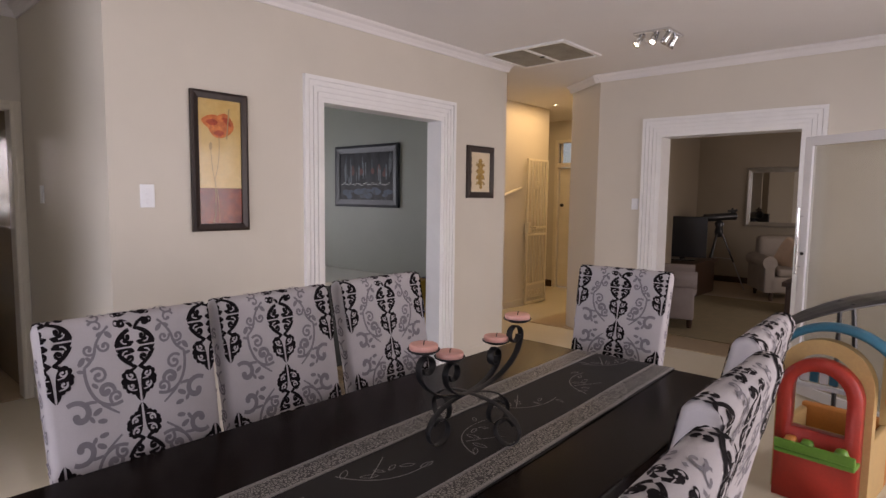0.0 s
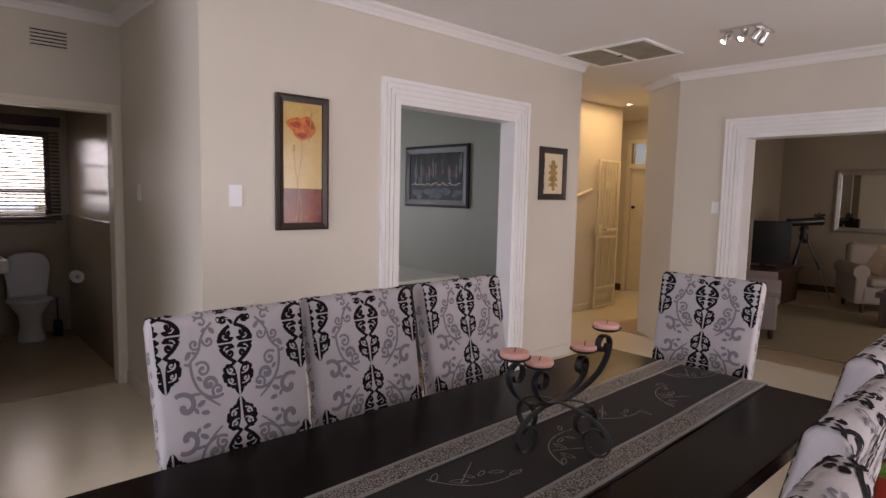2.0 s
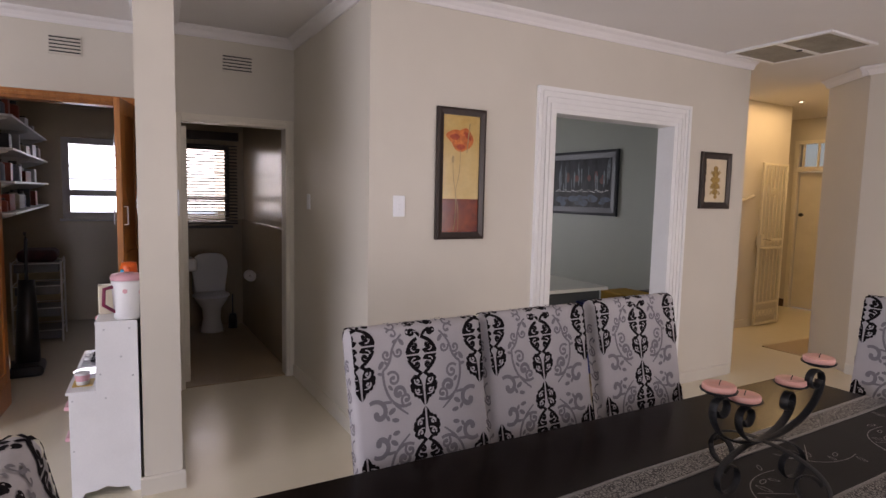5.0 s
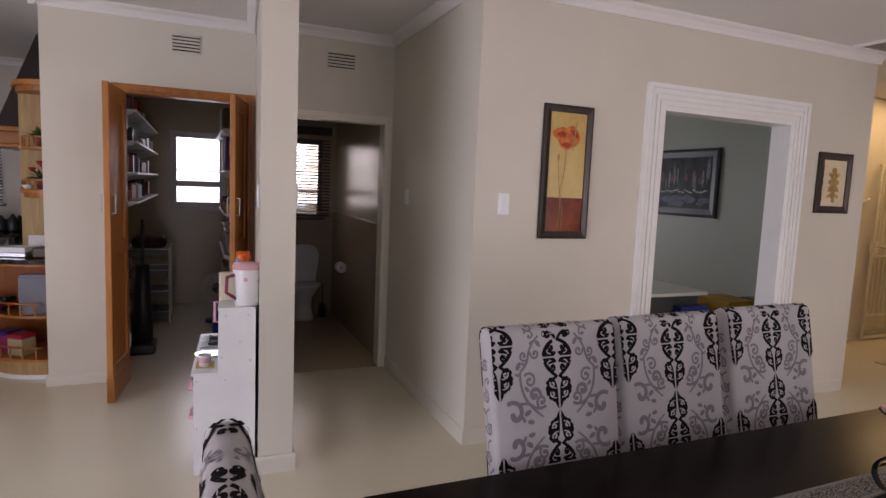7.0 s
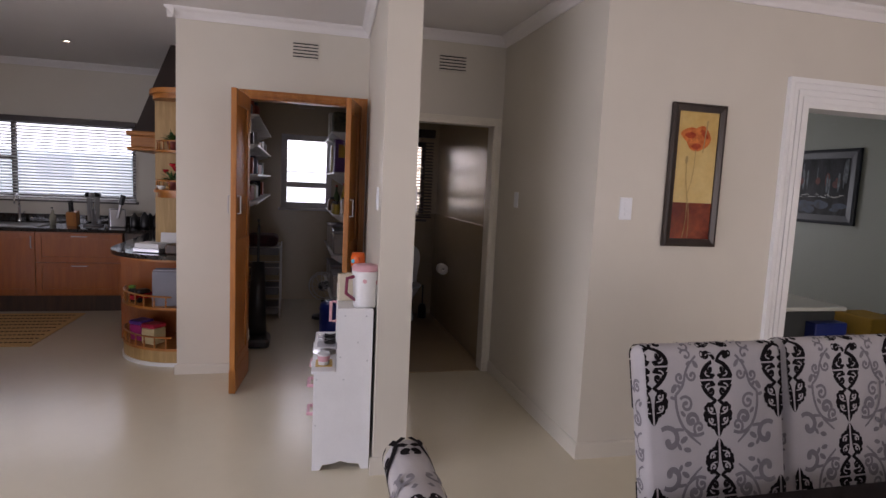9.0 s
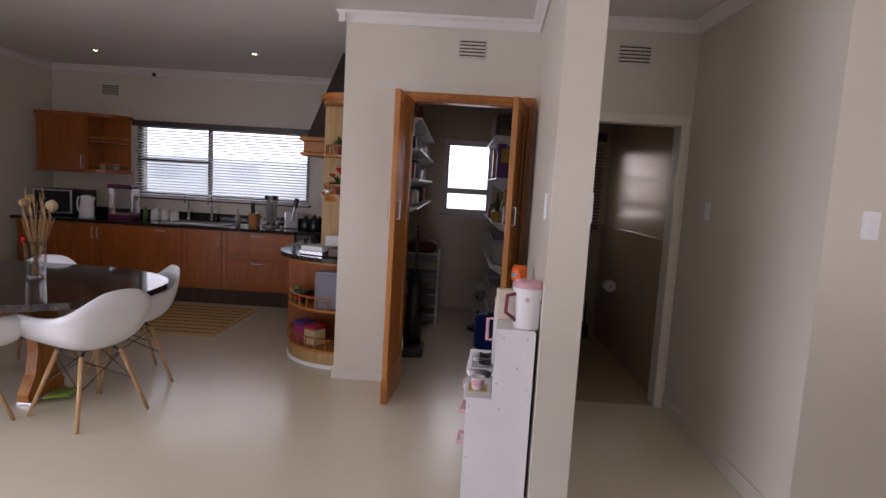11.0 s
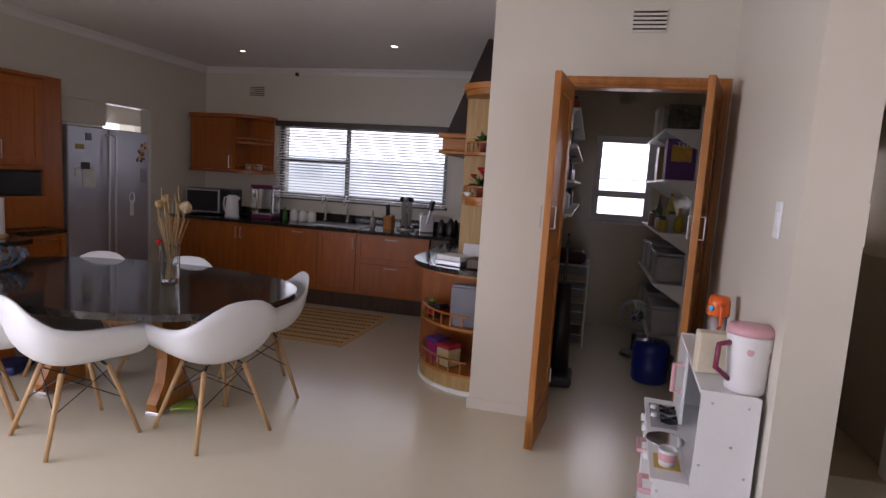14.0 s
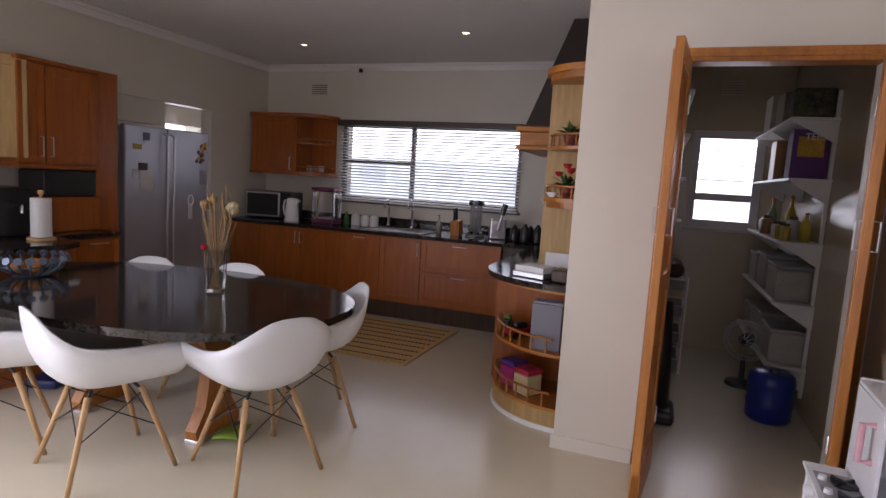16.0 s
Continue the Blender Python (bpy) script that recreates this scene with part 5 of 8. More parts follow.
part("body", box(-0.16, 0.16, -0.1, 0.1, 0, 0.58, 0.06, seg=3), BLACK, bag)
part("lid", box(-0.13, 0.13, -0.08, 0.11, 0.56, 0.66, 0.04, seg=3), BLACK, bag)
blu = thing("blue_crate", "dark blue plastic crate beside the desk", "crate", at=pose(-3.78, 3.4, 0.006))
STRIPEMAT = wood("striped_mat", (0.10, 0.07, 0.04), (0.5, 0.38, 0.22), 0.9, grain=(0.02, 1, 1), scale=60)
part("body", box(-0.03, 0.12, -0.14, 0.16, 0.0, 0.64, 0.01), material("deep_blue_plastic", (0.012, 0.025, 0.16), 0.35, spread=0.1), blu)
mat_ = thing("floor_mat", "striped brown woven mat on the study floor", "mat", at=pose(-3.9, 3.05, 0.007))
part("cloth", box(-0.42, 0.5, -0.45, 0.62, 0, 0.008, 0.002), STRIPEMAT, mat_)

# ---- hall ----
GATEPAINT = material("cream_gate_paint", (0.80, 0.75, 0.62), 0.4, spread=0.05, bump=0.03)
gate = thing("security_gate", "cream steel security gate with scrolls, folded against the wall", "gate", at=pose(-4.235, 6.60, 0.02, 0, 0, 92))
GW, GH = 0.50, 1.98
for x in (0, GW):
    part("stile", box(x - 0.014, x + 0.014, -0.012, 0.012, 0, GH, 0.003), GATEPAINT, gate)
for z in (0.015, 0.27, 0.95, 1.05, GH - 0.015):
    part("rail", box(0.014, GW - 0.014, -0.011, 0.011, z - 0.013, z + 0.013, 0.003), GATEPAINT, gate)
for k in range(1, 6):
    x = GW * k / 6
    part("bar", tube([(x, 0, 0.28), (x, 0, 0.94)], 0.007, 8), GATEPAINT, gate)
    part("bar", tube([(x, 0, 1.06), (x, 0, GH - 0.03)], 0.007, 8), GATEPAINT, gate)
    for z0, sz in ((0.14, 0.05), (1.0, 0.03)):
        part("scroll", tube([(x + sz * math.cos(a / 3) * (1 - a / 40) * 0.8, 0, z0 + sz * math.sin(a / 3) * (1 - a / 40)) for a in range(0, 22)], 0.005, 6), GATEPAINT, gate)
for s in (-1, 1):
    part("scroll", tube([(GW / 2 + s * (0.02 + 0.045 * math.cos(a / 3) * (1 - a / 40)), 0.004, 1.62 + 0.07 * math.sin(a / 3) * (1 - a / 40)) for a in range(0, 24)], 0.006, 6), GATEPAINT, gate)
hl = part("lock_case", box(-0.01, 0.06, -0.03, 0.03, 0.98, 1.12, 0.006), GATEPAINT, gate)
part("lever", tube([(0.03, -0.03, 1.06), (0.03, -0.06, 1.06), (0.13, -0.06, 1.05)], 0.008, 8), CHROME, hl)
hd = thing("hall_door_frame", "cream frame of the hall's end door with a barred fanlight", "door frame")
hd["kind"] = "structure"
for x0, x1 in ((-4.90, -4.84), (-4.05, -3.99)):
    part("jamb", box(x0, x1, 8.37, 8.43, 0, 2.41, 0.004), CREAMTRIM, hd)
for z0, z1 in ((1.97, 2.04), (2.36, 2.41)):
    part("head", box(-4.84, -4.05, 8.37, 8.43, z0, z1, 0.004), CREAMTRIM, hd)
for x in (-4.78, -4.58, -4.38, -4.18):
    part("fanlight_bar", box(x - 0.012, x + 0.012, 8.385, 8.41, 2.04, 2.36), CREAMTRIM, hd)
part("fanlight_pane", box(-4.84, -4.05, 8.414, 8.418, 2.04, 2.36), FROST, hd, "obscured fanlight pane")
hdl = thing("hall_door", "closed cream panelled door at the end of the hall", "door")
part("leaf", box(-4.838, -4.052, 8.44, 8.48, 0.008, 1.968, 0.004), CREAMTRIM, hdl)
for z0, z1 in ((0.22, 0.95), (1.10, 1.82)):
    part("raised_panel", box(-4.70, -4.19, 8.432, 8.441, z0, z1, 0.004), CREAMTRIM, hdl)
part("knob", lathe([(0, 0), (0.012, 0), (0.012, 0.03), (0.028, 0.045), (0.026, 0.062), (0, 0.07)], n=14, m=pose(-4.76, 8.44, 1.36, 90)), BLACK, hdl, "dark door knob")
# added bar and brackets that stand in for a sloping shadow line on the wall
hr = thing("hall_handrail", "slim bar in place of the diagonal shadow line on the hall wall", "handrail")
part("rail", tube([(-4.275, 5.3, 1.28), (-4.275, 6.5, 1.60)], 0.022, 8), WALL, hr)
for y, z in ((5.5, 1.333), (6.3, 1.547)):
    part("bracket", tube([(-4.3, y, z), (-4.275, y, z)], 0.012, 6), WALL, hr)

# ---- lounge ----
CARPET = material("beige_lounge_rug", (0.38, 0.30, 0.17), 0.95, spread=0.2, scale=9, fine=200, bump=0.4, second=(0.26, 0.22, 0.13))
SOFAM = material("mauve_grey_sofa_cloth", (0.40, 0.35, 0.34), 0.9, spread=0.08, scale=5, fine=300, bump=0.25)
SOFAB = material("beige_sofa_cloth", (0.34, 0.29, 0.24), 0.9, spread=0.08, scale=5, fine=300, bump=0.25)
CUSHION = material("peach_cushion_cloth", (0.55, 0.40, 0.28), 0.9, spread=0.08, scale=8, fine=300, bump=0.25)
rug = thing("lounge_rug", "patterned beige wool rug on the lounge floor", "rug", at=pose(-1.6, 7.9, 0.006))
part("woven_field", box(-1.2, 2.2, -1.6, 1.4, 0, 0.012, 0.004), CARPET, rug)


def armchair(name, label, m, cloth_mat, legs=0.12):
    t = thing(name, label, "armchair", at=m)
    part("base", box(-0.42, 0.40, -0.40, 0.40, legs, 0.36, 0.03, seg=3), cloth_mat, t)
    part("seat_cushion", box(-0.28, 0.43, -0.30, 0.30, 0.36, 0.48, 0.045, seg=3), cloth_mat, t)
    part("back", box(-0.46, -0.22, -0.38, 0.38, 0.34, 0.92, 0.07, seg=3), cloth_mat, t)
    for s in (-1, 1):
        bm = bmesh.new()
        put_box(bm, -0.42, 0.40, s * 0.40 - 0.07, s * 0.40 + 0.07, legs, 0.55, 0.02)
        put_tube(bm, [(-0.42, s * 0.41, 0.56), (0.42, s * 0.41, 0.56)], 0.10, 14)
        part("arm", bm, cloth_mat, t, "rolled arm")
        for x in (-0.36, 0.36):
            part("leg", lathe([(0, 0), (0.022, 0), (0.03, 0.05), (0.03, legs), (0, legs)], (x, s * 0.36, 0), 12), DARKBROWN, t)
    return t


armchair("lounge_armchair", "mauve-grey rolled-arm armchair on dark feet", pose(-2.56, 6.95, 0.006, 0, 0, 20), SOFAM)
armchair("lounge_armchair", "beige rolled-arm armchair with loose cushions", pose(-1.75, 10.0, 0.006, 0, 0, -60), SOFAB)
for x, y, z, r in ((-1.80, 10.12, 0.66, 30), (-1.62, 9.98, 0.62, -20)):
    cu = thing("cushion", "peach cushion leaning in the beige armchair", "cushion", "armchair cushions", at=pose(x, y, z, 68, r, -30))
    part("pad", box(-0.21, 0.21, -0.21, 0.21, -0.055, 0.055, 0.05, seg=3), CUSHION, cu)
ct = thing("coffee_table", "dark square coffee table in the lounge", "coffee table", at=pose(-1.15, 8.75, 0.018))
part("tabletop", box(-0.38, 0.5, -0.35, 0.35, 0.36, 0.42, 0.006), DARKBROWN, ct)
for x in (-0.3, 0.42):
    part("panel_leg", box(x - 0.04, x + 0.04, -0.3, 0.3, 0, 0.36, 0.006), DARKBROWN, ct)
tvu = thing("tv_cabinet", "dark low television cabinet", "cabinet", at=pose(-3.0, 9.3, 0.006))
part("body", box(-0.5, 0.22, -0.55, 0.55, 0, 0.48, 0.02), DARKBROWN, tvu)
part("cabinet_top", box(-0.52, 0.26, -0.58, 0.58, 0.48, 0.53, 0.01), DARKBROWN, tvu)
tv = thing("television", "black flat television, switched off", "television", at=pose(-3.08, 9.22, 0.536, 0, 0, -72))
part("foot", box(-0.12, 0.12, -0.18, 0.18, 0, 0.02, 0.005), BLACK, tv)
part("screen", box(-0.03, 0.03, -0.34, 0.34, 0.05, 0.68, 0.008), BLACK, tv)
part("neck", box(-0.02, 0.02, -0.04, 0.04, 0.02, 0.06), BLACK, tv)
ts = thing("telescope", "black reflector telescope on a silver tripod", "telescope", at=pose(-2.85, 10.2, 0.006))
tubem = pose(0, 0, 1.19, 0, 86, 48)
part("optical_tube", lathe([(0, -0.27), (0.06, -0.27), (0.066, -0.25), (0.062, -0.23), (0.062, 0.22), (0.07, 0.24), (0.07, 0.27), (0.06, 0.27), (0.058, 0.22), (0, 0.22)], n=22, m=tubem), BLACK, ts, smooth=True)
part("finder", tube([(0.10, 0.10, 1.29), (0.20, 0.22, 1.30)], 0.022, 10), BLACK, ts)
part("eyepiece", tube([(0.14, 0.15, 1.25), (0.15, 0.16, 1.34)], 0.018, 10), BLACK, ts)
part("mount", lathe([(0, 0.86), (0.05, 0.86), (0.07, 0.95), (0.05, 1.02), (0.08, 1.08), (0.03, 1.14), (0, 1.14)], n=14), BLACK, ts, smooth=True)
for a in (20, 140, 260):
    c, s = math.cos(radians(a)), math.sin(radians(a))
    lg = part("leg", tube([(0.05 * c, 0.05 * s, 0.92), (0.24 * c, 0.24 * s, 0.45)], 0.014, 8), BLACK, ts)
    part("lower_leg", tube([(0.24 * c, 0.24 * s, 0.45), (0.42 * c, 0.42 * s, 0.0)], 0.009, 8), STEEL, lg, "silver lower leg")
    part("strut", tube([(0.0, 0.0, 0.52), (0.22 * c, 0.22 * s, 0.50)], 0.005, 6), STEEL, lg)
MIRROR = material("mirror_silver", (0.85, 0.86, 0.86), 0.02, metal=1.0, spread=0.0, bump=0.0)
SILVERF = material("champagne_silver_frame", (0.42, 0.38, 0.31), 0.35, metal=0.6, spread=0.1, bump=0.05)
mr = thing("wall_mirror", "large rectangular mirror in a champagne silver frame", "mirror", at=pose(-2.72, LB - 0.004, 1.02, 0, 0, -90))
bm = bmesh.new()
frame_rail(bm, 0, 1.5, 0, 1.02, 0.085, 0.04)
part("frame", bm, SILVERF, mr, "champagne silver frame")
part("glass", box(0.004, 0.016, 0.084, 1.416, 0.084, 0.936), MIRROR, mr, "mirror glass")
# ---- kitchen: windows, outside ----
BLINDWHITE = material("white_blind_slat", (0.78, 0.78, 0.78), 0.45, spread=0.03)
window_unit("window_kitchen", -4.5, -2.34, 1.17, 2.06, EX - 0.03, ALU, 0, transom=1.63, mullion=-3.60, label="wide dark-framed kitchen window")
venetian("kitchen_blind", -4.52, -2.32, 1.16, 2.09, EX + 0.035, BLINDWHITE, 0.034, 18, "white venetian blind, slats open, dark pelmet", 0.065)
WINWHITE = material("white_window_frame", (0.62, 0.60, 0.62), 0.4, spread=0.03)
window_unit("window_pantry", -0.69, -0.07, 1.17, 2.08, EX - 0.02, WINWHITE, 0, transom=1.46, label="white pantry window with burglar bars", bars=(1.62, 1.76, 1.90), w=0.07)
for nm, y0, y1 in (("backdrop_outer", -8.0, 4.5),):
    structure(nm, box(-10.6, -10.5, y0, y1, -1.0, 5.0), DAYBACK, "bright hazy daylight outside the windows")
structure("backdrop_scullery", box(-9.0, -5.0, -8.05, -8.0, 0.0, 4.0), DAYBACK, "bright daylight outside the scullery window")
# the house's wall and windows emit light themselves, in place of sun on them
GLOWPANE = emitter("glowing_neighbour_window", (0.62, 0.74, 0.80), 0.75)
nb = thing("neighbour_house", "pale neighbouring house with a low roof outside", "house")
part("wall", box(-10.45, -10.3, -7.0, 3.5, -1.0, 1.75), emitter("glowing_neighbour_wall", (0.80, 0.95, 1.0), 0.9), nb, "pale wall glowing in place of sunlight")
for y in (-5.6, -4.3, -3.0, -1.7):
    part("window", box(-10.3, -10.28, y, y + 0.5, 1.35, 1.70), GLOWPANE, nb)

# ---- kitchen cabinets ----
COUNTZ = 0.9


def bar_handle(parent, a, b, out):
    """A slim bow handle from a to b that stands off by out."""
    a, b, out = Vector(a), Vector(b), Vector(out)
    return part("handle", tube([a, a + out, b + out, b], 0.0045, 6), STEEL, parent, "slim steel handle")


def panel_door(bm, y0, y1, z0, z1, t=0.02, stile=0.055):
    """A framed door in the plane x = 0, facing +x, with a sunk panel."""
    put_box(bm, 0, t, y0, y0 + stile, z0, z1, 0.002)
    put_box(bm, 0, t, y1 - stile, y1, z0, z1, 0.002)
    put_box(bm, 0, t, y0 + stile, y1 - stile, z0, z0 + stile, 0.002)
    put_box(bm, 0, t, y0 + stile, y1 - stile, z1 - stile, z1, 0.002)
    put_box(bm, 0, t * 0.5, y0 + stile - 0.002, y1 - stile + 0.002, z0 + stile - 0.002, z1 - stile + 0.002)


def base_unit(width, fronts, label, m, depth=0.66):
    """A base cabinet with its back at x = -depth, from y = 0 to width; fronts: rows of (z0, z1, doors, handle)."""
    t = thing("base_cabinet", label, "cabinet", "kitchen base cabinets", at=m)
    part("body", box(-depth, -0.002, 0.002, width - 0.002, 0.18, 0.862), KITCHENWOOD, t)
    part("plinth", box(-depth, -0.05, 0.0, width, 0.0, 0.18), DARKBROWN, t, "dark plinth")
    for z0, z1, doors, how in fronts:
        w = width / doors
        for k in range(doors):
            bm = bmesh.new()
            panel_door(bm, k * w + 0.003, (k + 1) * w - 0.003, z0, z1)
            d = part("drawer_front" if how == "drawer" else "door", bm, KITCHENWOOD, t)
            if how == "drawer":
                bar_handle(d, (0.02, k * w + w / 2 - 0.07, z1 - 0.03), (0.02, k * w + w / 2 + 0.07, z1 - 0.03), (0.025, 0, 0))
            elif how == "top":
                bar_handle(d, (0.02, k * w + w / 2 - 0.06, z1 - 0.03), (0.02, k * w + w / 2 + 0.06, z1 - 0.03), (0.025, 0, 0))
            elif how == "door":
                y = (k + 1) * w - 0.03 if (doors == 1 or k == 0) else k * w + 0.03
                bar_handle(d, (0.02, y, z1 - 0.16), (0.02, y, z1 - 0.04), (0.025, 0, 0))
    return t


FX = -7.14
base_unit(0.40, [(0.20, 0.85, 1, "blank")], "cherry-wood corner base cabinet under the microwave", pose(FX, -5.50, 0))
base_unit(1.02, [(0.20, 0.85, 2, "door")], "cherry-wood base cabinet with two framed doors", pose(FX, -5.10, 0))
base_unit(0.48, [(0.20, 0.85, 1, "top")], "cherry-wood front of a built-in dishwasher", pose(FX, -4.08, 0))
base_unit(0.46, [(0.20, 0.85, 1, "door")], "cherry-wood base cabinet under the sink", pose(FX, -3.60, 0))
base_unit(0.83, [(0.20, 0.535, 1, "drawer"), (0.545, 0.85, 1, "drawer")], "cherry-wood drawer unit with two deep drawers", pose(FX, -3.14, 0))
slab("wall_cabinet_filler", -7.80, -7.16, -2.30, -1.40, 0.0, 0.86, DARKBROWN)
# oven leg beside the pantry wall
oven = thing("oven_cabinet", "base cabinet with a black built-in oven", "oven", at=pose(-7.14, -1.385, 0, 0, 0, -90))
part("body", box(0, 0.56, 0.0, 1.49, 0.10, 0.862), KITCHENWOOD, oven)
part("oven_door", box(0.56, 0.585, 0.30, 0.90, 0.20, 0.84, 0.006), BLACK, oven, "black glass oven door")
part("handle", tube([(0.60, 0.36, 0.74), (0.62, 0.36, 0.74), (0.62, 0.84, 0.74), (0.60, 0.84, 0.74)], 0.008, 8), STEEL, oven)
# worktop: window leg, and the oven leg with its rounded end
RC = (-5.65, -1.378)
wt = thing("worktop", "dark polished granite worktop with a rounded end", "worktop")
part("slab", box(-7.818, -7.085, -5.555, -2.0, 0.865, COUNTZ, 0.004), GRANITE, wt)
bm = bmesh.new()
out = [(-7.818, -1.378), (-7.818, -2.0), (-5.72, -2.0)] + [(RC[0] + 0.60 * math.cos(radians(a)), RC[1] + 0.622 * math.sin(radians(a))) for a in range(-84, 1, 7)]
put_prism(bm, out, 0.865, COUNTZ + 0.0005)
part("rounded_slab", bm, GRANITE, wt)
part("upstand", box(-7.818, -7.80, -5.55, -1.39, COUNTZ + 0.002, COUNTZ + 0.10, 0.003), GRANITE, wt)

# rounded open end shelves
er = thing("end_shelf", "rounded open oak end unit with spindle galleries", "shelf unit")


def quarter(r, z0, z1, n=14, inner=0.0, c=RC, a0=-90, a1=0):
    bm = bmesh.new()
    pts = [(c[0] + r * math.cos(radians(a0 + (a1 - a0) * k / n)), c[1] + r * math.sin(radians(a0 + (a1 - a0) * k / n))) for k in range(n + 1)]
    if inner:
        pts += [(c[0] + inner * math.cos(radians(a1 - (a1 - a0) * k / n)), c[1] + inner * math.sin(radians(a1 - (a1 - a0) * k / n))) for k in range(n + 1)]
    else:
        pts.append(c)
    put_prism(bm, pts, z0, z1)
    return bm


part("base", quarter(0.545, 0.0, 0.03), WHITE, er, "white painted plinth")
part("curved_plinth", quarter(0.535, 0.03, 0.125), PALEOAK, er)
part("curved_front", quarter(0.54, 0.125, 0.145), OAKH, er)
part("shelf_board", quarter(0.54, 0.455, 0.475), OAKH, er)
part("top_board", quarter(0.54, 0.84, 0.862), OAKH, er)
part("back_panel", box(RC[0] - 0.02, RC[0], RC[1] - 0.54, RC[1], 0.0, 0.862), PALEOAK, er)
part("side_panel", box(RC[0], RC[0] + 0.53, RC[1] - 0.016, RC[1] - 0.001, 0.145, 0.84), PALEOAK, er)


def gallery(parent, c, r, z, h, n=9):
    ring = [(c[0] + r * math.cos(radians(a)), c[1] + r * math.sin(radians(a)), z + h) for a in range(-88, 0, 8)]
    part("gallery_rail", tube(ring, (0.010, 0.007), 8), OAKH, parent)
    first = None
    for k in range(n):
        a = radians(-86 + 84 * k / (n - 1))
        if first is None:
            first = part("spindle", lathe([(0, 0), (0.007, 0), (0.008, h * 0.2), (0.004, h * 0.35), (0.008, h * 0.5), (0.004, h * 0.7), (0.006, h * 0.9), (0, h)], n=8), OAKH, parent)
            o = first
        else:
            o = first.copy()
            scene.collection.objects.link(o)
        o.location = (c[0] + r * math.cos(a), c[1] + r * math.sin(a), z)


gallery(er, RC, 0.525, 0.145, 0.085)
gallery(er, RC, 0.525, 0.475, 0.085)
eu = thing("upper_end_shelf", "tall oak end panel with rounded plant shelves and galleries", "shelf unit")
UC = (-5.65, -1.378)
part("end_panel", box(-5.67, -5.65, -1.67, -1.378, COUNTZ + 0.001, 2.16), PALEOAK, eu, "pale oak end panel")
part("wall_panel", box(-5.65, -5.33, -1.392, -1.378, 1.33, 2.16), PALEOAK, eu)
for z0, z1, r in ((1.33, 1.37, 0.27), (1.37, 1.395, 0.30), (1.70, 1.72, 0.29), (2.13, 2.17, 0.30), (2.17, 2.21, 0.325)):
    part("rounded_shelf", quarter(r, z0, z1, c=UC), OAKH, eu)
gallery(eu, UC, 0.275, 1.395, 0.075, 7)
gallery(eu, UC, 0.27, 1.72, 0.075, 7)


# hood over the hob
HOODDARK = material("dark_brown_hood_paint", (0.035, 0.022, 0.018), 0.5, spread=0.15, scale=6, bump=0.05)
hood = thing("cooker_hood", "dark tapering cooker hood with an oak moulding", "cooker hood")
bm = bmesh.new()
lo = [(-6.86, -1.40), (-6.86, -1.92), (-6.0, -1.92), (-6.0, -1.40)]
hi = [(-6.60, -1.40), (-6.60, -1.66), (-6.25, -1.66), (-6.25, -1.40)]
a = [bm.verts.new((x, y, 1.88)) for x, y in lo]
b = [bm.verts.new((x, y, 2.71)) for x, y in hi]
bm.faces.new(a)
bm.faces.new(b)
for k in range(4):
    bm.faces.new([a[k], a[(k + 1) % 4], b[(k + 1) % 4], b[k]])
part("canopy", bm, HOODDARK, hood)
for z0, z1, g in ((1.72, 1.75, 0.045), (1.75, 1.85, 0.02), (1.85, 1.89, 0.05)):
    part("moulding", box(-6.86 - g, -6.0 + g, -1.92 - g, -1.39, z0, z1, 0.008), OAKH, hood, "oak moulding")

# wall cabinet beside the window
wc = thing("wall_cabinet", "cherry-wood wall cabinet with a door and open plate shelves", "cabinet", at=pose(-7.47, -5.51, 1.42))
def rounded_end(x0, y0, a, b, z0, z1, start=0.0):
    """A board from y = start that ends in a quarter ellipse round (x0, y0)."""
    bm = bmesh.new()
    pts = [(x0, start), (x0 + a, start)] if start < y0 else [(x0, y0)]
    pts += [(x0 + a * math.cos(radians(t)), y0 + b * math.sin(radians(t))) for t in range(0, 91, 9)]
    put_prism(bm, pts, z0, z1)
    return bm


part("body_back", box(-0.345, -0.33, 0.0, 0.94, 0.03, 0.66), KITCHENWOOD, wc)
part("side", box(-0.33, 0, 0.60, 0.62, 0.03, 0.66), KITCHENWOOD, wc)
part("side", box(-0.33, 0, 0.0, 0.02, 0.03, 0.66), KITCHENWOOD, wc)
part("bottom_moulding", rounded_end(-0.345, 0.62, 0.375, 0.345, 0.0, 0.03), KITCHENWOOD, wc)
part("top_moulding", rounded_end(-0.345, 0.62, 0.385, 0.355, 0.66, 0.70), KITCHENWOOD, wc)
for z in (0.36, 0.0305):
    part("open_shelf", rounded_end(-0.33, 0.621, 0.32, 0.31, z, z + 0.017, 0.621), KITCHENWOOD, wc)
for z in (0.42, 0.10):
    part("gallery_rail", tube([(-0.33 + 0.31 * math.cos(radians(t)), 0.621 + 0.30 * math.sin(radians(t)), z) for t in range(0, 91, 9)], 0.007, 8), OAK, wc)
    for t in (8, 28, 48, 68, 86):
        x, y = -0.33 + 0.31 * math.cos(radians(t)), 0.621 + 0.30 * math.sin(radians(t))
        part("gallery_post", tube([(x, y, z - 0.05), (x, y, z)], 0.005, 6), OAK, wc)
bm = bmesh.new()
panel_door(bm, 0.02, 0.60, 0.035, 0.655, 0.02, 0.07)
dr = part("door", bm, KITCHENWOOD, wc)
bar_handle(dr, (0.02, 0.56, 0.06), (0.02, 0.56, 0.20), (0.025, 0, 0))


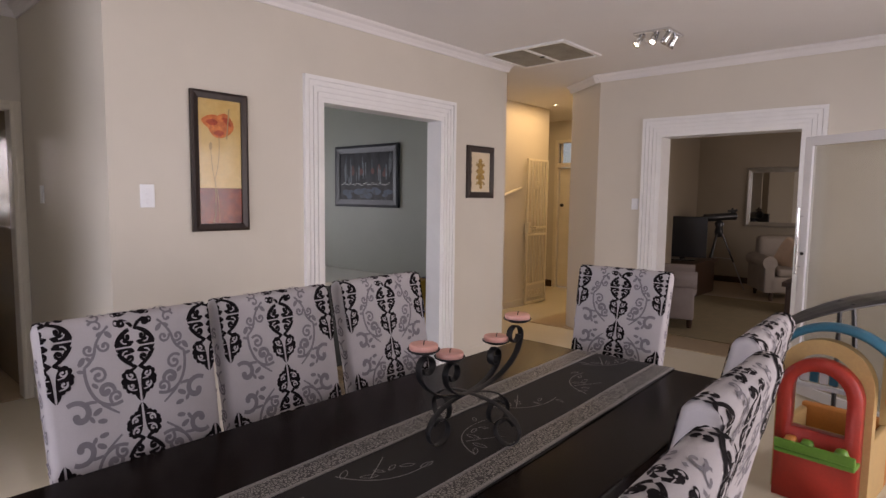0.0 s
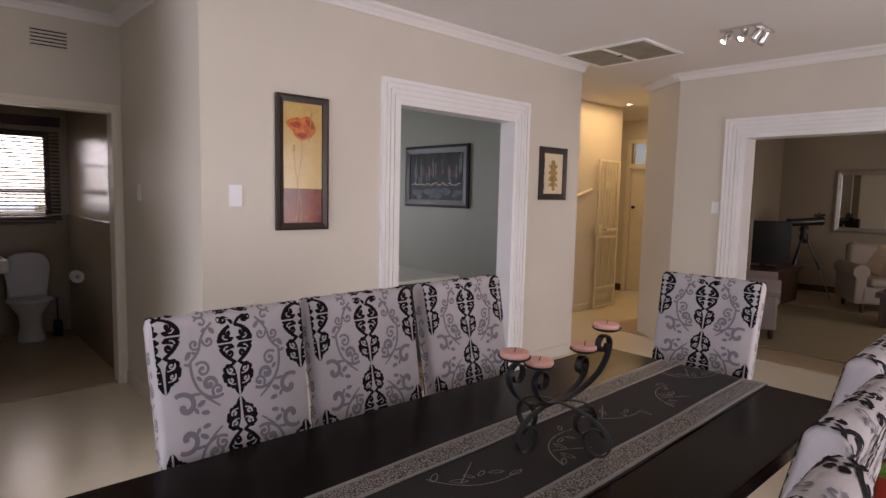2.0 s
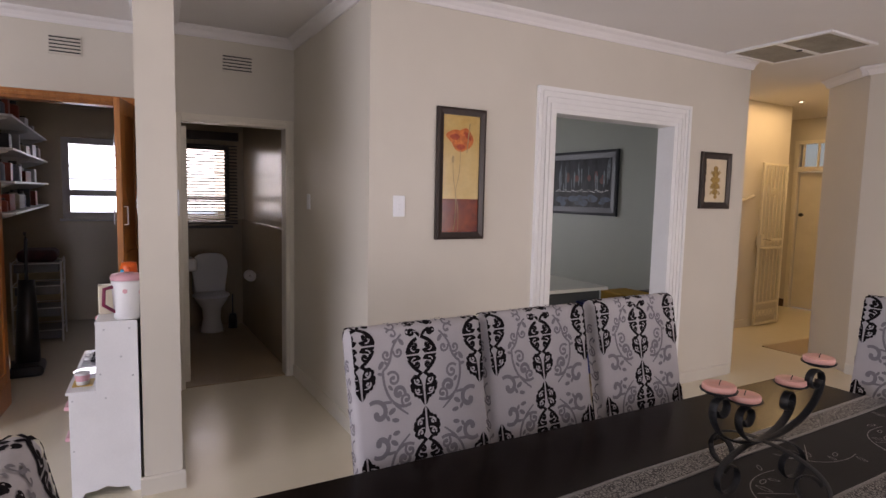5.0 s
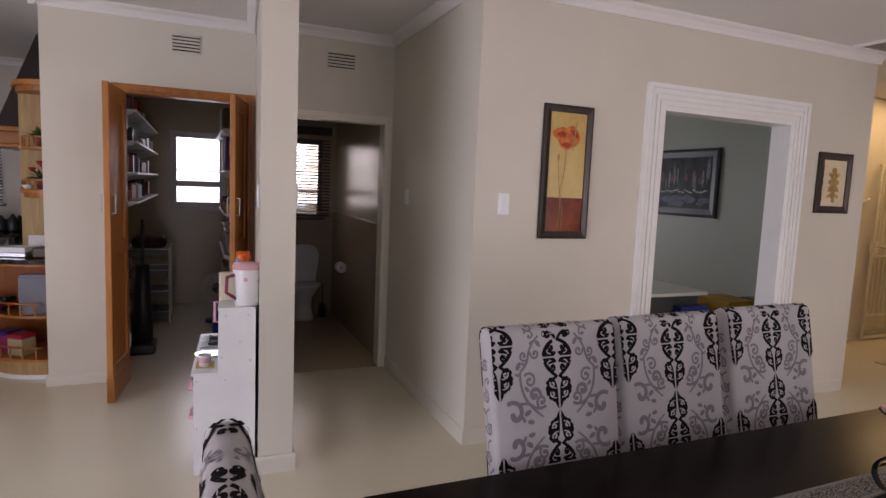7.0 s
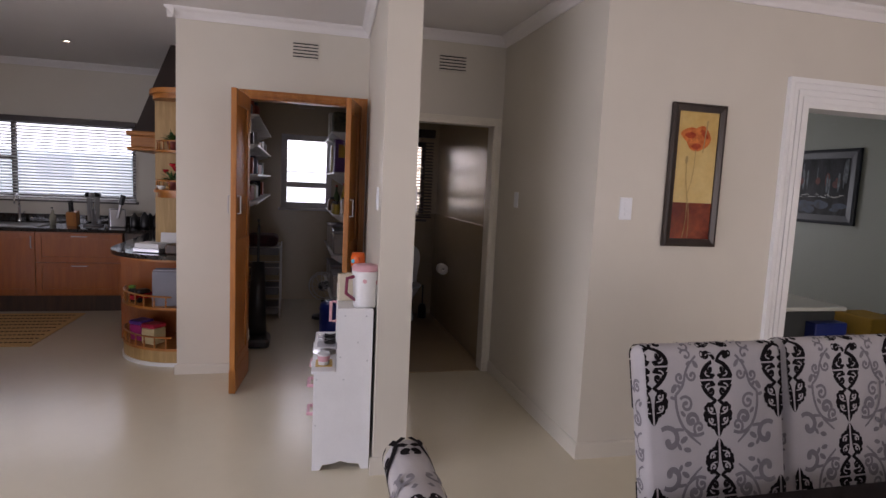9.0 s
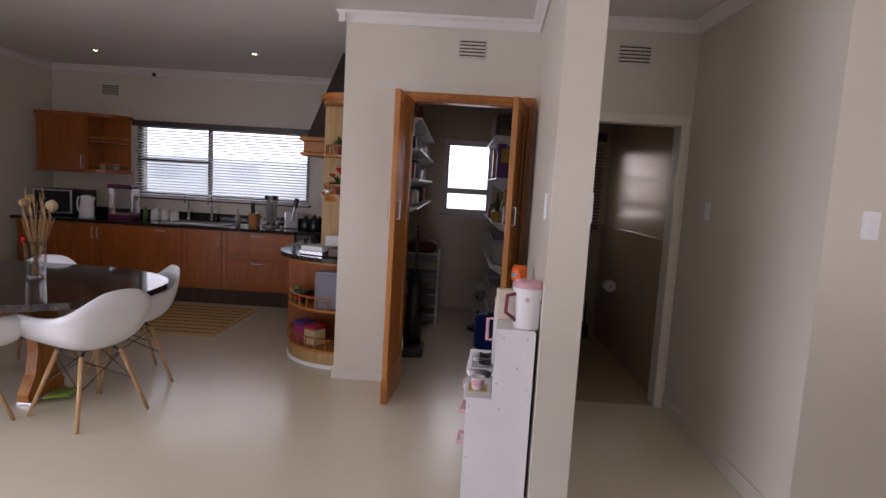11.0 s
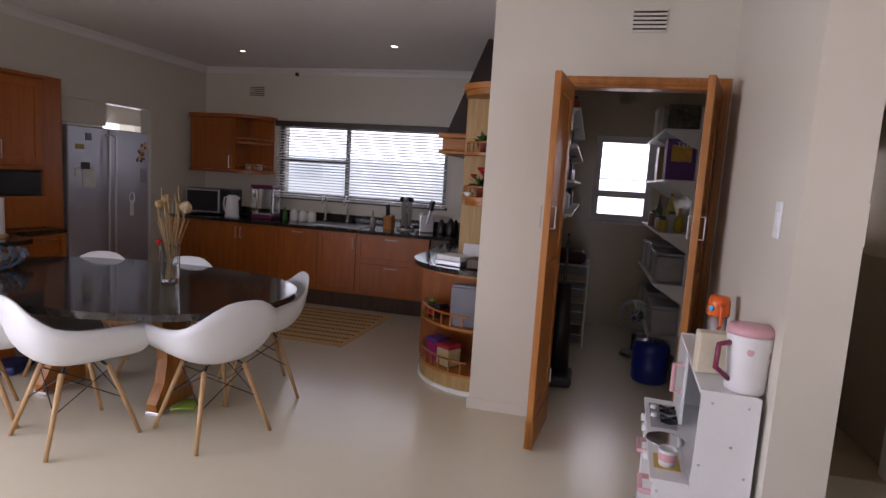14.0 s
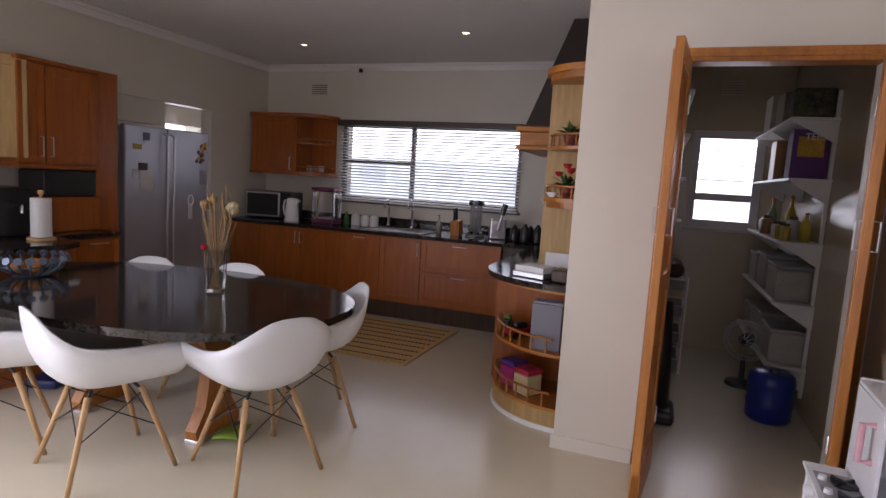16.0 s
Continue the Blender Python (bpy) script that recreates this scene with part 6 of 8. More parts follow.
def pot(name, label, cat, x, y, z, prof, mat, extra=None, group=""):
    t = thing(name, label, cat, group, at=pose(x, y, z))
    part("body", lathe(prof, n=20), mat, t, smooth=True)
    return t


MUG = [(0, 0), (0.03, 0), (0.035, 0.02), (0.035, 0.07), (0.032, 0.07), (0.03, 0.02), (0, 0.012)]
for y, c in ((-4.83, (0.6, 0.5, 0.4)), (-4.75, (0.5, 0.3, 0.2)), (-4.67, (0.6, 0.55, 0.5))):
    mg = pot("mug", "small glazed mug in the open cabinet", "mug", -7.66, y, 1.469, MUG, material("glazed_mug", c, 0.25), group="mugs in the open cabinet")
    part("ear", tube([(0.03, 0, 0.055), (0.055, 0, 0.05), (0.055, 0, 0.025), (0.03, 0, 0.018)], 0.005, 6), mg.children[0].data.materials[0], mg)

# sink, taps and things on the worktop
sink = thing("sink", "inset stainless steel sink with drainer", "sink")
part("rim", box(-7.66, -7.22, -3.85, -3.15, COUNTZ + 0.001, COUNTZ + 0.008, 0.003), STEEL, sink)
part("bowl_shadow", box(-7.60, -7.28, -3.80, -3.45, COUNTZ + 0.008, COUNTZ + 0.010), STEEL, sink)
for y, r in ((-3.79, 0.05), (-3.50, 0.06)):
    tp = thing("tap", "tall chrome swan-neck tap", "tap", "sink taps", at=pose(-7.70, y, COUNTZ))
    part("stem", lathe([(0, 0), (0.028, 0), (0.026, 0.03), (0.014, 0.05), (0.012, 0.20), (0, 0.2)], n=14), CHROME, tp, smooth=True)
    part("spout", tube([(0, 0, 0.19), (0, 0, 0.26)] + arc((r, 0, 0.26), r, 180, 0, 10) + [(2 * r, 0, 0.22)], 0.009, 10), CHROME, tp, smooth=True)
    part("lever", tube([(0, 0.02, 0.10), (0.02, 0.06, 0.13)], 0.006, 8), CHROME, tp)
mw = thing("microwave", "black and steel microwave oven on the worktop", "microwave", at=pose(-7.40, -5.22, COUNTZ + 0.001, 0, 0, 12))
part("body", box(-0.34, 0.0, -0.26, 0.30, 0.012, 0.31, 0.008), BLACK, mw)
part("door", box(0.0, 0.018, -0.255, 0.16, 0.02, 0.305, 0.005), STEEL, mw, "steel-edged door")
part("window", box(0.018, 0.021, -0.235, 0.14, 0.04, 0.285), BLACK, mw)
part("keypad", box(0.0, 0.014, 0.165, 0.295, 0.02, 0.305, 0.004), BLACK, mw)
kt = thing("kettle", "white plastic electric kettle", "kettle", at=pose(-7.28, -4.79, COUNTZ + 0.001, 0, 0, 0))
part("body", lathe([(0, 0), (0.085, 0), (0.085, 0.02), (0.078, 0.03), (0.074, 0.15), (0.06, 0.24), (0.05, 0.26), (0, 0.265)], n=24), WHITEPLASTIC, kt, smooth=True)
part("handle", tube([(0, -0.05, 0.24), (0, -0.10, 0.23), (0, -0.115, 0.16), (0, -0.10, 0.08), (0, -0.07, 0.05)], (0.013, 0.010), 8, (1, 0, 0)), WHITEPLASTIC, kt, smooth=True)
part("spout", tube([(0, 0.05, 0.19), (0, 0.09, 0.24)], 0.02, 8), WHITEPLASTIC, kt)
CLEARP = glass("clear_plastic_tub", (0.9, 0.9, 0.92), 0.05)
PURPLE = material("plum_plastic", (0.16, 0.03, 0.09), 0.35, spread=0.1)
tub = thing("drinks_dispenser", "clear dispenser tub with a plum lid", "dispenser", at=pose(-7.50, -4.475, COUNTZ + 0.001))
part("tank", box(-0.11, 0.11, -0.135, 0.135, 0.05, 0.36, 0.02), CLEARP, tub)
part("lid", box(-0.115, 0.115, -0.145, 0.145, 0.36, 0.40, 0.012), PURPLE, tub, "plum lid")
part("foot", box(-0.11, 0.11, -0.135, 0.135, 0.0, 0.05, 0.01), PURPLE, tub)
for k in range(3):
    cj = pot("canister", "white ceramic kitchen canister with lid", "canister", -7.52, -4.11 + 0.115 * k, COUNTZ + 0.001, [(0, 0), (0.05, 0), (0.052, 0.01), (0.052, 0.10), (0.046, 0.105), (0.05, 0.112), (0.03, 0.128), (0.012, 0.13), (0.012, 0.145), (0, 0.147)], CERAMIC, group="white canisters")
gb = pot("green_bottle", "small green bottle on the worktop", "bottle", -7.50, -4.22, COUNTZ + 0.001, [(0, 0), (0.03, 0), (0.03, 0.09), (0.012, 0.12), (0.012, 0.15), (0, 0.15)], material("green_bottle_plastic", (0.06, 0.18, 0.04), 0.3))
sp = pot("soap_bottle", "clear soap bottle with a pump", "bottle", -7.55, -3.12, COUNTZ + 0.001, [(0, 0), (0.03, 0), (0.032, 0.10), (0.014, 0.13), (0.012, 0.16), (0, 0.16)], material("amber_soap", (0.4, 0.38, 0.30), 0.2))
part("pump", tube([(0, 0, 0.16), (0, 0, 0.19), (0.04, 0, 0.19)], 0.006, 8), BLACK, sp)
kb = thing("knife_block", "oak knife block with black-handled knives", "knife block", at=pose(-7.5, -2.90, COUNTZ + 0.001, 0, 8, 0))
part("block", box(-0.06, 0.06, -0.05, 0.05, 0.0, 0.16, 0.006), OAK, kb)
for k in range(5):
    part("knife_handle", box(-0.045 + 0.02 * k, -0.032 + 0.02 * k, -0.03 + 0.012 * (k % 3), -0.012 + 0.012 * (k % 3), 0.15, 0.27 + 0.015 * (k % 2), 0.004), BLACK, kb)
up = pot("utensil_holder", "steel utensil holder with ladles", "utensil holder", -7.5, -2.70, COUNTZ + 0.001, [(0, 0), (0.10, 0), (0.10, 0.015), (0.02, 0.02), (0.018, 0.20), (0, 0.20)], STEEL)
for k in range(6):
    a = radians(60 * k)
    c, s = math.cos(a), math.sin(a)
    u = part("utensil", tube([(0.05 * c, 0.05 * s, 0.05), (0.055 * c, 0.055 * s, 0.34)], 0.010, 6, flat=(-s, c, 0)), STEEL, up)
    part("head", lathe([(0, 0), (0.025, 0.01), (0.03, 0.03), (0.02, 0.055), (0, 0.06)], (0.055 * c, 0.055 * s, 0.32), 10), BLACK if k % 2 else STEEL, u)
bl = thing("stick_blender", "silver stick blender on its stand", "blender", at=pose(-7.5, -2.46, COUNTZ + 0.001, 0, 0, 20))
part("stand", box(-0.06, 0.06, -0.08, 0.08, 0, 0.20, 0.01), STEEL, bl)
part("shaft", tube([(0.07, 0.0, 0.10), (0.08, 0.03, 0.26)], 0.017, 10), STEEL, bl)
part("grip", tube([(0.08, 0.03, 0.25), (0.085, 0.055, 0.36)], 0.028, 12), BLACK, bl)
for k, (x, y) in enumerate(((-7.45, -2.27), (-7.38, -2.15), (-7.5, -2.12), (-7.42, -2.03))):
    jj = pot("spice_jar", "small dark spice jar with a lid", "jar", x, y, COUNTZ + 0.001, [(0, 0), (0.045, 0), (0.047, 0.02), (0.045, 0.11 + 0.02 * (k % 2)), (0.03, 0.13 + 0.02 * (k % 2)), (0.012, 0.16 + 0.02 * (k % 2)), (0, 0.165 + 0.02 * (k % 2))], BLACK, group="spice jars")

# things on the end shelves
PAPERW = material("white_paper", (0.72, 0.72, 0.72), 0.8, spread=0.05)
tr = thing("letter_tray", "tray with envelopes and a brown wallet", "letter tray", at=pose(-5.30, -1.62, COUNTZ + 0.002, 0, 0, 70))
part("tray", box(-0.11, 0.11, -0.09, 0.09, 0, 0.035, 0.006), STEEL, tr)
part("envelopes", box(-0.10, 0.10, -0.08, 0.08, 0.035, 0.07, 0.003), PAPERW, tr)
wl = thing("wallet", "brown leather wallet on the worktop", "wallet", at=pose(-5.22, -1.44, COUNTZ + 0.002, 0, 0, 80))
part("leather", box(-0.05, 0.05, -0.07, 0.07, 0, 0.075, 0.01), DARKBROWN, wl)
lt = thing("letters", "white letters leaning on the end panel", "letters", at=pose(-5.55, -1.50, COUNTZ + 0.002, 0, -14, 0))
part("sheet", box(0, 0.02, -0.11, 0.10, 0, 0.13, 0.001), PAPERW, lt)
for k in range(5):
    bk = thing("magazine", "upright magazine on the end shelf", "magazine", "magazines on the end shelf", at=pose(-5.32 + 0.028 * k, -1.50, 0.476, 0, 0, 0))
    part("page_block", box(0, 0.022, -0.10, 0.08, 0, 0.29 - 0.01 * (k % 3), 0.002), material("magazine_cover", [(0.10, 0.11, 0.16), (0.42, 0.42, 0.46), (0.13, 0.13, 0.18), (0.36, 0.36, 0.40), (0.20, 0.20, 0.24)][k], 0.4), bk)
REDTOY = material("red_lacquer", (0.45, 0.02, 0.03), 0.25, spread=0.1)
car = thing("toy_car", "red toy car on the end shelf", "toy car", at=pose(-5.42, -1.72, 0.476, 0, 0, -40))
part("body", box(-0.11, 0.11, -0.045, 0.045, 0.02, 0.065, 0.015), REDTOY, car)
part("cabin", box(-0.05, 0.06, -0.038, 0.038, 0.06, 0.10, 0.018), BLACK, car)
for x in (-0.07, 0.07):
    for y in (-0.045, 0.045):
        part("wheel", lathe([(0, -0.01), (0.022, -0.01), (0.022, 0.01), (0, 0.01)], n=14, m=pose(x, y, 0.022, 90)), BLACK, car)
gt = thing("green_toy", "small black and green toy figure block", "toy", at=pose(-5.50, -1.82, 0.476))
part("body", box(-0.03, 0.03, -0.03, 0.03, 0, 0.09, 0.015), BLACK, gt)
part("top", box(-0.025, 0.025, -0.025, 0.025, 0.09, 0.115, 0.01), GREENTOY, gt)
for x, y, c1, c2, lab in ((-5.45, -1.74, (0.45, 0.03, 0.20), (0.10, 0.04, 0.30), "magenta and violet tin on the end shelf"), (-5.32, -1.62, (0.62, 0.52, 0.30), (0.45, 0.02, 0.06), "cream tin with a red lid on the end shelf")):
    tn = thing("storage_tin", lab, "tin", "tins on the end shelf", at=pose(x, y, 0.146, 0, 0, -35))
    part("body", box(-0.065, 0.065, -0.065, 0.065, 0, 0.13, 0.01), material("tin_paint", c1, 0.35, spread=0.1), tn)
    part("lid", box(-0.068, 0.068, -0.068, 0.068, 0.13, 0.165, 0.01), material("tin_lid", c2, 0.35, spread=0.1), tn)
LEAF = material("houseplant_leaf", (0.05, 0.12, 0.03), 0.5, spread=0.4, scale=20)
POTRED = material("terracotta_red_pot", (0.22, 0.05, 0.04), 0.5, spread=0.1)


def plant(x, y, z, flower, seed):
    r = random.Random(seed)
    t = thing("pot_plant", "small leafy plant in a pot" + (" with red flowers" if flower else ""), "plant", "shelf plants", at=pose(x, y, z))
    part("pot", lathe([(0, 0), (0.035, 0), (0.048, 0.06), (0.05, 0.075), (0.044, 0.075), (0.04, 0.06), (0, 0.055)], n=18), POTRED, t, smooth=True)
    bm = bmesh.new()
    fl = bmesh.new()
    for k in range(46):
        a, e = r.uniform(0, 6.28), r.uniform(0.2, 1.5)
        ln = r.uniform(0.05, 0.13)
        base = Vector((0.01 * math.cos(a), 0.01 * math.sin(a), 0.07))
        d = Vector((math.cos(a) * math.cos(e), math.sin(a) * math.cos(e), math.sin(e)))
        side = d.cross(Vector((0, 0, 1))).normalized() * r.uniform(0.008, 0.016)
        p = base + d * ln * 0.5
        q = base + d * ln - Vector((0, 0, 0.02))
        vs = [bm.verts.new(v) for v in (base, p + side + Vector((0, 0, 0.004)), q, p - side + Vector((0, 0, 0.004)), p + Vector((0, 0, -0.002)))]
        for i, j in ((0, 1), (1, 2), (2, 3), (3, 0)):
            bm.faces.new([vs[i], vs[j], vs[4]])
    part("leaves", bm, LEAF, t)["kind"] = "stuff"
    if flower:
        for k in range(5):
            part("flower", lathe([(0, -0.02), (0.012, -0.012), (0.028, 0.008), (0.02, 0.014), (0, 0.006)], (r.uniform(-0.04, 0.05), r.uniform(-0.06, 0.05), r.uniform(0.15, 0.21)), 8), REDTOY, t)


plant(-5.50, -1.50, 1.722, False, 3)
plant(-5.50, -1.50, 1.397, True, 4)
bw = pot("small_dish", "small white dish on the plant shelf", "dish", -5.44, -1.58, 1.397, [(0, 0), (0.02, 0), (0.04, 0.03), (0.037, 0.032), (0.018, 0.006), (0, 0.005)], CERAMIC)

# fridge
FRIDGE = material("silver_fridge_enamel", (0.40, 0.40, 0.45), 0.32, metal=0.35, spread=0.04, scale=3, fine=200, bump=0.02)
fr = thing("fridge", "silver side-by-side fridge with magnets and notes", "fridge", at=pose(-6.72, -5.47, 0, 0, 0, 0))
part("body", box(0, 1.04, -0.66, -0.06, 0.03, 1.78, 0.012), FRIDGE, fr)
part("plinth", box(0.03, 1.01, -0.6, -0.08, 0.0, 0.05), BLACK, fr)
for x0, x1 in ((0.0, 0.545), (0.555, 1.04)):
    d = part("door", box(x0, x1, -0.055, 0.0, 0.06, 1.80, 0.014), FRIDGE, fr)
    hx = x1 - 0.035 if x0 == 0 else x0 + 0.035
    h = part("handle", tube([(hx, 0.0, 0.45), (hx, 0.045, 0.47), (hx, 0.05, 1.72), (hx, 0.0, 1.74)], (0.014, 0.010), 8, (1, 0, 0)), STEEL, d, "long vertical handle")
rnd = random.Random(21)
for x, z, w, h, c, lab in [(0.80, 1.70, 0.07, 0.07, (0.12, 0.13, 0.2), "dark blue magnet"), (0.90, 1.60, 0.10, 0.05, (0.55, 0.45, 0.12), "yellow magnet strip"), (0.84, 1.42, 0.10, 0.07, (0.06, 0.05, 0.05), "dark photo magnet"), (0.80, 1.30, 0.15, 0.18, (0.68, 0.68, 0.66), "white note"), (0.93, 1.36, 0.06, 0.08, (0.62, 0.62, 0.60), "small white note"),
                           (0.08, 1.34, 0.09, 0.15, (0.32, 0.30, 0.34), "grey photo frame magnet"), (0.25, 0.99, 0.05, 0.16, (0.72, 0.72, 0.70), "white bottle opener")]:
    part("magnet", box(x - w / 2, x + w / 2, 0.001, 0.006, z - h / 2, z + h / 2, 0.001), material("fridge_magnet", c, 0.5, spread=0.1), fr, lab)
part("magnet", tube([(0.25 + 0.035 * math.cos(a / 4), 0.006, 1.10 + 0.055 * math.sin(a / 4)) for a in range(0, 26)], 0.006, 6), WHITEPLASTIC, fr, "white ring magnet")
for k in range(20):
    c = rnd.choice([(0.6, 0.3, 0.03), (0.4, 0.05, 0.05), (0.5, 0.42, 0.08), (0.05, 0.05, 0.06), (0.2, 0.08, 0.05)])
    part("magnet", lathe([(0, 0), (0.02, 0), (0.018, 0.006), (0, 0.008)], n=8, m=pose(0.10 + rnd.uniform(-0.07, 0.07), 0.001, 1.60 + rnd.uniform(-0.11, 0.1), -90)), material("fruit_magnet", c, 0.4), fr, "small coloured fruit magnet")

# tall and wall units beside the fridge
tp = thing("tall_end_panel", "dark cherry-wood tall panel beside the fridge", "panel")
part("panel", box(-5.40, -5.19, -5.54, -5.22, 0.0, 2.16, 0.004), KITCHENWOOD, tp)
uw = thing("upper_cabinet", "cherry-wood upper cabinet with two doors", "cabinet", at=pose(-5.185, -5.20, 1.40, 0, 0, 90))
part("body", box(-0.33, 0, -0.62, 0.0, 0.0, 0.72), KITCHENWOOD, uw)
part("top_moulding", box(-0.33, 0.04, -0.64, 0.0, 0.72, 0.75, 0.008), KITCHENWOOD, uw)
part("bottom_moulding", box(-0.33, 0.015, -0.62, 0.0, -0.03, 0.0, 0.006), KITCHENWOOD, uw)
bm = bmesh.new()
panel_door(bm, -0.42, -0.01, 0.01, 0.71, 0.02, 0.065)
d = part("door", bm, KITCHENWOOD, uw)
bar_handle(d, (0.02, -0.385, 0.06), (0.02, -0.385, 0.20), (0.025, 0, 0))
bm = bmesh.new()
panel_door(bm, -0.62, -0.43, 0.01, 0.71, 0.02, 0.05)
d = part("door", bm, KITCHENWOOD, uw)
bar_handle(d, (0.02, -0.46, 0.06), (0.02, -0.46, 0.20), (0.025, 0, 0))
cw = thing("corner_cabinet", "pale oak corner wall cabinet", "cabinet", at=pose(-4.64, -5.18, 1.43, 0, 0, 62))
part("body", box(-0.30, 0, -0.62, 0.0, 0.0, 0.72), KITCHENWOOD, cw)
bm = bmesh.new()
panel_door(bm, -0.60, -0.01, 0.01, 0.71, 0.02, 0.07)
part("door", bm, PALEOAK, cw, "pale oak framed door")
for x0, x1, yf in ((-5.185, -4.82, -4.98), (-4.818, -4.45, -4.98)):
    b = base_unit(x1 - x0, [(0.20, 0.62, 1, "door"), (0.63, 0.85, 1, "drawer")], "cherry-wood base cabinet with a drawer", pose(x0, yf, 0, 0, 0, 90) @ pose(0, -(x1 - x0), 0), 0.56)
wt2 = thing("corner_worktop", "dark granite corner worktop", "worktop")
bm = bmesh.new()
put_prism(bm, [(-5.185, -5.54), (-3.3, -5.54), (-3.3, -4.75), (-4.42, -4.52), (-4.55, -4.58), (-4.66, -4.95), (-5.185, -4.95)], 0.865, COUNTZ)
part("slab", bm, GRANITE, wt2)
pn = thing("peninsula_cabinet", "cherry-wood corner base cabinet", "cabinet")
bm = bmesh.new()
put_prism(bm, [(-4.445, -5.5), (-3.35, -5.5), (-3.35, -4.82), (-4.40, -4.60), (-4.445, -4.64)], 0.0, 0.862)
part("body", bm, KITCHENWOOD, pn)
bx = thing("bread_box", "cherry-wood bread box on the worktop", "bread box", at=pose(-4.97, -5.3, COUNTZ + 0.001))
part("box", box(-0.2, 0.25, -0.16, 0.16, 0, 0.26, 0.008), KITCHENWOOD, bx)
bx2 = thing("black_box", "dark storage box on the bread box", "box", at=pose(-4.96, -5.32, COUNTZ + 0.262))
part("box", box(-0.2, 0.22, -0.14, 0.14, 0, 0.2, 0.012), BLACK, bx2)
pt = thing("paper_towel", "white paper towel roll on a wooden stand", "paper towel", at=pose(-4.46, -4.82, COUNTZ + 0.001))
part("stand", lathe([(0, 0), (0.085, 0), (0.085, 0.015), (0.01, 0.018), (0.01, 0.30), (0.018, 0.31), (0.018, 0.33), (0, 0.335)], n=20), BEECH, pt, smooth=False)
part("paper", lathe([(0.018, 0.02), (0.062, 0.02), (0.062, 0.28), (0.018, 0.28), (0.018, 0.02)], n=28), PAPERW, pt, smooth=False)
cm = thing("coffee_machine", "black and chrome coffee machine", "coffee machine", at=pose(-4.42, -5.15, COUNTZ + 0.001))
part("body", box(-0.12, 0.14, -0.14, 0.14, 0, 0.34, 0.02), BLACK, cm)
part("spout", tube([(0.0, 0.14, 0.22), (0.0, 0.2, 0.22), (0, 0.2, 0.17)], 0.012, 8), CHROME, cm)

# kitchen rug
RUGM = bpy.data.materials.new("striped_straw_rug")
RUGM.use_nodes = True
nt = RUGM.node_tree
bs = nt.nodes["Principled BSDF"]
co = nt.nodes.new("ShaderNodeTexCoord")
nz = node(nt, "ShaderNodeTexNoise", Scale=70.0, Detail=4.0)
nt.links.new(co.outputs["Object"], nz.inputs["Vector"])
rp = nt.nodes.new("ShaderNodeValToRGB")
rp.color_ramp.elements[0].color, rp.color_ramp.elements[1].color = (0.55, 0.33, 0.13, 1), (0.72, 0.50, 0.24, 1)
nt.links.new(nz.outputs["Fac"], rp.inputs[0])
nt.links.new(rp.outputs[0], bs.inputs["Base Color"])
bs.inputs["Roughness"].default_value = 0.95
bp = node(nt, "ShaderNodeBump", Strength=0.8, Distance=0.004)
nt.links.new(nz.outputs["Fac"], bp.inputs["Height"])
nt.links.new(bp.outputs[0], bs.inputs["Normal"])
kr = thing("kitchen_rug", "straw-coloured cotton rug with dark stitched stripes", "rug")
bm = bmesh.new()
put_prism(bm, [(-5.80, -2.69), (-7.05, -2.66), (-7.05, -4.15), (-5.84, -4.15)], 0.0, 0.010)
part("weave", bm, RUGM, kr)
RUGLINE = material("dark_rug_stitch", (0.05, 0.025, 0.015), 0.9, spread=0.2)
for k in range(9):
    bm = bmesh.new()
    x = -5.90 - 0.13 * k
    for j in range(38):
        y = -2.72 - j * 0.0375
        put_box(bm, x - 0.008, x + 0.008, y - 0.024, y, 0.010, 0.0135)
    part("stitched_stripe", bm, RUGLINE, kr)["kind"] = "stuff"

# ---- breakfast table and shell chairs ----
bt = thing("breakfast_table", "oval granite breakfast table on oak trestle feet", "table", at=pose(-4.20, -3.545, 0))


def oval(a, b, e, n=56):
    out = []
    for k in range(n):
        th = 2 * math.pi * k / n
        c, s = math.cos(th), math.sin(th)
        out.append((a * math.copysign(abs(c) ** (2 / e), c), b * math.copysign(abs(s) ** (2 / e), s)))
    return out


bm = bmesh.new()
put_prism(bm, oval(0.725, 1.155, 2.5), 0.722, 0.76)
eds = [e for e in bm.edges if abs(e.verts[0].co.z - e.verts[1].co.z) < 1e-6]
bmesh.ops.bevel(bm, geom=eds, offset=0.012, segments=3, affect="EDGES")
part("tabletop", bm, GRANITE, bt, "polished dark granite top")
for y in (0.42, -0.42):
    bm = bmesh.new()
    prof = [(0.0, 0.0), (0.16, 0.0), (0.17, 0.05), (0.10, 0.16), (0.075, 0.30), (0.085, 0.45), (0.13, 0.56), (0.22, 0.64), (0.24, 0.70)]
    pts = [(x, z) for x, z in prof[1:]] + [(-x, z) for x, z in prof[:0:-1]]
    a = [bm.verts.new((x, y - 0.035, z + 0.022)) for x, z in pts]
    b = [bm.verts.new((x, y + 0.035, z + 0.022)) for x, z in pts]
    bm.faces.new(a)
    bm.faces.new(b[::-1])
    for k in range(len(pts)):
        bm.faces.new([a[k], a[(k + 1) % len(pts)], b[(k + 1) % len(pts)], b[k]])
    part("trestle", bm, OAK, bt)
    for s in (-1, 1):
        part("foot_pad", box(s * 0.11 - 0.05, s * 0.11 + 0.05, y - 0.05, y + 0.05, 0.0, 0.022, 0.004), STEEL, bt, "pale metal foot pad")
part("stretcher", box(-0.03, 0.03, -0.385, 0.385, 0.48, 0.58, 0.008), OAKH, bt)
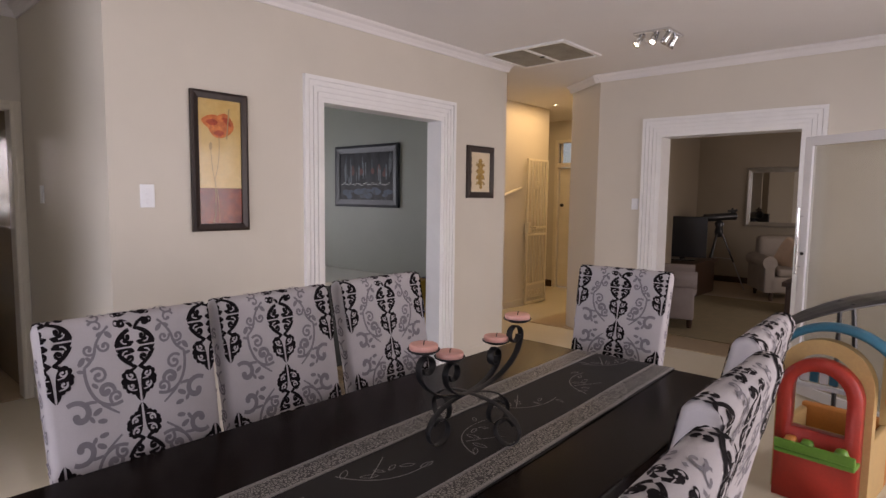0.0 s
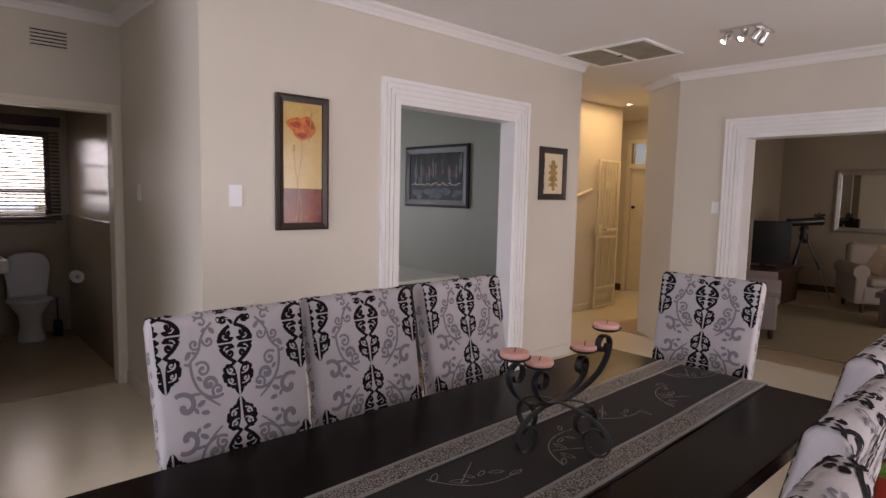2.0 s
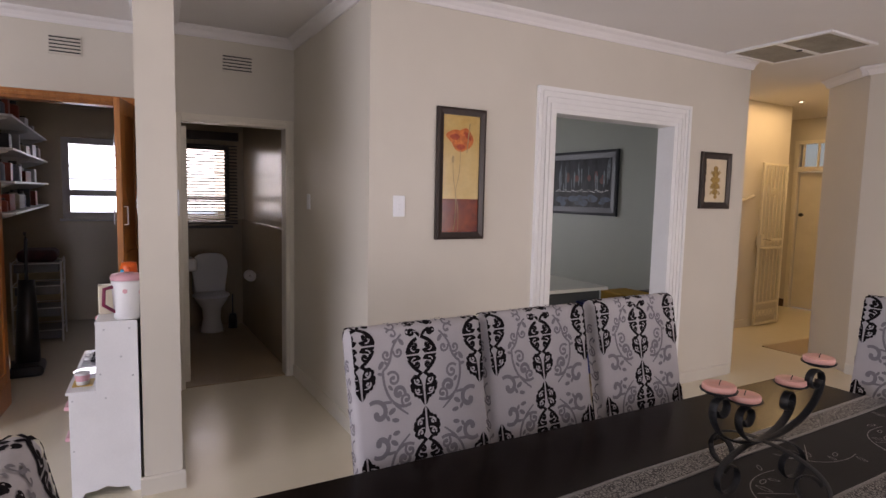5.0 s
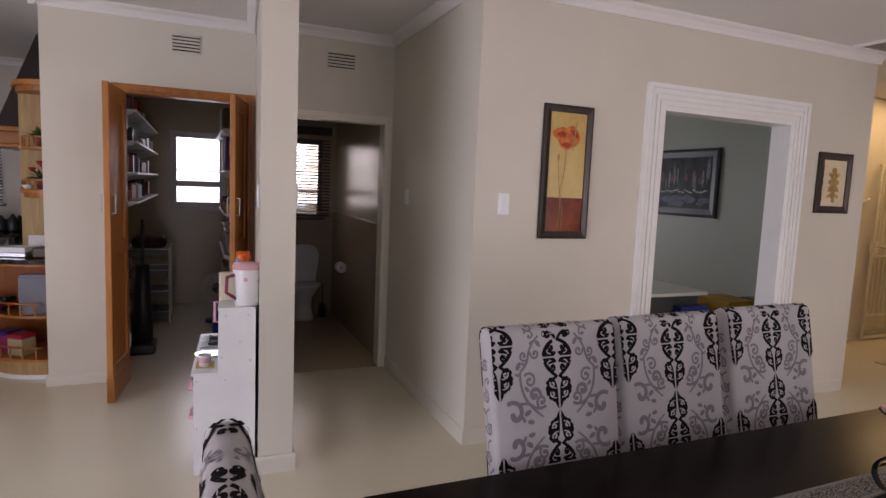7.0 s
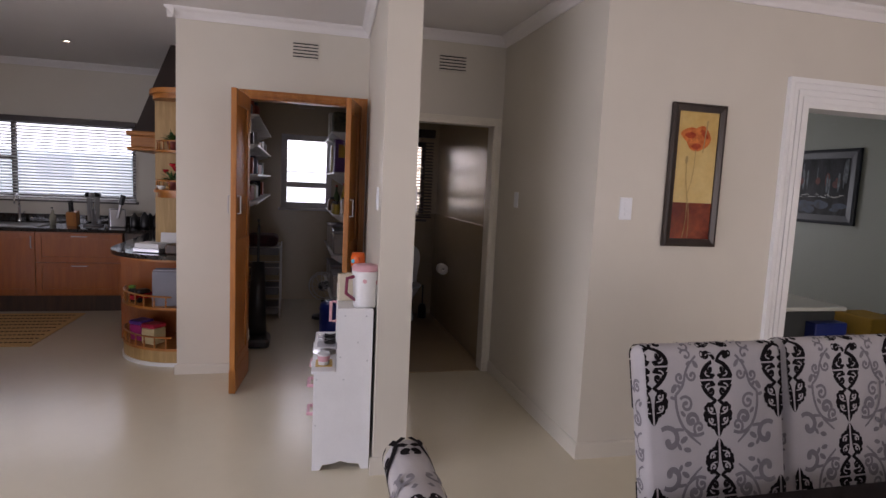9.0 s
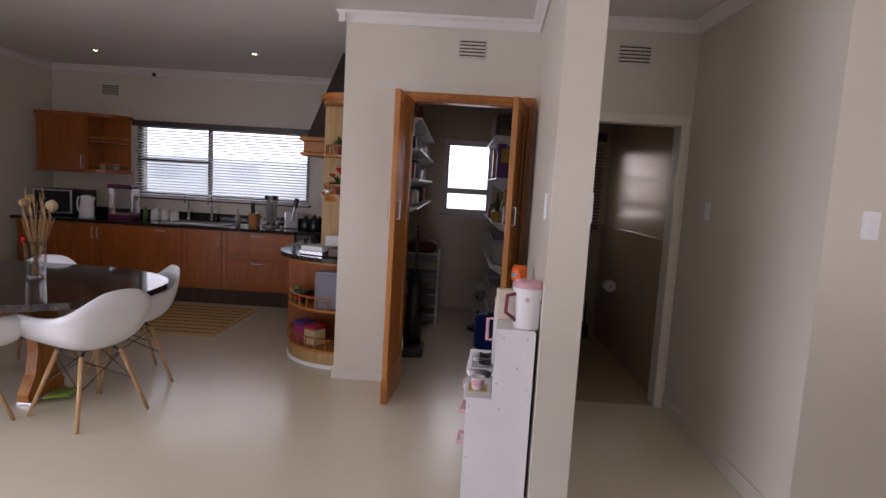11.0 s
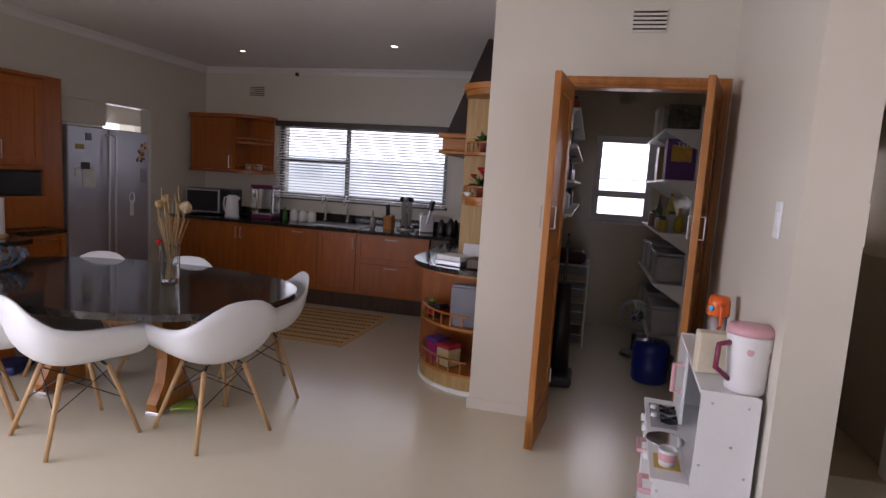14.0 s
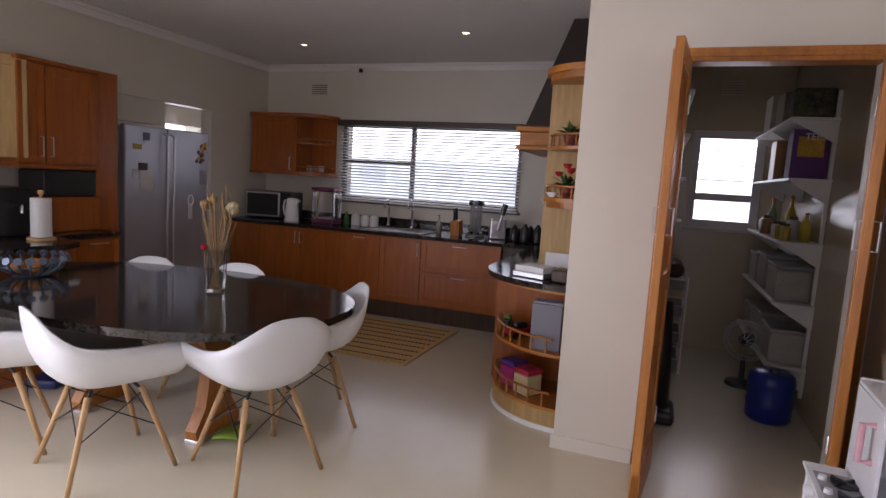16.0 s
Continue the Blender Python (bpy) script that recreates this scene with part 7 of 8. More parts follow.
part("under_frame", box(-0.3, 0.3, -0.8, 0.8, 0.695, 0.7215), DARKBROWN, bt)
gs = thing("green_cloth", "lime-green cloth lying under the table", "cloth", at=pose(-4.19, -2.98, 0.0, 0, 0, 20))
part("cloth", cloth(-0.12, 0.11, -0.08, 0.06, 0.012, 12, 10, 0.03), material("lime_cloth", (0.30, 0.48, 0.05), 0.8, spread=0.1), gs, smooth=True)
bs_ = thing("blue_cloth", "blue toy lying under the table", "toy", at=pose(-4.30, -4.52, 0.0, 0, 0, 20))
part("cloth", box(-0.14, 0.12, -0.1, 0.1, 0.0, 0.06, 0.02), material("bright_blue", (0.012, 0.03, 0.14), 0.5, spread=0.1), bs_)


def shell_chair():
    """A moulded armchair: one shell that rises from seat to arms and back, on splayed dowel legs with wire bracing."""
    t = thing("shell_chair", "white moulded plastic armchair on splayed beech legs", "chair", "chairs round the breakfast table")
    # the rim, from the middle of the back round to the front edge: x, y, z
    rim = [(-0.318, 0.0, 0.812), (-0.308, 0.105, 0.800), (-0.272, 0.20, 0.742), (-0.205, 0.268, 0.684), (-0.105, 0.302, 0.660), (0.02, 0.318, 0.655), (0.145, 0.324, 0.655), (0.225, 0.318, 0.628), (0.262, 0.282, 0.540), (0.262, 0.205, 0.468), (0.266, 0.10, 0.440), (0.268, 0.0, 0.434)]
    key = [Vector(p) for p in rim]
    half = []
    for k in range(len(key) - 1):
        p0 = key[k - 1] if k else Vector((key[1].x, -key[1].y, key[1].z))
        p3 = key[k + 2] if k + 2 < len(key) else Vector((key[-2].x, -key[-2].y, key[-2].z))
        for u in (0.0, 0.5):
            half.append(0.5 * (2 * key[k] + (key[k + 1] - p0) * u + (2 * p0 - 5 * key[k] + 4 * key[k + 1] - p3) * u * u + (3 * key[k] - p0 - 3 * key[k + 1] + p3) * u ** 3))
    half.append(key[-1])
    loop = half + [Vector((p.x, -p.y, p.z)) for p in half[-2:0:-1]]
    bm = bmesh.new()
    nr = 11
    centre = bm.verts.new((0.0, 0, 0.412))
    rows = []
    for p in loop:
        high = (p.z - 0.43) / 0.4
        row = []
        for k in range(1, nr):
            f = k / (nr - 1)
            r = 1 - (1 - f) ** (1.25 + 0.85 * high)
            lip = 1 + 0.035 * f ** 9 * min(1.0, abs(p.y) / 0.25) * high
            row.append(bm.verts.new((p.x * r * lip, p.y * r * lip, 0.412 + (p.z - 0.412) * f ** (1.6 + 0.5 * high))))
        rows.append(row)
    for i in range(len(rows)):
        a, b = rows[i], rows[(i + 1) % len(rows)]
        bm.faces.new([centre, a[0], b[0]])
        for k in range(nr - 2):
            bm.faces.new([a[k], a[k + 1], b[k + 1], b[k]])
    bmesh.ops.recalc_face_normals(bm, faces=list(bm.faces))
    bmesh.ops.solidify(bm, geom=list(bm.faces), thickness=0.011)
    bmesh.ops.recalc_face_normals(bm, faces=list(bm.faces))
    part("shell", bm, WHITEPLASTIC, t, smooth=True)
    tops, feet = [], []
    for sx in (-1, 1):
        for sy in (-1, 1):
            a, b = Vector((sx * 0.115, sy * 0.12, 0.40)), Vector((sx * 0.235, sy * 0.225, 0.0))
            tops.append(a)
            feet.append(b)
            part("leg", tube([a, a.lerp(b, 0.5), b], 0.0155, 10, None, lambda f: 1.0 - 0.3 * f), BEECH, t, smooth=True)
            part("bracket", tube([(sx * 0.09, sy * 0.09, 0.418), (sx * 0.118, sy * 0.122, 0.385)], 0.008, 6), BLACK, t)
    for i, j in ((0, 1), (2, 3), (0, 2), (1, 3)):
        p, q = tops[i], feet[i]
        r2, s2 = tops[j], feet[j]
        part("brace", tube([p.lerp(q, 0.05), r2.lerp(s2, 0.48)], 0.0032, 6), BLACK, t)
        part("brace", tube([p.lerp(q, 0.48), r2.lerp(s2, 0.05)], 0.0032, 6), BLACK, t)
    return t


sc = shell_chair()
sc.matrix_basis = pose(-3.70, -3.325, 0, 0, 0, 159)
for x, y, a in [(-4.02, -2.695, 245), (-4.64, -2.80, 311), (-4.52, -4.16, 12), (-4.68, -3.56, 6), (-3.60, -3.98, 140)]:
    copy_thing(sc, pose(x, y, 0, 0, 0, a))

# vase and fruit bowl
vs = thing("vase", "clear glass vase with dried stems", "vase", at=pose(-4.34, -3.25, 0.761))
part("glass", lathe([(0, 0), (0.05, 0), (0.055, 0.02), (0.062, 0.22), (0.066, 0.245), (0.062, 0.245), (0.056, 0.22), (0.048, 0.02), (0, 0.014)], n=12), glass("vase_glass", (0.95, 0.97, 0.96)), vs)
STRAW = material("dried_straw", (0.38, 0.24, 0.11), 0.8, spread=0.3, scale=30)
SEED = material("dried_seed_head", (0.55, 0.45, 0.28), 0.85, spread=0.2, scale=60, bump=0.4)
rnd = random.Random(8)
fl = thing("dried_flowers", "bunch of dried straw stems and seed heads", "dried flowers", at=pose(-4.34, -3.25, 0.777))
for k in range(30):
    a, sp2 = rnd.uniform(0, 6.28), rnd.uniform(0.02, 0.12)
    b = Vector((0.025 * math.cos(a + 3), 0.025 * math.sin(a + 3), 0))
    e = Vector((sp2 * math.cos(a), sp2 * math.sin(a), rnd.uniform(0.36, 0.50)))
    st = part("stem", tube([b, b.lerp(e, 0.5) * 1.0, e], rnd.uniform(0.0018, 0.0035), 5), STRAW, fl)
    if k % 3 == 0:
        part("ear", tube([e, e + Vector((0.01, 0.0, 0.04)), e + Vector((0.025, 0.01, 0.09))], 0.008, 6, None, lambda f: 1 - 0.7 * f), STRAW, st)
ball = bmesh.new()
bmesh.ops.create_icosphere(ball, subdivisions=2, radius=0.038)
for v in ball.verts:
    v.co *= 1 + 0.12 * noise.noise(v.co * 120)
    v.co += Vector((-0.03, 0.09, 0.46))
part("seed_head", ball, SEED, fl, "round pale seed head")
for x, y, z in ((0.0, -0.03, 0.50), (0.03, -0.05, 0.47)):
    ball = bmesh.new()
    bmesh.ops.create_icosphere(ball, subdivisions=2, radius=0.03)
    for v in ball.verts:
        v.co *= 1 + 0.2 * noise.noise(v.co * 120)
        v.co += Vector((x, y, z))
    part("seed_head", ball, STRAW, fl, "brown seed head")
part("red_flower", lathe([(0, 0.21), (0.016, 0.22), (0.02, 0.24), (0, 0.25)], (0.02, -0.065, 0), 10), REDTOY, fl, "red paper flower")
part("red_flower", tube([(0.02, -0.05, 0.0), (0.02, -0.065, 0.22)], 0.003, 5), STRAW, fl)
bo = thing("fruit_bowl", "blue-grey openwork metal fruit bowl", "bowl", at=pose(-4.08, -4.37, 0.761))
BOWLM = material("blue_grey_enamel", (0.10, 0.13, 0.18), 0.35, metal=0.4, spread=0.1)
part("base", lathe([(0, 0), (0.09, 0), (0.10, 0.012), (0.06, 0.016), (0, 0.012)], n=24), BOWLM, bo)
for k in range(20):
    a = 2 * math.pi * k / 20
    c, s = math.cos(a), math.sin(a)
    part("rib", tube([(0.09 * c, 0.09 * s, 0.01), (0.15 * c, 0.15 * s, 0.045), (0.19 * c, 0.19 * s, 0.10)], 0.007, 6), BOWLM, bo)
    part("petal", lathe([(0, -0.003), (0.022, -0.003), (0.025, 0), (0.022, 0.003), (0, 0.003)], n=8, m=Matrix.Translation((0.19 * c, 0.19 * s, 0.105)) @ Vector((c, s, 0.4)).to_track_quat("Z", "Y").to_matrix().to_4x4()), BOWLM, bo)
part("rim", tube([(0.165 * math.cos(a / 5), 0.165 * math.sin(a / 5), 0.065) for a in range(0, 33)], 0.005, 6), BOWLM, bo)
for x, y in ((0.0, 0.03), (0.06, -0.03), (-0.05, -0.04)):
    og = thing("orange", "ripe orange in the fruit bowl", "orange", "fruit in the bowl", at=pose(-4.08 + x, -4.37 + y, 0.775))
    part("fruit", lathe([(0, 0), (0.02, 0.004), (0.036, 0.022), (0.038, 0.04), (0.03, 0.062), (0.01, 0.074), (0, 0.073)], n=18), material("orange_peel", (0.65, 0.22, 0.02), 0.45, spread=0.1, fine=300, bump=0.3), og, smooth=True)
sr = pot("alarm_sensor", "small dark sensor under the cornice", "sensor", EX + 0.02, -4.28, 2.63, [(0, 0), (0.02, 0), (0.025, 0.02), (0.018, 0.04), (0, 0.042)], BLACK)
# ---- pantry ----


def pantry_leaf(m, w, flip, label):
    """A framed and panelled oak leaf from the hinge at y = 0 along +x."""
    t = thing("pantry_door", label, "door", "pantry double doors", at=m)
    th = 0.038
    H = 2.11
    bm = bmesh.new()
    st = 0.085
    for a in [(0, st, 0, H), (w - st, w, 0, H), (st, w - st, 0, 0.24), (st, w - st, 0.98, 1.08), (st, w - st, H - 0.10, H)]:
        put_box(bm, a[0], a[1], -th / 2, th / 2, a[2], a[3], 0.004)
    part("leaf", bm, OAK, t)
    for z0, z1 in ((0.24, 0.98), (1.08, H - 0.10)):
        part("panel", box(st - 0.004, w - st + 0.004, -0.008, 0.008, z0 - 0.004, z1 + 0.004), OAK, t)
    part("kick_strip", box(0.0, w, -th / 2 - 0.004, th / 2 + 0.004, 0.0, 0.17, 0.003), OAK, t)
    for s in (-1, 1):
        part("handle", tube([(w - 0.04, s * th / 2, 1.27), (w - 0.04, s * (th / 2 + 0.022), 1.27), (w - 0.04, s * (th / 2 + 0.022), 1.39), (w - 0.04, s * th / 2, 1.39)], 0.0045, 8), STEEL, t, "bow handle")
    for z in (0.25, 1.85):
        part("hinge", lathe([(0, 0), (0.007, 0), (0.007, 0.09), (0, 0.09)], (0.0, flip * 0.02, z), 10), CHROME, t)
    return t


pantry_leaf(pose(-4.915, -0.872, 0.012, 0, 0, -6.0), 0.50, 1, "open oak pantry door leaf with a steel handle")
pantry_leaf(pose(-4.915, -0.045, 0.012, 0, 0, -14.5), 0.46, -1, "open oak pantry door leaf standing by the stub wall")
SHELFW = material("white_shelf_board", (0.70, 0.69, 0.67), 0.4, spread=0.04)


def pantry_shelf(m, ln, depth, label):
    t = thing("pantry_shelf", label, "shelf", "pantry shelves", at=m)
    part("board", box(0, ln, 0, depth, -0.018, 0, 0.003), SHELFW, t)
    for x in (0.02, ln * 0.5, ln - 0.05):
        bm = bmesh.new()
        a = [bm.verts.new((x, y, z)) for y, z in ((0, -0.019), (depth * 0.92, -0.019), (depth * 0.92, -0.03), (0.02, -0.16), (0, -0.16))]
        b = [bm.verts.new((x + 0.012, y, z)) for y, z in ((0, -0.019), (depth * 0.92, -0.019), (depth * 0.92, -0.03), (0.02, -0.16), (0, -0.16))]
        bm.faces.new(a)
        bm.faces.new(b[::-1])
        for k in range(5):
            bm.faces.new([a[k], a[(k + 1) % 5], b[(k + 1) % 5], b[k]])
        part("bracket", bm, SHELFW, t)
    return t


RZ = (2.02, 1.62, 1.19, 0.77, 0.33)
for z in RZ:
    pantry_shelf(pose(-6.2, 0.108, z, 0, 0, 180), 1.58, 0.255 if z < 2 else 0.285, "white bracketed shelf on the pantry wall")
ur = thing("shelf_upright", "white steel shelf upright on the pantry wall", "shelf upright")
part("rail", box(-6.26, -6.23, 0.085, 0.108, 0.12, 2.2, 0.003), SHELFW, ur)
LZ = (2.04, 1.80, 1.56, 1.33)
for z in LZ:
    pantry_shelf(pose(-7.8, -1.255, z), 2.55, 0.44, "white bracketed shelf on the pantry's far wall")


def carton(x, y, z, w, d, h, colour, label, band=None, turn=0):
    t = thing("carton", label, "box", "pantry cartons", at=pose(x, y, z + 0.001, 0, 0, turn))
    part("box", box(-w / 2, w / 2, -d / 2, d / 2, 0, h, 0.004), material("printed_card", colour, 0.45, spread=0.12), t)
    if band:
        part("print_band", box(w / 2, w / 2 + 0.0015, -d * 0.35, d * 0.35, h * 0.45, h * 0.85), material("printed_band", band, 0.45, spread=0.2, scale=30), t)
    return t


def jar(x, y, z, r, h, colour, label, lid=(0.05, 0.05, 0.05), clear=False):
    t = thing("jar", label, "jar", "pantry jars", at=pose(x, y, z + 0.001))
    part("body", lathe([(0, 0), (r, 0), (r * 1.03, h * 0.05), (r * 1.03, h * 0.75), (r * 0.6, h * 0.86), (0, h * 0.86)], n=16), glass("jar_glass", colour) if clear else material("jar_label", colour, 0.35, spread=0.15), t, smooth=True)
    part("lid", lathe([(0, h * 0.84), (r * 0.65, h * 0.84), (r * 0.66, h), (0, h)], n=16), material("jar_lid", lid, 0.4), t)
    return t


def bottle(x, y, z, r, h, colour, label):
    t = thing("bottle", label, "bottle", "pantry bottles", at=pose(x, y, z + 0.001))
    part("body", lathe([(0, 0), (r, 0), (r, h * 0.55), (r * 0.35, h * 0.75), (r * 0.33, h * 0.93), (0, h * 0.93)], n=16), material("bottle_plastic", colour, 0.3, spread=0.15), t, smooth=True)
    part("cap", lathe([(0, h * 0.92), (r * 0.4, h * 0.92), (r * 0.4, h), (0, h)], n=12), material("bottle_cap", (0.6, 0.1, 0.05), 0.4), t)


y0 = -0.02
ct_ = carton(-6.36, y0 - 0.005, RZ[1], 0.10, 0.23, 0.33, (0.14, 0.05, 0.20), "purple breakfast cereal box with orange print", (0.62, 0.36, 0.05), 8)
cu = bpy.data.curves.new("lettering", "FONT")
cu.body, cu.size, cu.extrude, cu.align_x = "TEES", 0.062, 0.0008, "CENTER"
lt_ob = new("lettering", cu)
lt_ob.parent = ct_
lt_ob.matrix_basis = pose(0.0525, 0.02, 0.262, 90, 0, 90)
cu.materials.append(WHITEPLASTIC)
lt_ob["label"] = "white letters on the box"
carton(-6.62, y0, RZ[1], 0.18, 0.12, 0.27, (0.03, 0.12, 0.16), "teal packet on the pantry shelf", (0.5, 0.4, 0.1), 10)
carton(-6.95, y0 - 0.05, RZ[1], 0.2, 0.14, 0.30, (0.4, 0.2, 0.06), "orange packet on the pantry shelf")
bk = thing("leafy_basket", "dark leafy patterned storage basket", "basket", at=pose(-6.40, y0, RZ[0] + 0.001))
part("body", box(-0.12, 0.14, -0.14, 0.11, 0, 0.20, 0.02), material("leaf_print", (0.04, 0.05, 0.025), 0.7, spread=0.6, scale=18, second=(0.18, 0.16, 0.10)), bk)
carton(-6.85, y0, RZ[0], 0.3, 0.25, 0.24, (0.32, 0.26, 0.18), "brown cardboard box on the top shelf")
carton(-7.4, y0, RZ[0], 0.3, 0.25, 0.30, (0.6, 0.56, 0.46), "pale cardboard box on the top shelf")
rnd = random.Random(31)
for k in range(9):
    x = -6.36 - 0.145 * k
    h = rnd.uniform(0.14, 0.26)
    c = rnd.choice([(0.55, 0.40, 0.04), (0.5, 0.5, 0.45), (0.45, 0.10, 0.03), (0.10, 0.16, 0.05), (0.35, 0.2, 0.1), (0.6, 0.58, 0.55)])
    if k % 3 == 0:
        bottle(x, y0 + rnd.uniform(-0.08, 0.08), RZ[2], 0.036, h + 0.06, c, "sauce bottle on the pantry shelf")
    else:
        jar(x, y0 + rnd.uniform(-0.1, 0.06), RZ[2], 0.042, h * 0.8, c, "food jar on the pantry shelf", rnd.choice([(0.05, 0.05, 0.05), (0.5, 0.05, 0.04), (0.6, 0.5, 0.1)]))
for k in range(4):
    jar(-6.30 - 0.12 * k, y0 - 0.085, RZ[2], 0.032, 0.12, rnd.choice([(0.5, 0.36, 0.05), (0.45, 0.42, 0.4)]), "small spice jar on the pantry shelf")
for z, xs in ((RZ[3], (-6.5, -6.95, -7.4)), (RZ[4], (-6.45, -6.9, -7.35))):
    for k, x in enumerate(xs):
        tb = thing("plastic_tub", "translucent plastic storage tub with lid", "storage tub", "pantry tubs", at=pose(x, y0 + 0.02, z + 0.001))
        part("tub", box(-0.18, 0.18, -0.125, 0.10, 0, 0.22 + 0.03 * (k % 2), 0.02), material("milky_plastic", (0.36, 0.33, 0.30), 0.3, spread=0.1), tb)
        part("lid", box(-0.185, 0.185, -0.13, 0.105, 0.22 + 0.03 * (k % 2), 0.245 + 0.03 * (k % 2), 0.008), material("tub_lid", (0.3, 0.3, 0.32), 0.35), tb)
for z in LZ:
    for k in range(9):
        x = -7.55 + 0.27 * k
        c = rnd.choice([(0.5, 0.5, 0.5), (0.05, 0.05, 0.06), (0.35, 0.08, 0.05), (0.5, 0.42, 0.3), (0.2, 0.22, 0.3), (0.6, 0.6, 0.6)])
        if k % 2:
            carton(x, -0.98, z, 0.14, 0.2, rnd.uniform(0.08, 0.17), c, "packet on the pantry shelf", None, rnd.uniform(-15, 15))
        else:
            jar(x, -0.95 + rnd.uniform(-0.08, 0.06), z, rnd.uniform(0.035, 0.05), rnd.uniform(0.1, 0.17), c, "jar on the pantry shelf")
dm = thing("blue_drum", "deep blue plastic drum on the pantry floor", "drum", at=pose(-6.05, -0.12, 0))
part("body", lathe([(0, 0), (0.125, 0), (0.14, 0.02), (0.14, 0.10), (0.145, 0.12), (0.14, 0.14), (0.14, 0.24), (0.145, 0.26), (0.135, 0.31), (0.10, 0.335), (0, 0.335)], n=26), material("drum_blue", (0.01, 0.025, 0.22), 0.35, spread=0.1), dm, smooth=True)
part("cap", lathe([(0, 0.335), (0.03, 0.335), (0.03, 0.36), (0, 0.36)], (0.05, 0, 0), 14), BLACK, dm)
fn = thing("desk_fan", "grey table fan standing on the pantry floor", "fan", at=pose(-6.75, -0.20, 0, 0, 0, -20))
part("base", lathe([(0, 0), (0.12, 0), (0.11, 0.03), (0.02, 0.05), (0.018, 0.22), (0, 0.22)], n=20), BLACK, fn)
for k in range(3):
    part("guard_ring", tube([(0.05 * (k - 1), 0.16 * math.cos(a / 4) * (1 - 0.12 * (k != 1)), 0.36 + 0.16 * math.sin(a / 4) * (1 - 0.12 * (k != 1))) for a in range(0, 26)], 0.005, 6), STEEL, fn)
for k in range(12):
    a = 2 * math.pi * k / 12
    part("guard_wire", tube([(0.06, 0.02 * math.cos(a), 0.36 + 0.02 * math.sin(a)), (0.05, 0.14 * math.cos(a), 0.36 + 0.14 * math.sin(a)), (0, 0.16 * math.cos(a), 0.36 + 0.16 * math.sin(a))], 0.0025, 5), STEEL, fn)
part("motor", lathe([(0, -0.1), (0.05, -0.08), (0.055, 0.02), (0, 0.05)], n=16, m=pose(-0.02, 0, 0.36, 0, 90)), BLACK, fn)
rk = thing("wire_rack", "white wire rack with baskets of produce", "rack", at=pose(-7.0, -0.86, 0))
for x in (-0.22, 0.22):
    for y in (-0.2, 0.2):
        part("post", tube([(x, y, 0), (x, y, 0.80)], 0.009, 8), SHELFW, rk)
for z in (0.12, 0.34, 0.56, 0.78):
    for y in (-0.2, 0.2):
        part("rail", tube([(-0.22, y, z), (0.22, y, z)], 0.005, 6), SHELFW, rk)
    for x in (-0.22, 0.22):
        part("rail", tube([(x, -0.2, z), (x, 0.2, z)], 0.005, 6), SHELFW, rk)
    part("basket", box(-0.2, 0.2, -0.18, 0.18, z - 0.09, z - 0.01, 0.01), material("grey_basket", (0.2, 0.2, 0.21), 0.5, spread=0.15), rk)
vc = thing("vacuum_cleaner", "black upright vacuum cleaner behind the pantry door", "vacuum cleaner", at=pose(-5.75, -0.84, 0))
part("head", box(-0.10, 0.20, -0.15, 0.12, 0, 0.09, 0.03), BLACK, vc)
part("body", tube([(0.0, 0, 0.08), (-0.08, 0, 0.45), (-0.12, 0, 0.75)], 0.09, 14, None, lambda f: 1 - 0.35 * f), BLACK, vc, smooth=True)
part("handle", tube([(-0.12, 0, 0.74), (-0.18, 0, 1.08), (-0.13, 0, 1.14)], 0.014, 8), BLACK, vc)
bn = thing("bag_pile", "dark shopping bags on the wire rack", "bags", at=pose(-7.0, -0.86, 0.785))
part("bag", box(-0.2, 0.18, -0.16, 0.17, 0, 0.12, 0.05, seg=3), material("dark_red_bag", (0.08, 0.02, 0.025), 0.7, spread=0.4, scale=12), bn)

# ---- play kitchen against the stub wall ----
TOYWHITE = material("white_toy_board", (0.74, 0.74, 0.75), 0.3, spread=0.03)
PINK = material("pink_toy_plastic", (0.66, 0.36, 0.40), 0.35, spread=0.06)
GREYTOY = material("grey_toy_print", (0.30, 0.30, 0.32), 0.35, spread=0.06)
pk = thing("play_kitchen", "white wooden play kitchen with hob, sink and pink handles", "toy kitchen", at=pose(-3.222, -0.103, 0, 0, 0, -3.6))
# local: x from 0 (its side near the room) back to -0.80, y from 0 (wall) forward to -0.30
outl = [(-0.305, 0.0), (-0.265, 0.0), (-0.25, 0.03), (-0.20, 0.035), (-0.155, 0.05), (-0.11, 0.035), (-0.06, 0.03), (-0.045, 0.0), (-0.005, 0.0), (-0.005, 0.875), (-0.02, 0.88), (-0.185, 0.88), (-0.19, 0.53), (-0.305, 0.53)]
for x in (0.0, -0.81):
    bm = bmesh.new()
    a = [bm.verts.new((x, y, z)) for y, z in outl]
    b = [bm.verts.new((x - 0.014, y, z)) for y, z in outl]
    bm.faces.new(a)
    bm.faces.new(b[::-1])
    for k in range(len(outl)):
        bm.faces.new([a[k], a[(k + 1) % len(outl)], b[(k + 1) % len(outl)], b[k]])
    part("side_panel", bm, TOYWHITE, pk)
part("worktop", box(-0.82, 0.004, -0.318, -0.19, 0.53, 0.545, 0.003), TOYWHITE, pk)
part("base_front", box(-0.81, -0.014, -0.300, -0.288, 0.05, 0.53), TOYWHITE, pk)
part("back_board", box(-0.81, -0.014, -0.02, -0.006, 0.05, 0.87), TOYWHITE, pk)
part("top_shelf", box(-0.81, -0.014, -0.19, -0.02, 0.862, 0.876, 0.003), TOYWHITE, pk)
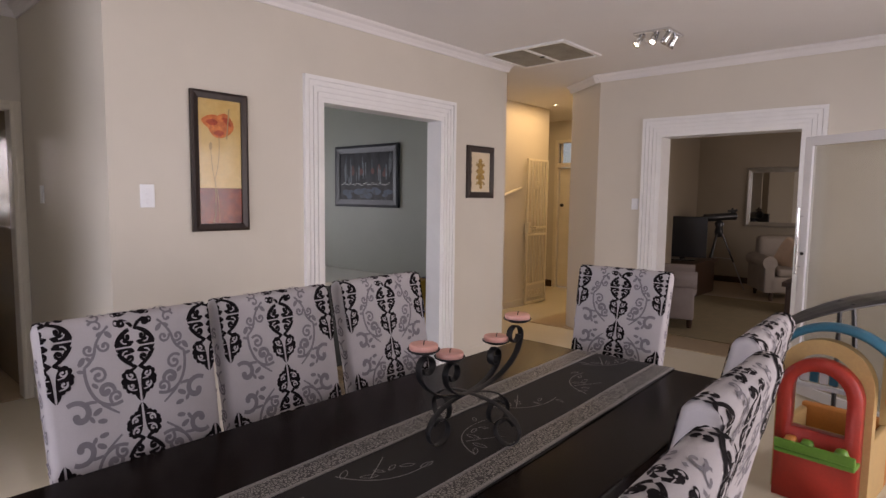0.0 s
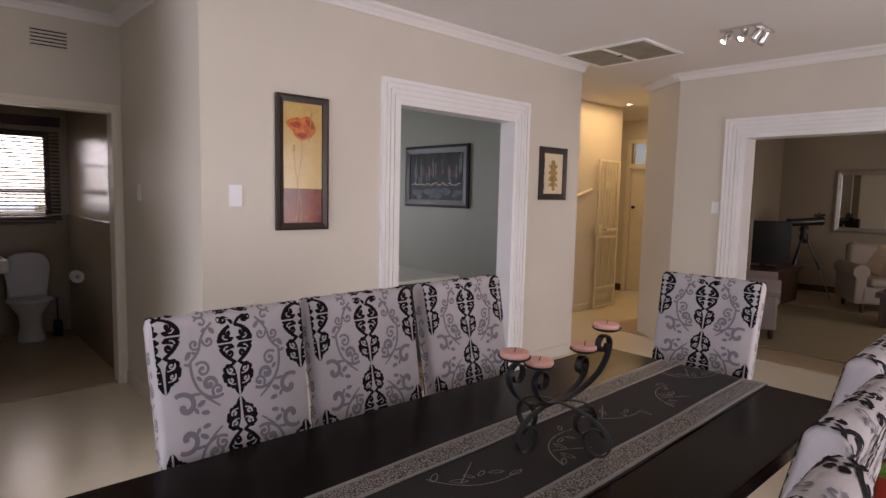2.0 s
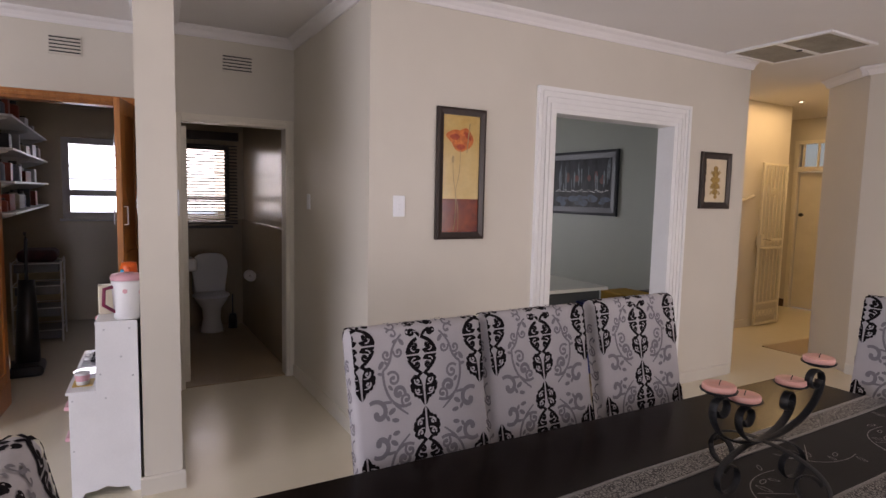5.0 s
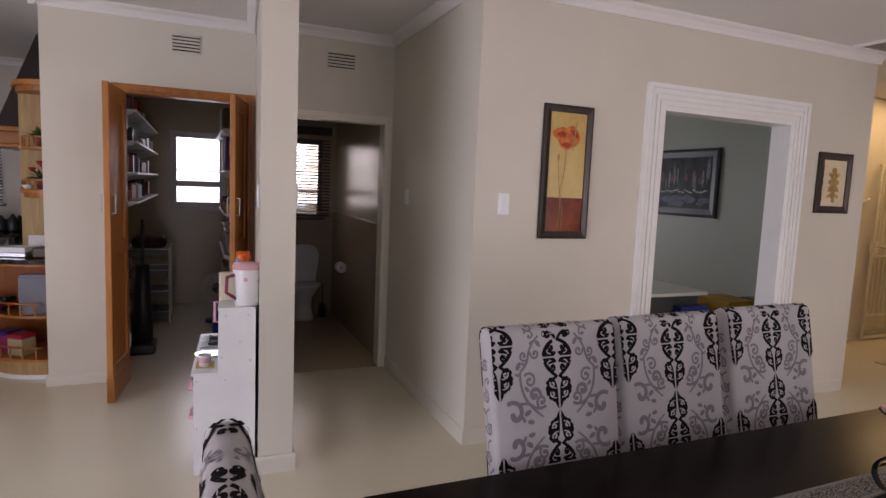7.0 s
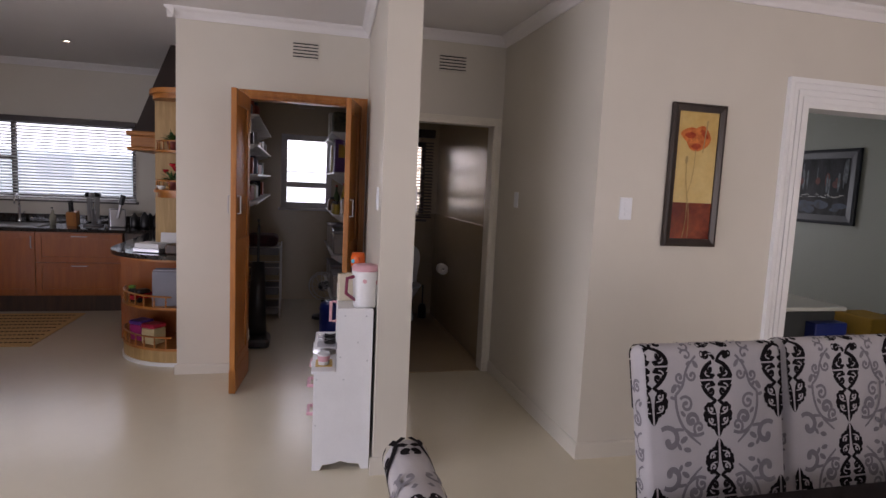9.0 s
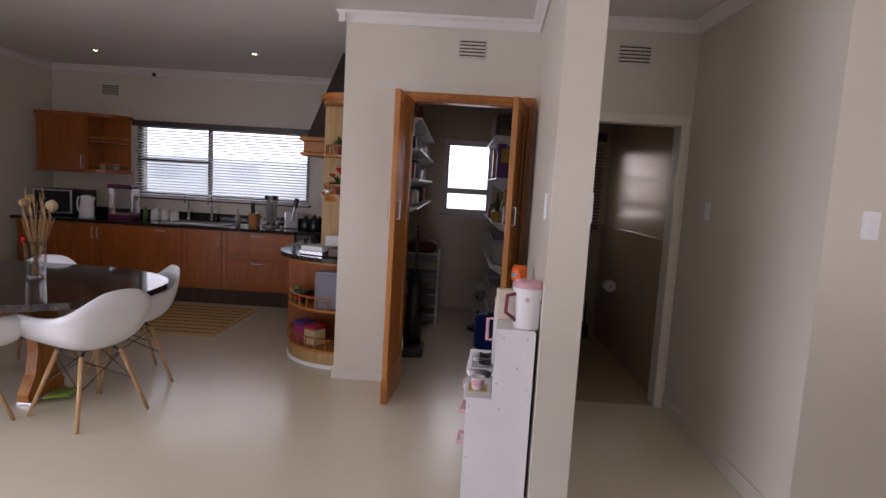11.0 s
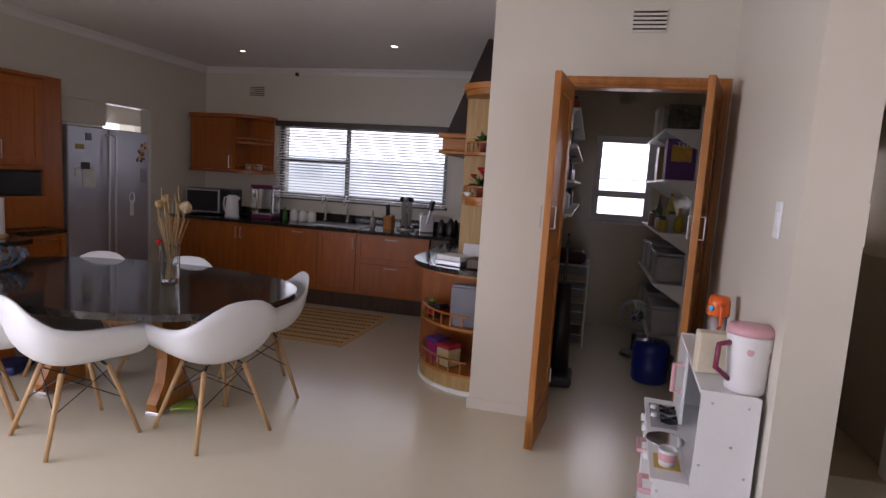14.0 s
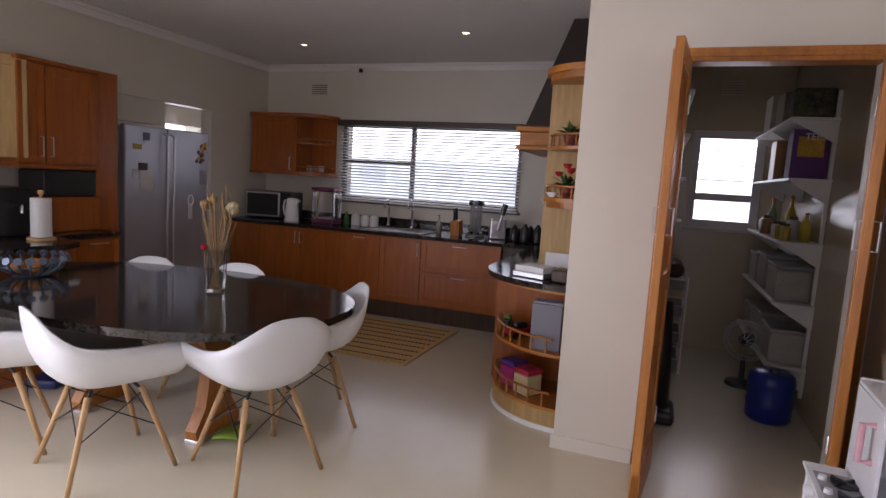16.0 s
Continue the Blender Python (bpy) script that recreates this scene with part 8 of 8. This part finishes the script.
part("upper_front", box(-0.81, -0.50, -0.19, -0.178, 0.56, 0.86), TOYWHITE, pk)
part("upper_shelf", box(-0.81, -0.014, -0.19, -0.02, 0.53, 0.545, 0.003), TOYWHITE, pk)
hb = part("hob", box(-0.74, -0.46, -0.30, -0.195, 0.545, 0.549, 0.001), GREYTOY, pk, "grey printed hob")
for x in (-0.66, -0.54):
    part("burner", lathe([(0, 0.549), (0.035, 0.549), (0.038, 0.556), (0.02, 0.56), (0, 0.556)], (x, -0.225, 0), 16), BLACK, hb)
    for k in range(4):
        a = radians(45 + 90 * k)
        part("grate", box(-0.004, 0.004, 0.0, 0.045, 0.552, 0.566, 0.001, pose(x, -0.225, 0, 0, 0, 45 + 90 * k)), BLACK, hb)
for x in (-0.68, -0.58):
    part("hob_knob", lathe([(0, 0.549), (0.014, 0.549), (0.012, 0.562), (0, 0.563)], (x, -0.283, 0), 12), TOYWHITE, hb)
part("sink_bowl", lathe([(0, 0.548), (0.045, 0.547), (0.068, 0.550), (0.074, 0.554), (0.070, 0.554), (0, 0.5485)], (-0.33, -0.25, 0), 24), CHROME, pk, "round steel sink", smooth=True)
part("print_card", box(-0.20, -0.08, -0.30, -0.21, 0.545, 0.548), material("yellow_card", (0.62, 0.42, 0.10), 0.5), pk, "yellow card")
for x in (-0.70, -0.58, -0.30):
    part("knob", lathe([(0, 0), (0.02, 0), (0.018, 0.025), (0, 0.028)], n=12, m=pose(x, -0.302, 0.49, 90)), TOYWHITE, pk)
for x, z in ((-0.55, 0.42), (-0.20, 0.42), (-0.20, 0.26)):
    part("door_handle", tube([(x - 0.06, -0.30, z), (x - 0.06, -0.335, z), (x + 0.06, -0.335, z), (x + 0.06, -0.30, z)], 0.010, 8), PINK, pk, "pink handle")
part("door_handle", tube([(-0.56, -0.19, 0.80), (-0.56, -0.225, 0.80), (-0.56, -0.225, 0.68), (-0.56, -0.19, 0.68)], 0.010, 8), PINK, pk, "pink handle")
for y, z in ((-0.29, 0.50), (-0.15, 0.50), (-0.29, 0.25), (-0.15, 0.84), (-0.04, 0.84), (-0.17, 0.62), (-0.08, 0.70), (-0.03, 0.60)):
    part("screw_head", lathe([(0, 0), (0.005, 0), (0.004, 0.0015), (0, 0.002)], n=8, m=pose(0.0, y, z, 0, 90)), STEEL, pk)
cp = thing("toy_cup", "white toy cup with pink pattern on the play worktop", "toy cup", at=pose(-3.352, -0.352, 0.549))
part("cup", lathe([(0, 0), (0.028, 0), (0.034, 0.06), (0.03, 0.06), (0.025, 0.006), (0, 0.005)], n=18), TOYWHITE, cp, smooth=True)
part("pattern", lathe([(0.0305, 0.02), (0.0345, 0.05), (0.034, 0.05), (0.030, 0.02), (0.0305, 0.02)], n=18), PINK, cp)
kk = thing("toy_kettle", "white toy kettle with a pink lid and cheeks", "toy kettle", at=pose(-3.305, -0.145, 0.8765, 0, 0, 200) @ Matrix.Diagonal((0.86, 0.86, 0.98, 1)))
part("body", lathe([(0, 0), (0.068, 0), (0.074, 0.01), (0.076, 0.10), (0.084, 0.185), (0.085, 0.20), (0, 0.20)], n=28), TOYWHITE, kk, smooth=True)
part("lid", lathe([(0, 0.20), (0.087, 0.20), (0.089, 0.212), (0.08, 0.228), (0.03, 0.236), (0, 0.236)], n=28), PINK, kk, "pink lid", smooth=True)
part("handle", tube([(0.0, 0.07, 0.17), (0.0, 0.125, 0.16), (0.0, 0.13, 0.08), (0.0, 0.07, 0.04)], (0.014, 0.010), 8, (1, 0, 0)), material("plum_toy_handle", (0.20, 0.02, 0.06), 0.4, spread=0.08), kk, "plum handle", smooth=True)
for a, z in ((150, 0.15), (215, 0.14)):
    part("cheek_print", lathe([(0, 0), (0.014, 0), (0.012, 0.003), (0, 0.004)], n=10, m=Matrix.Translation((0.078 * math.cos(radians(a)), 0.078 * math.sin(radians(a)), z)) @ Vector((math.cos(radians(a)), math.sin(radians(a)), 0)).to_track_quat("Z", "Y").to_matrix().to_4x4()), PINK, kk)
ob_ = thing("orange_flask", "orange-topped metal drinking flask", "flask", at=pose(-3.90, -0.125, 0.8765))
part("body", lathe([(0, 0), (0.036, 0), (0.038, 0.01), (0.038, 0.13), (0, 0.13)], n=20), STEEL, ob_, smooth=True)
part("cap", lathe([(0, 0.13), (0.043, 0.13), (0.046, 0.14), (0.045, 0.19), (0.038, 0.215), (0, 0.218)], n=20), material("orange_cap", (0.75, 0.12, 0.01), 0.35), ob_, "orange cap", smooth=True)
part("button", lathe([(0, 0), (0.013, 0), (0.012, 0.005), (0, 0.006)], n=14, m=Matrix.Translation((0.030, -0.034, 0.165)) @ Vector((0.66, -0.75, 0)).to_track_quat("Z", "Y").to_matrix().to_4x4()), material("cyan_button", (0.03, 0.35, 0.55), 0.35), ob_, "cyan button")
part("loop", tube([(0.04, 0, 0.19), (0.065, 0, 0.18), (0.065, 0, 0.10), (0.04, 0, 0.08)], (0.008, 0.005), 8, (0, 1, 0)), material("orange_loop", (0.70, 0.10, 0.01), 0.35), ob_)
# cream divider of the play kitchen's upper part, simplified to a plain box
bx_ = thing("toy_box", "cream divider panel on the play kitchen", "toy box", at=pose(-3.47, -0.19, 0.8765, 0, 0, 5))
part("box", box(-0.04, 0.02, -0.085, 0.05, 0, 0.15, 0.004), material("cream_board", (0.70, 0.62, 0.48), 0.5), bx_)
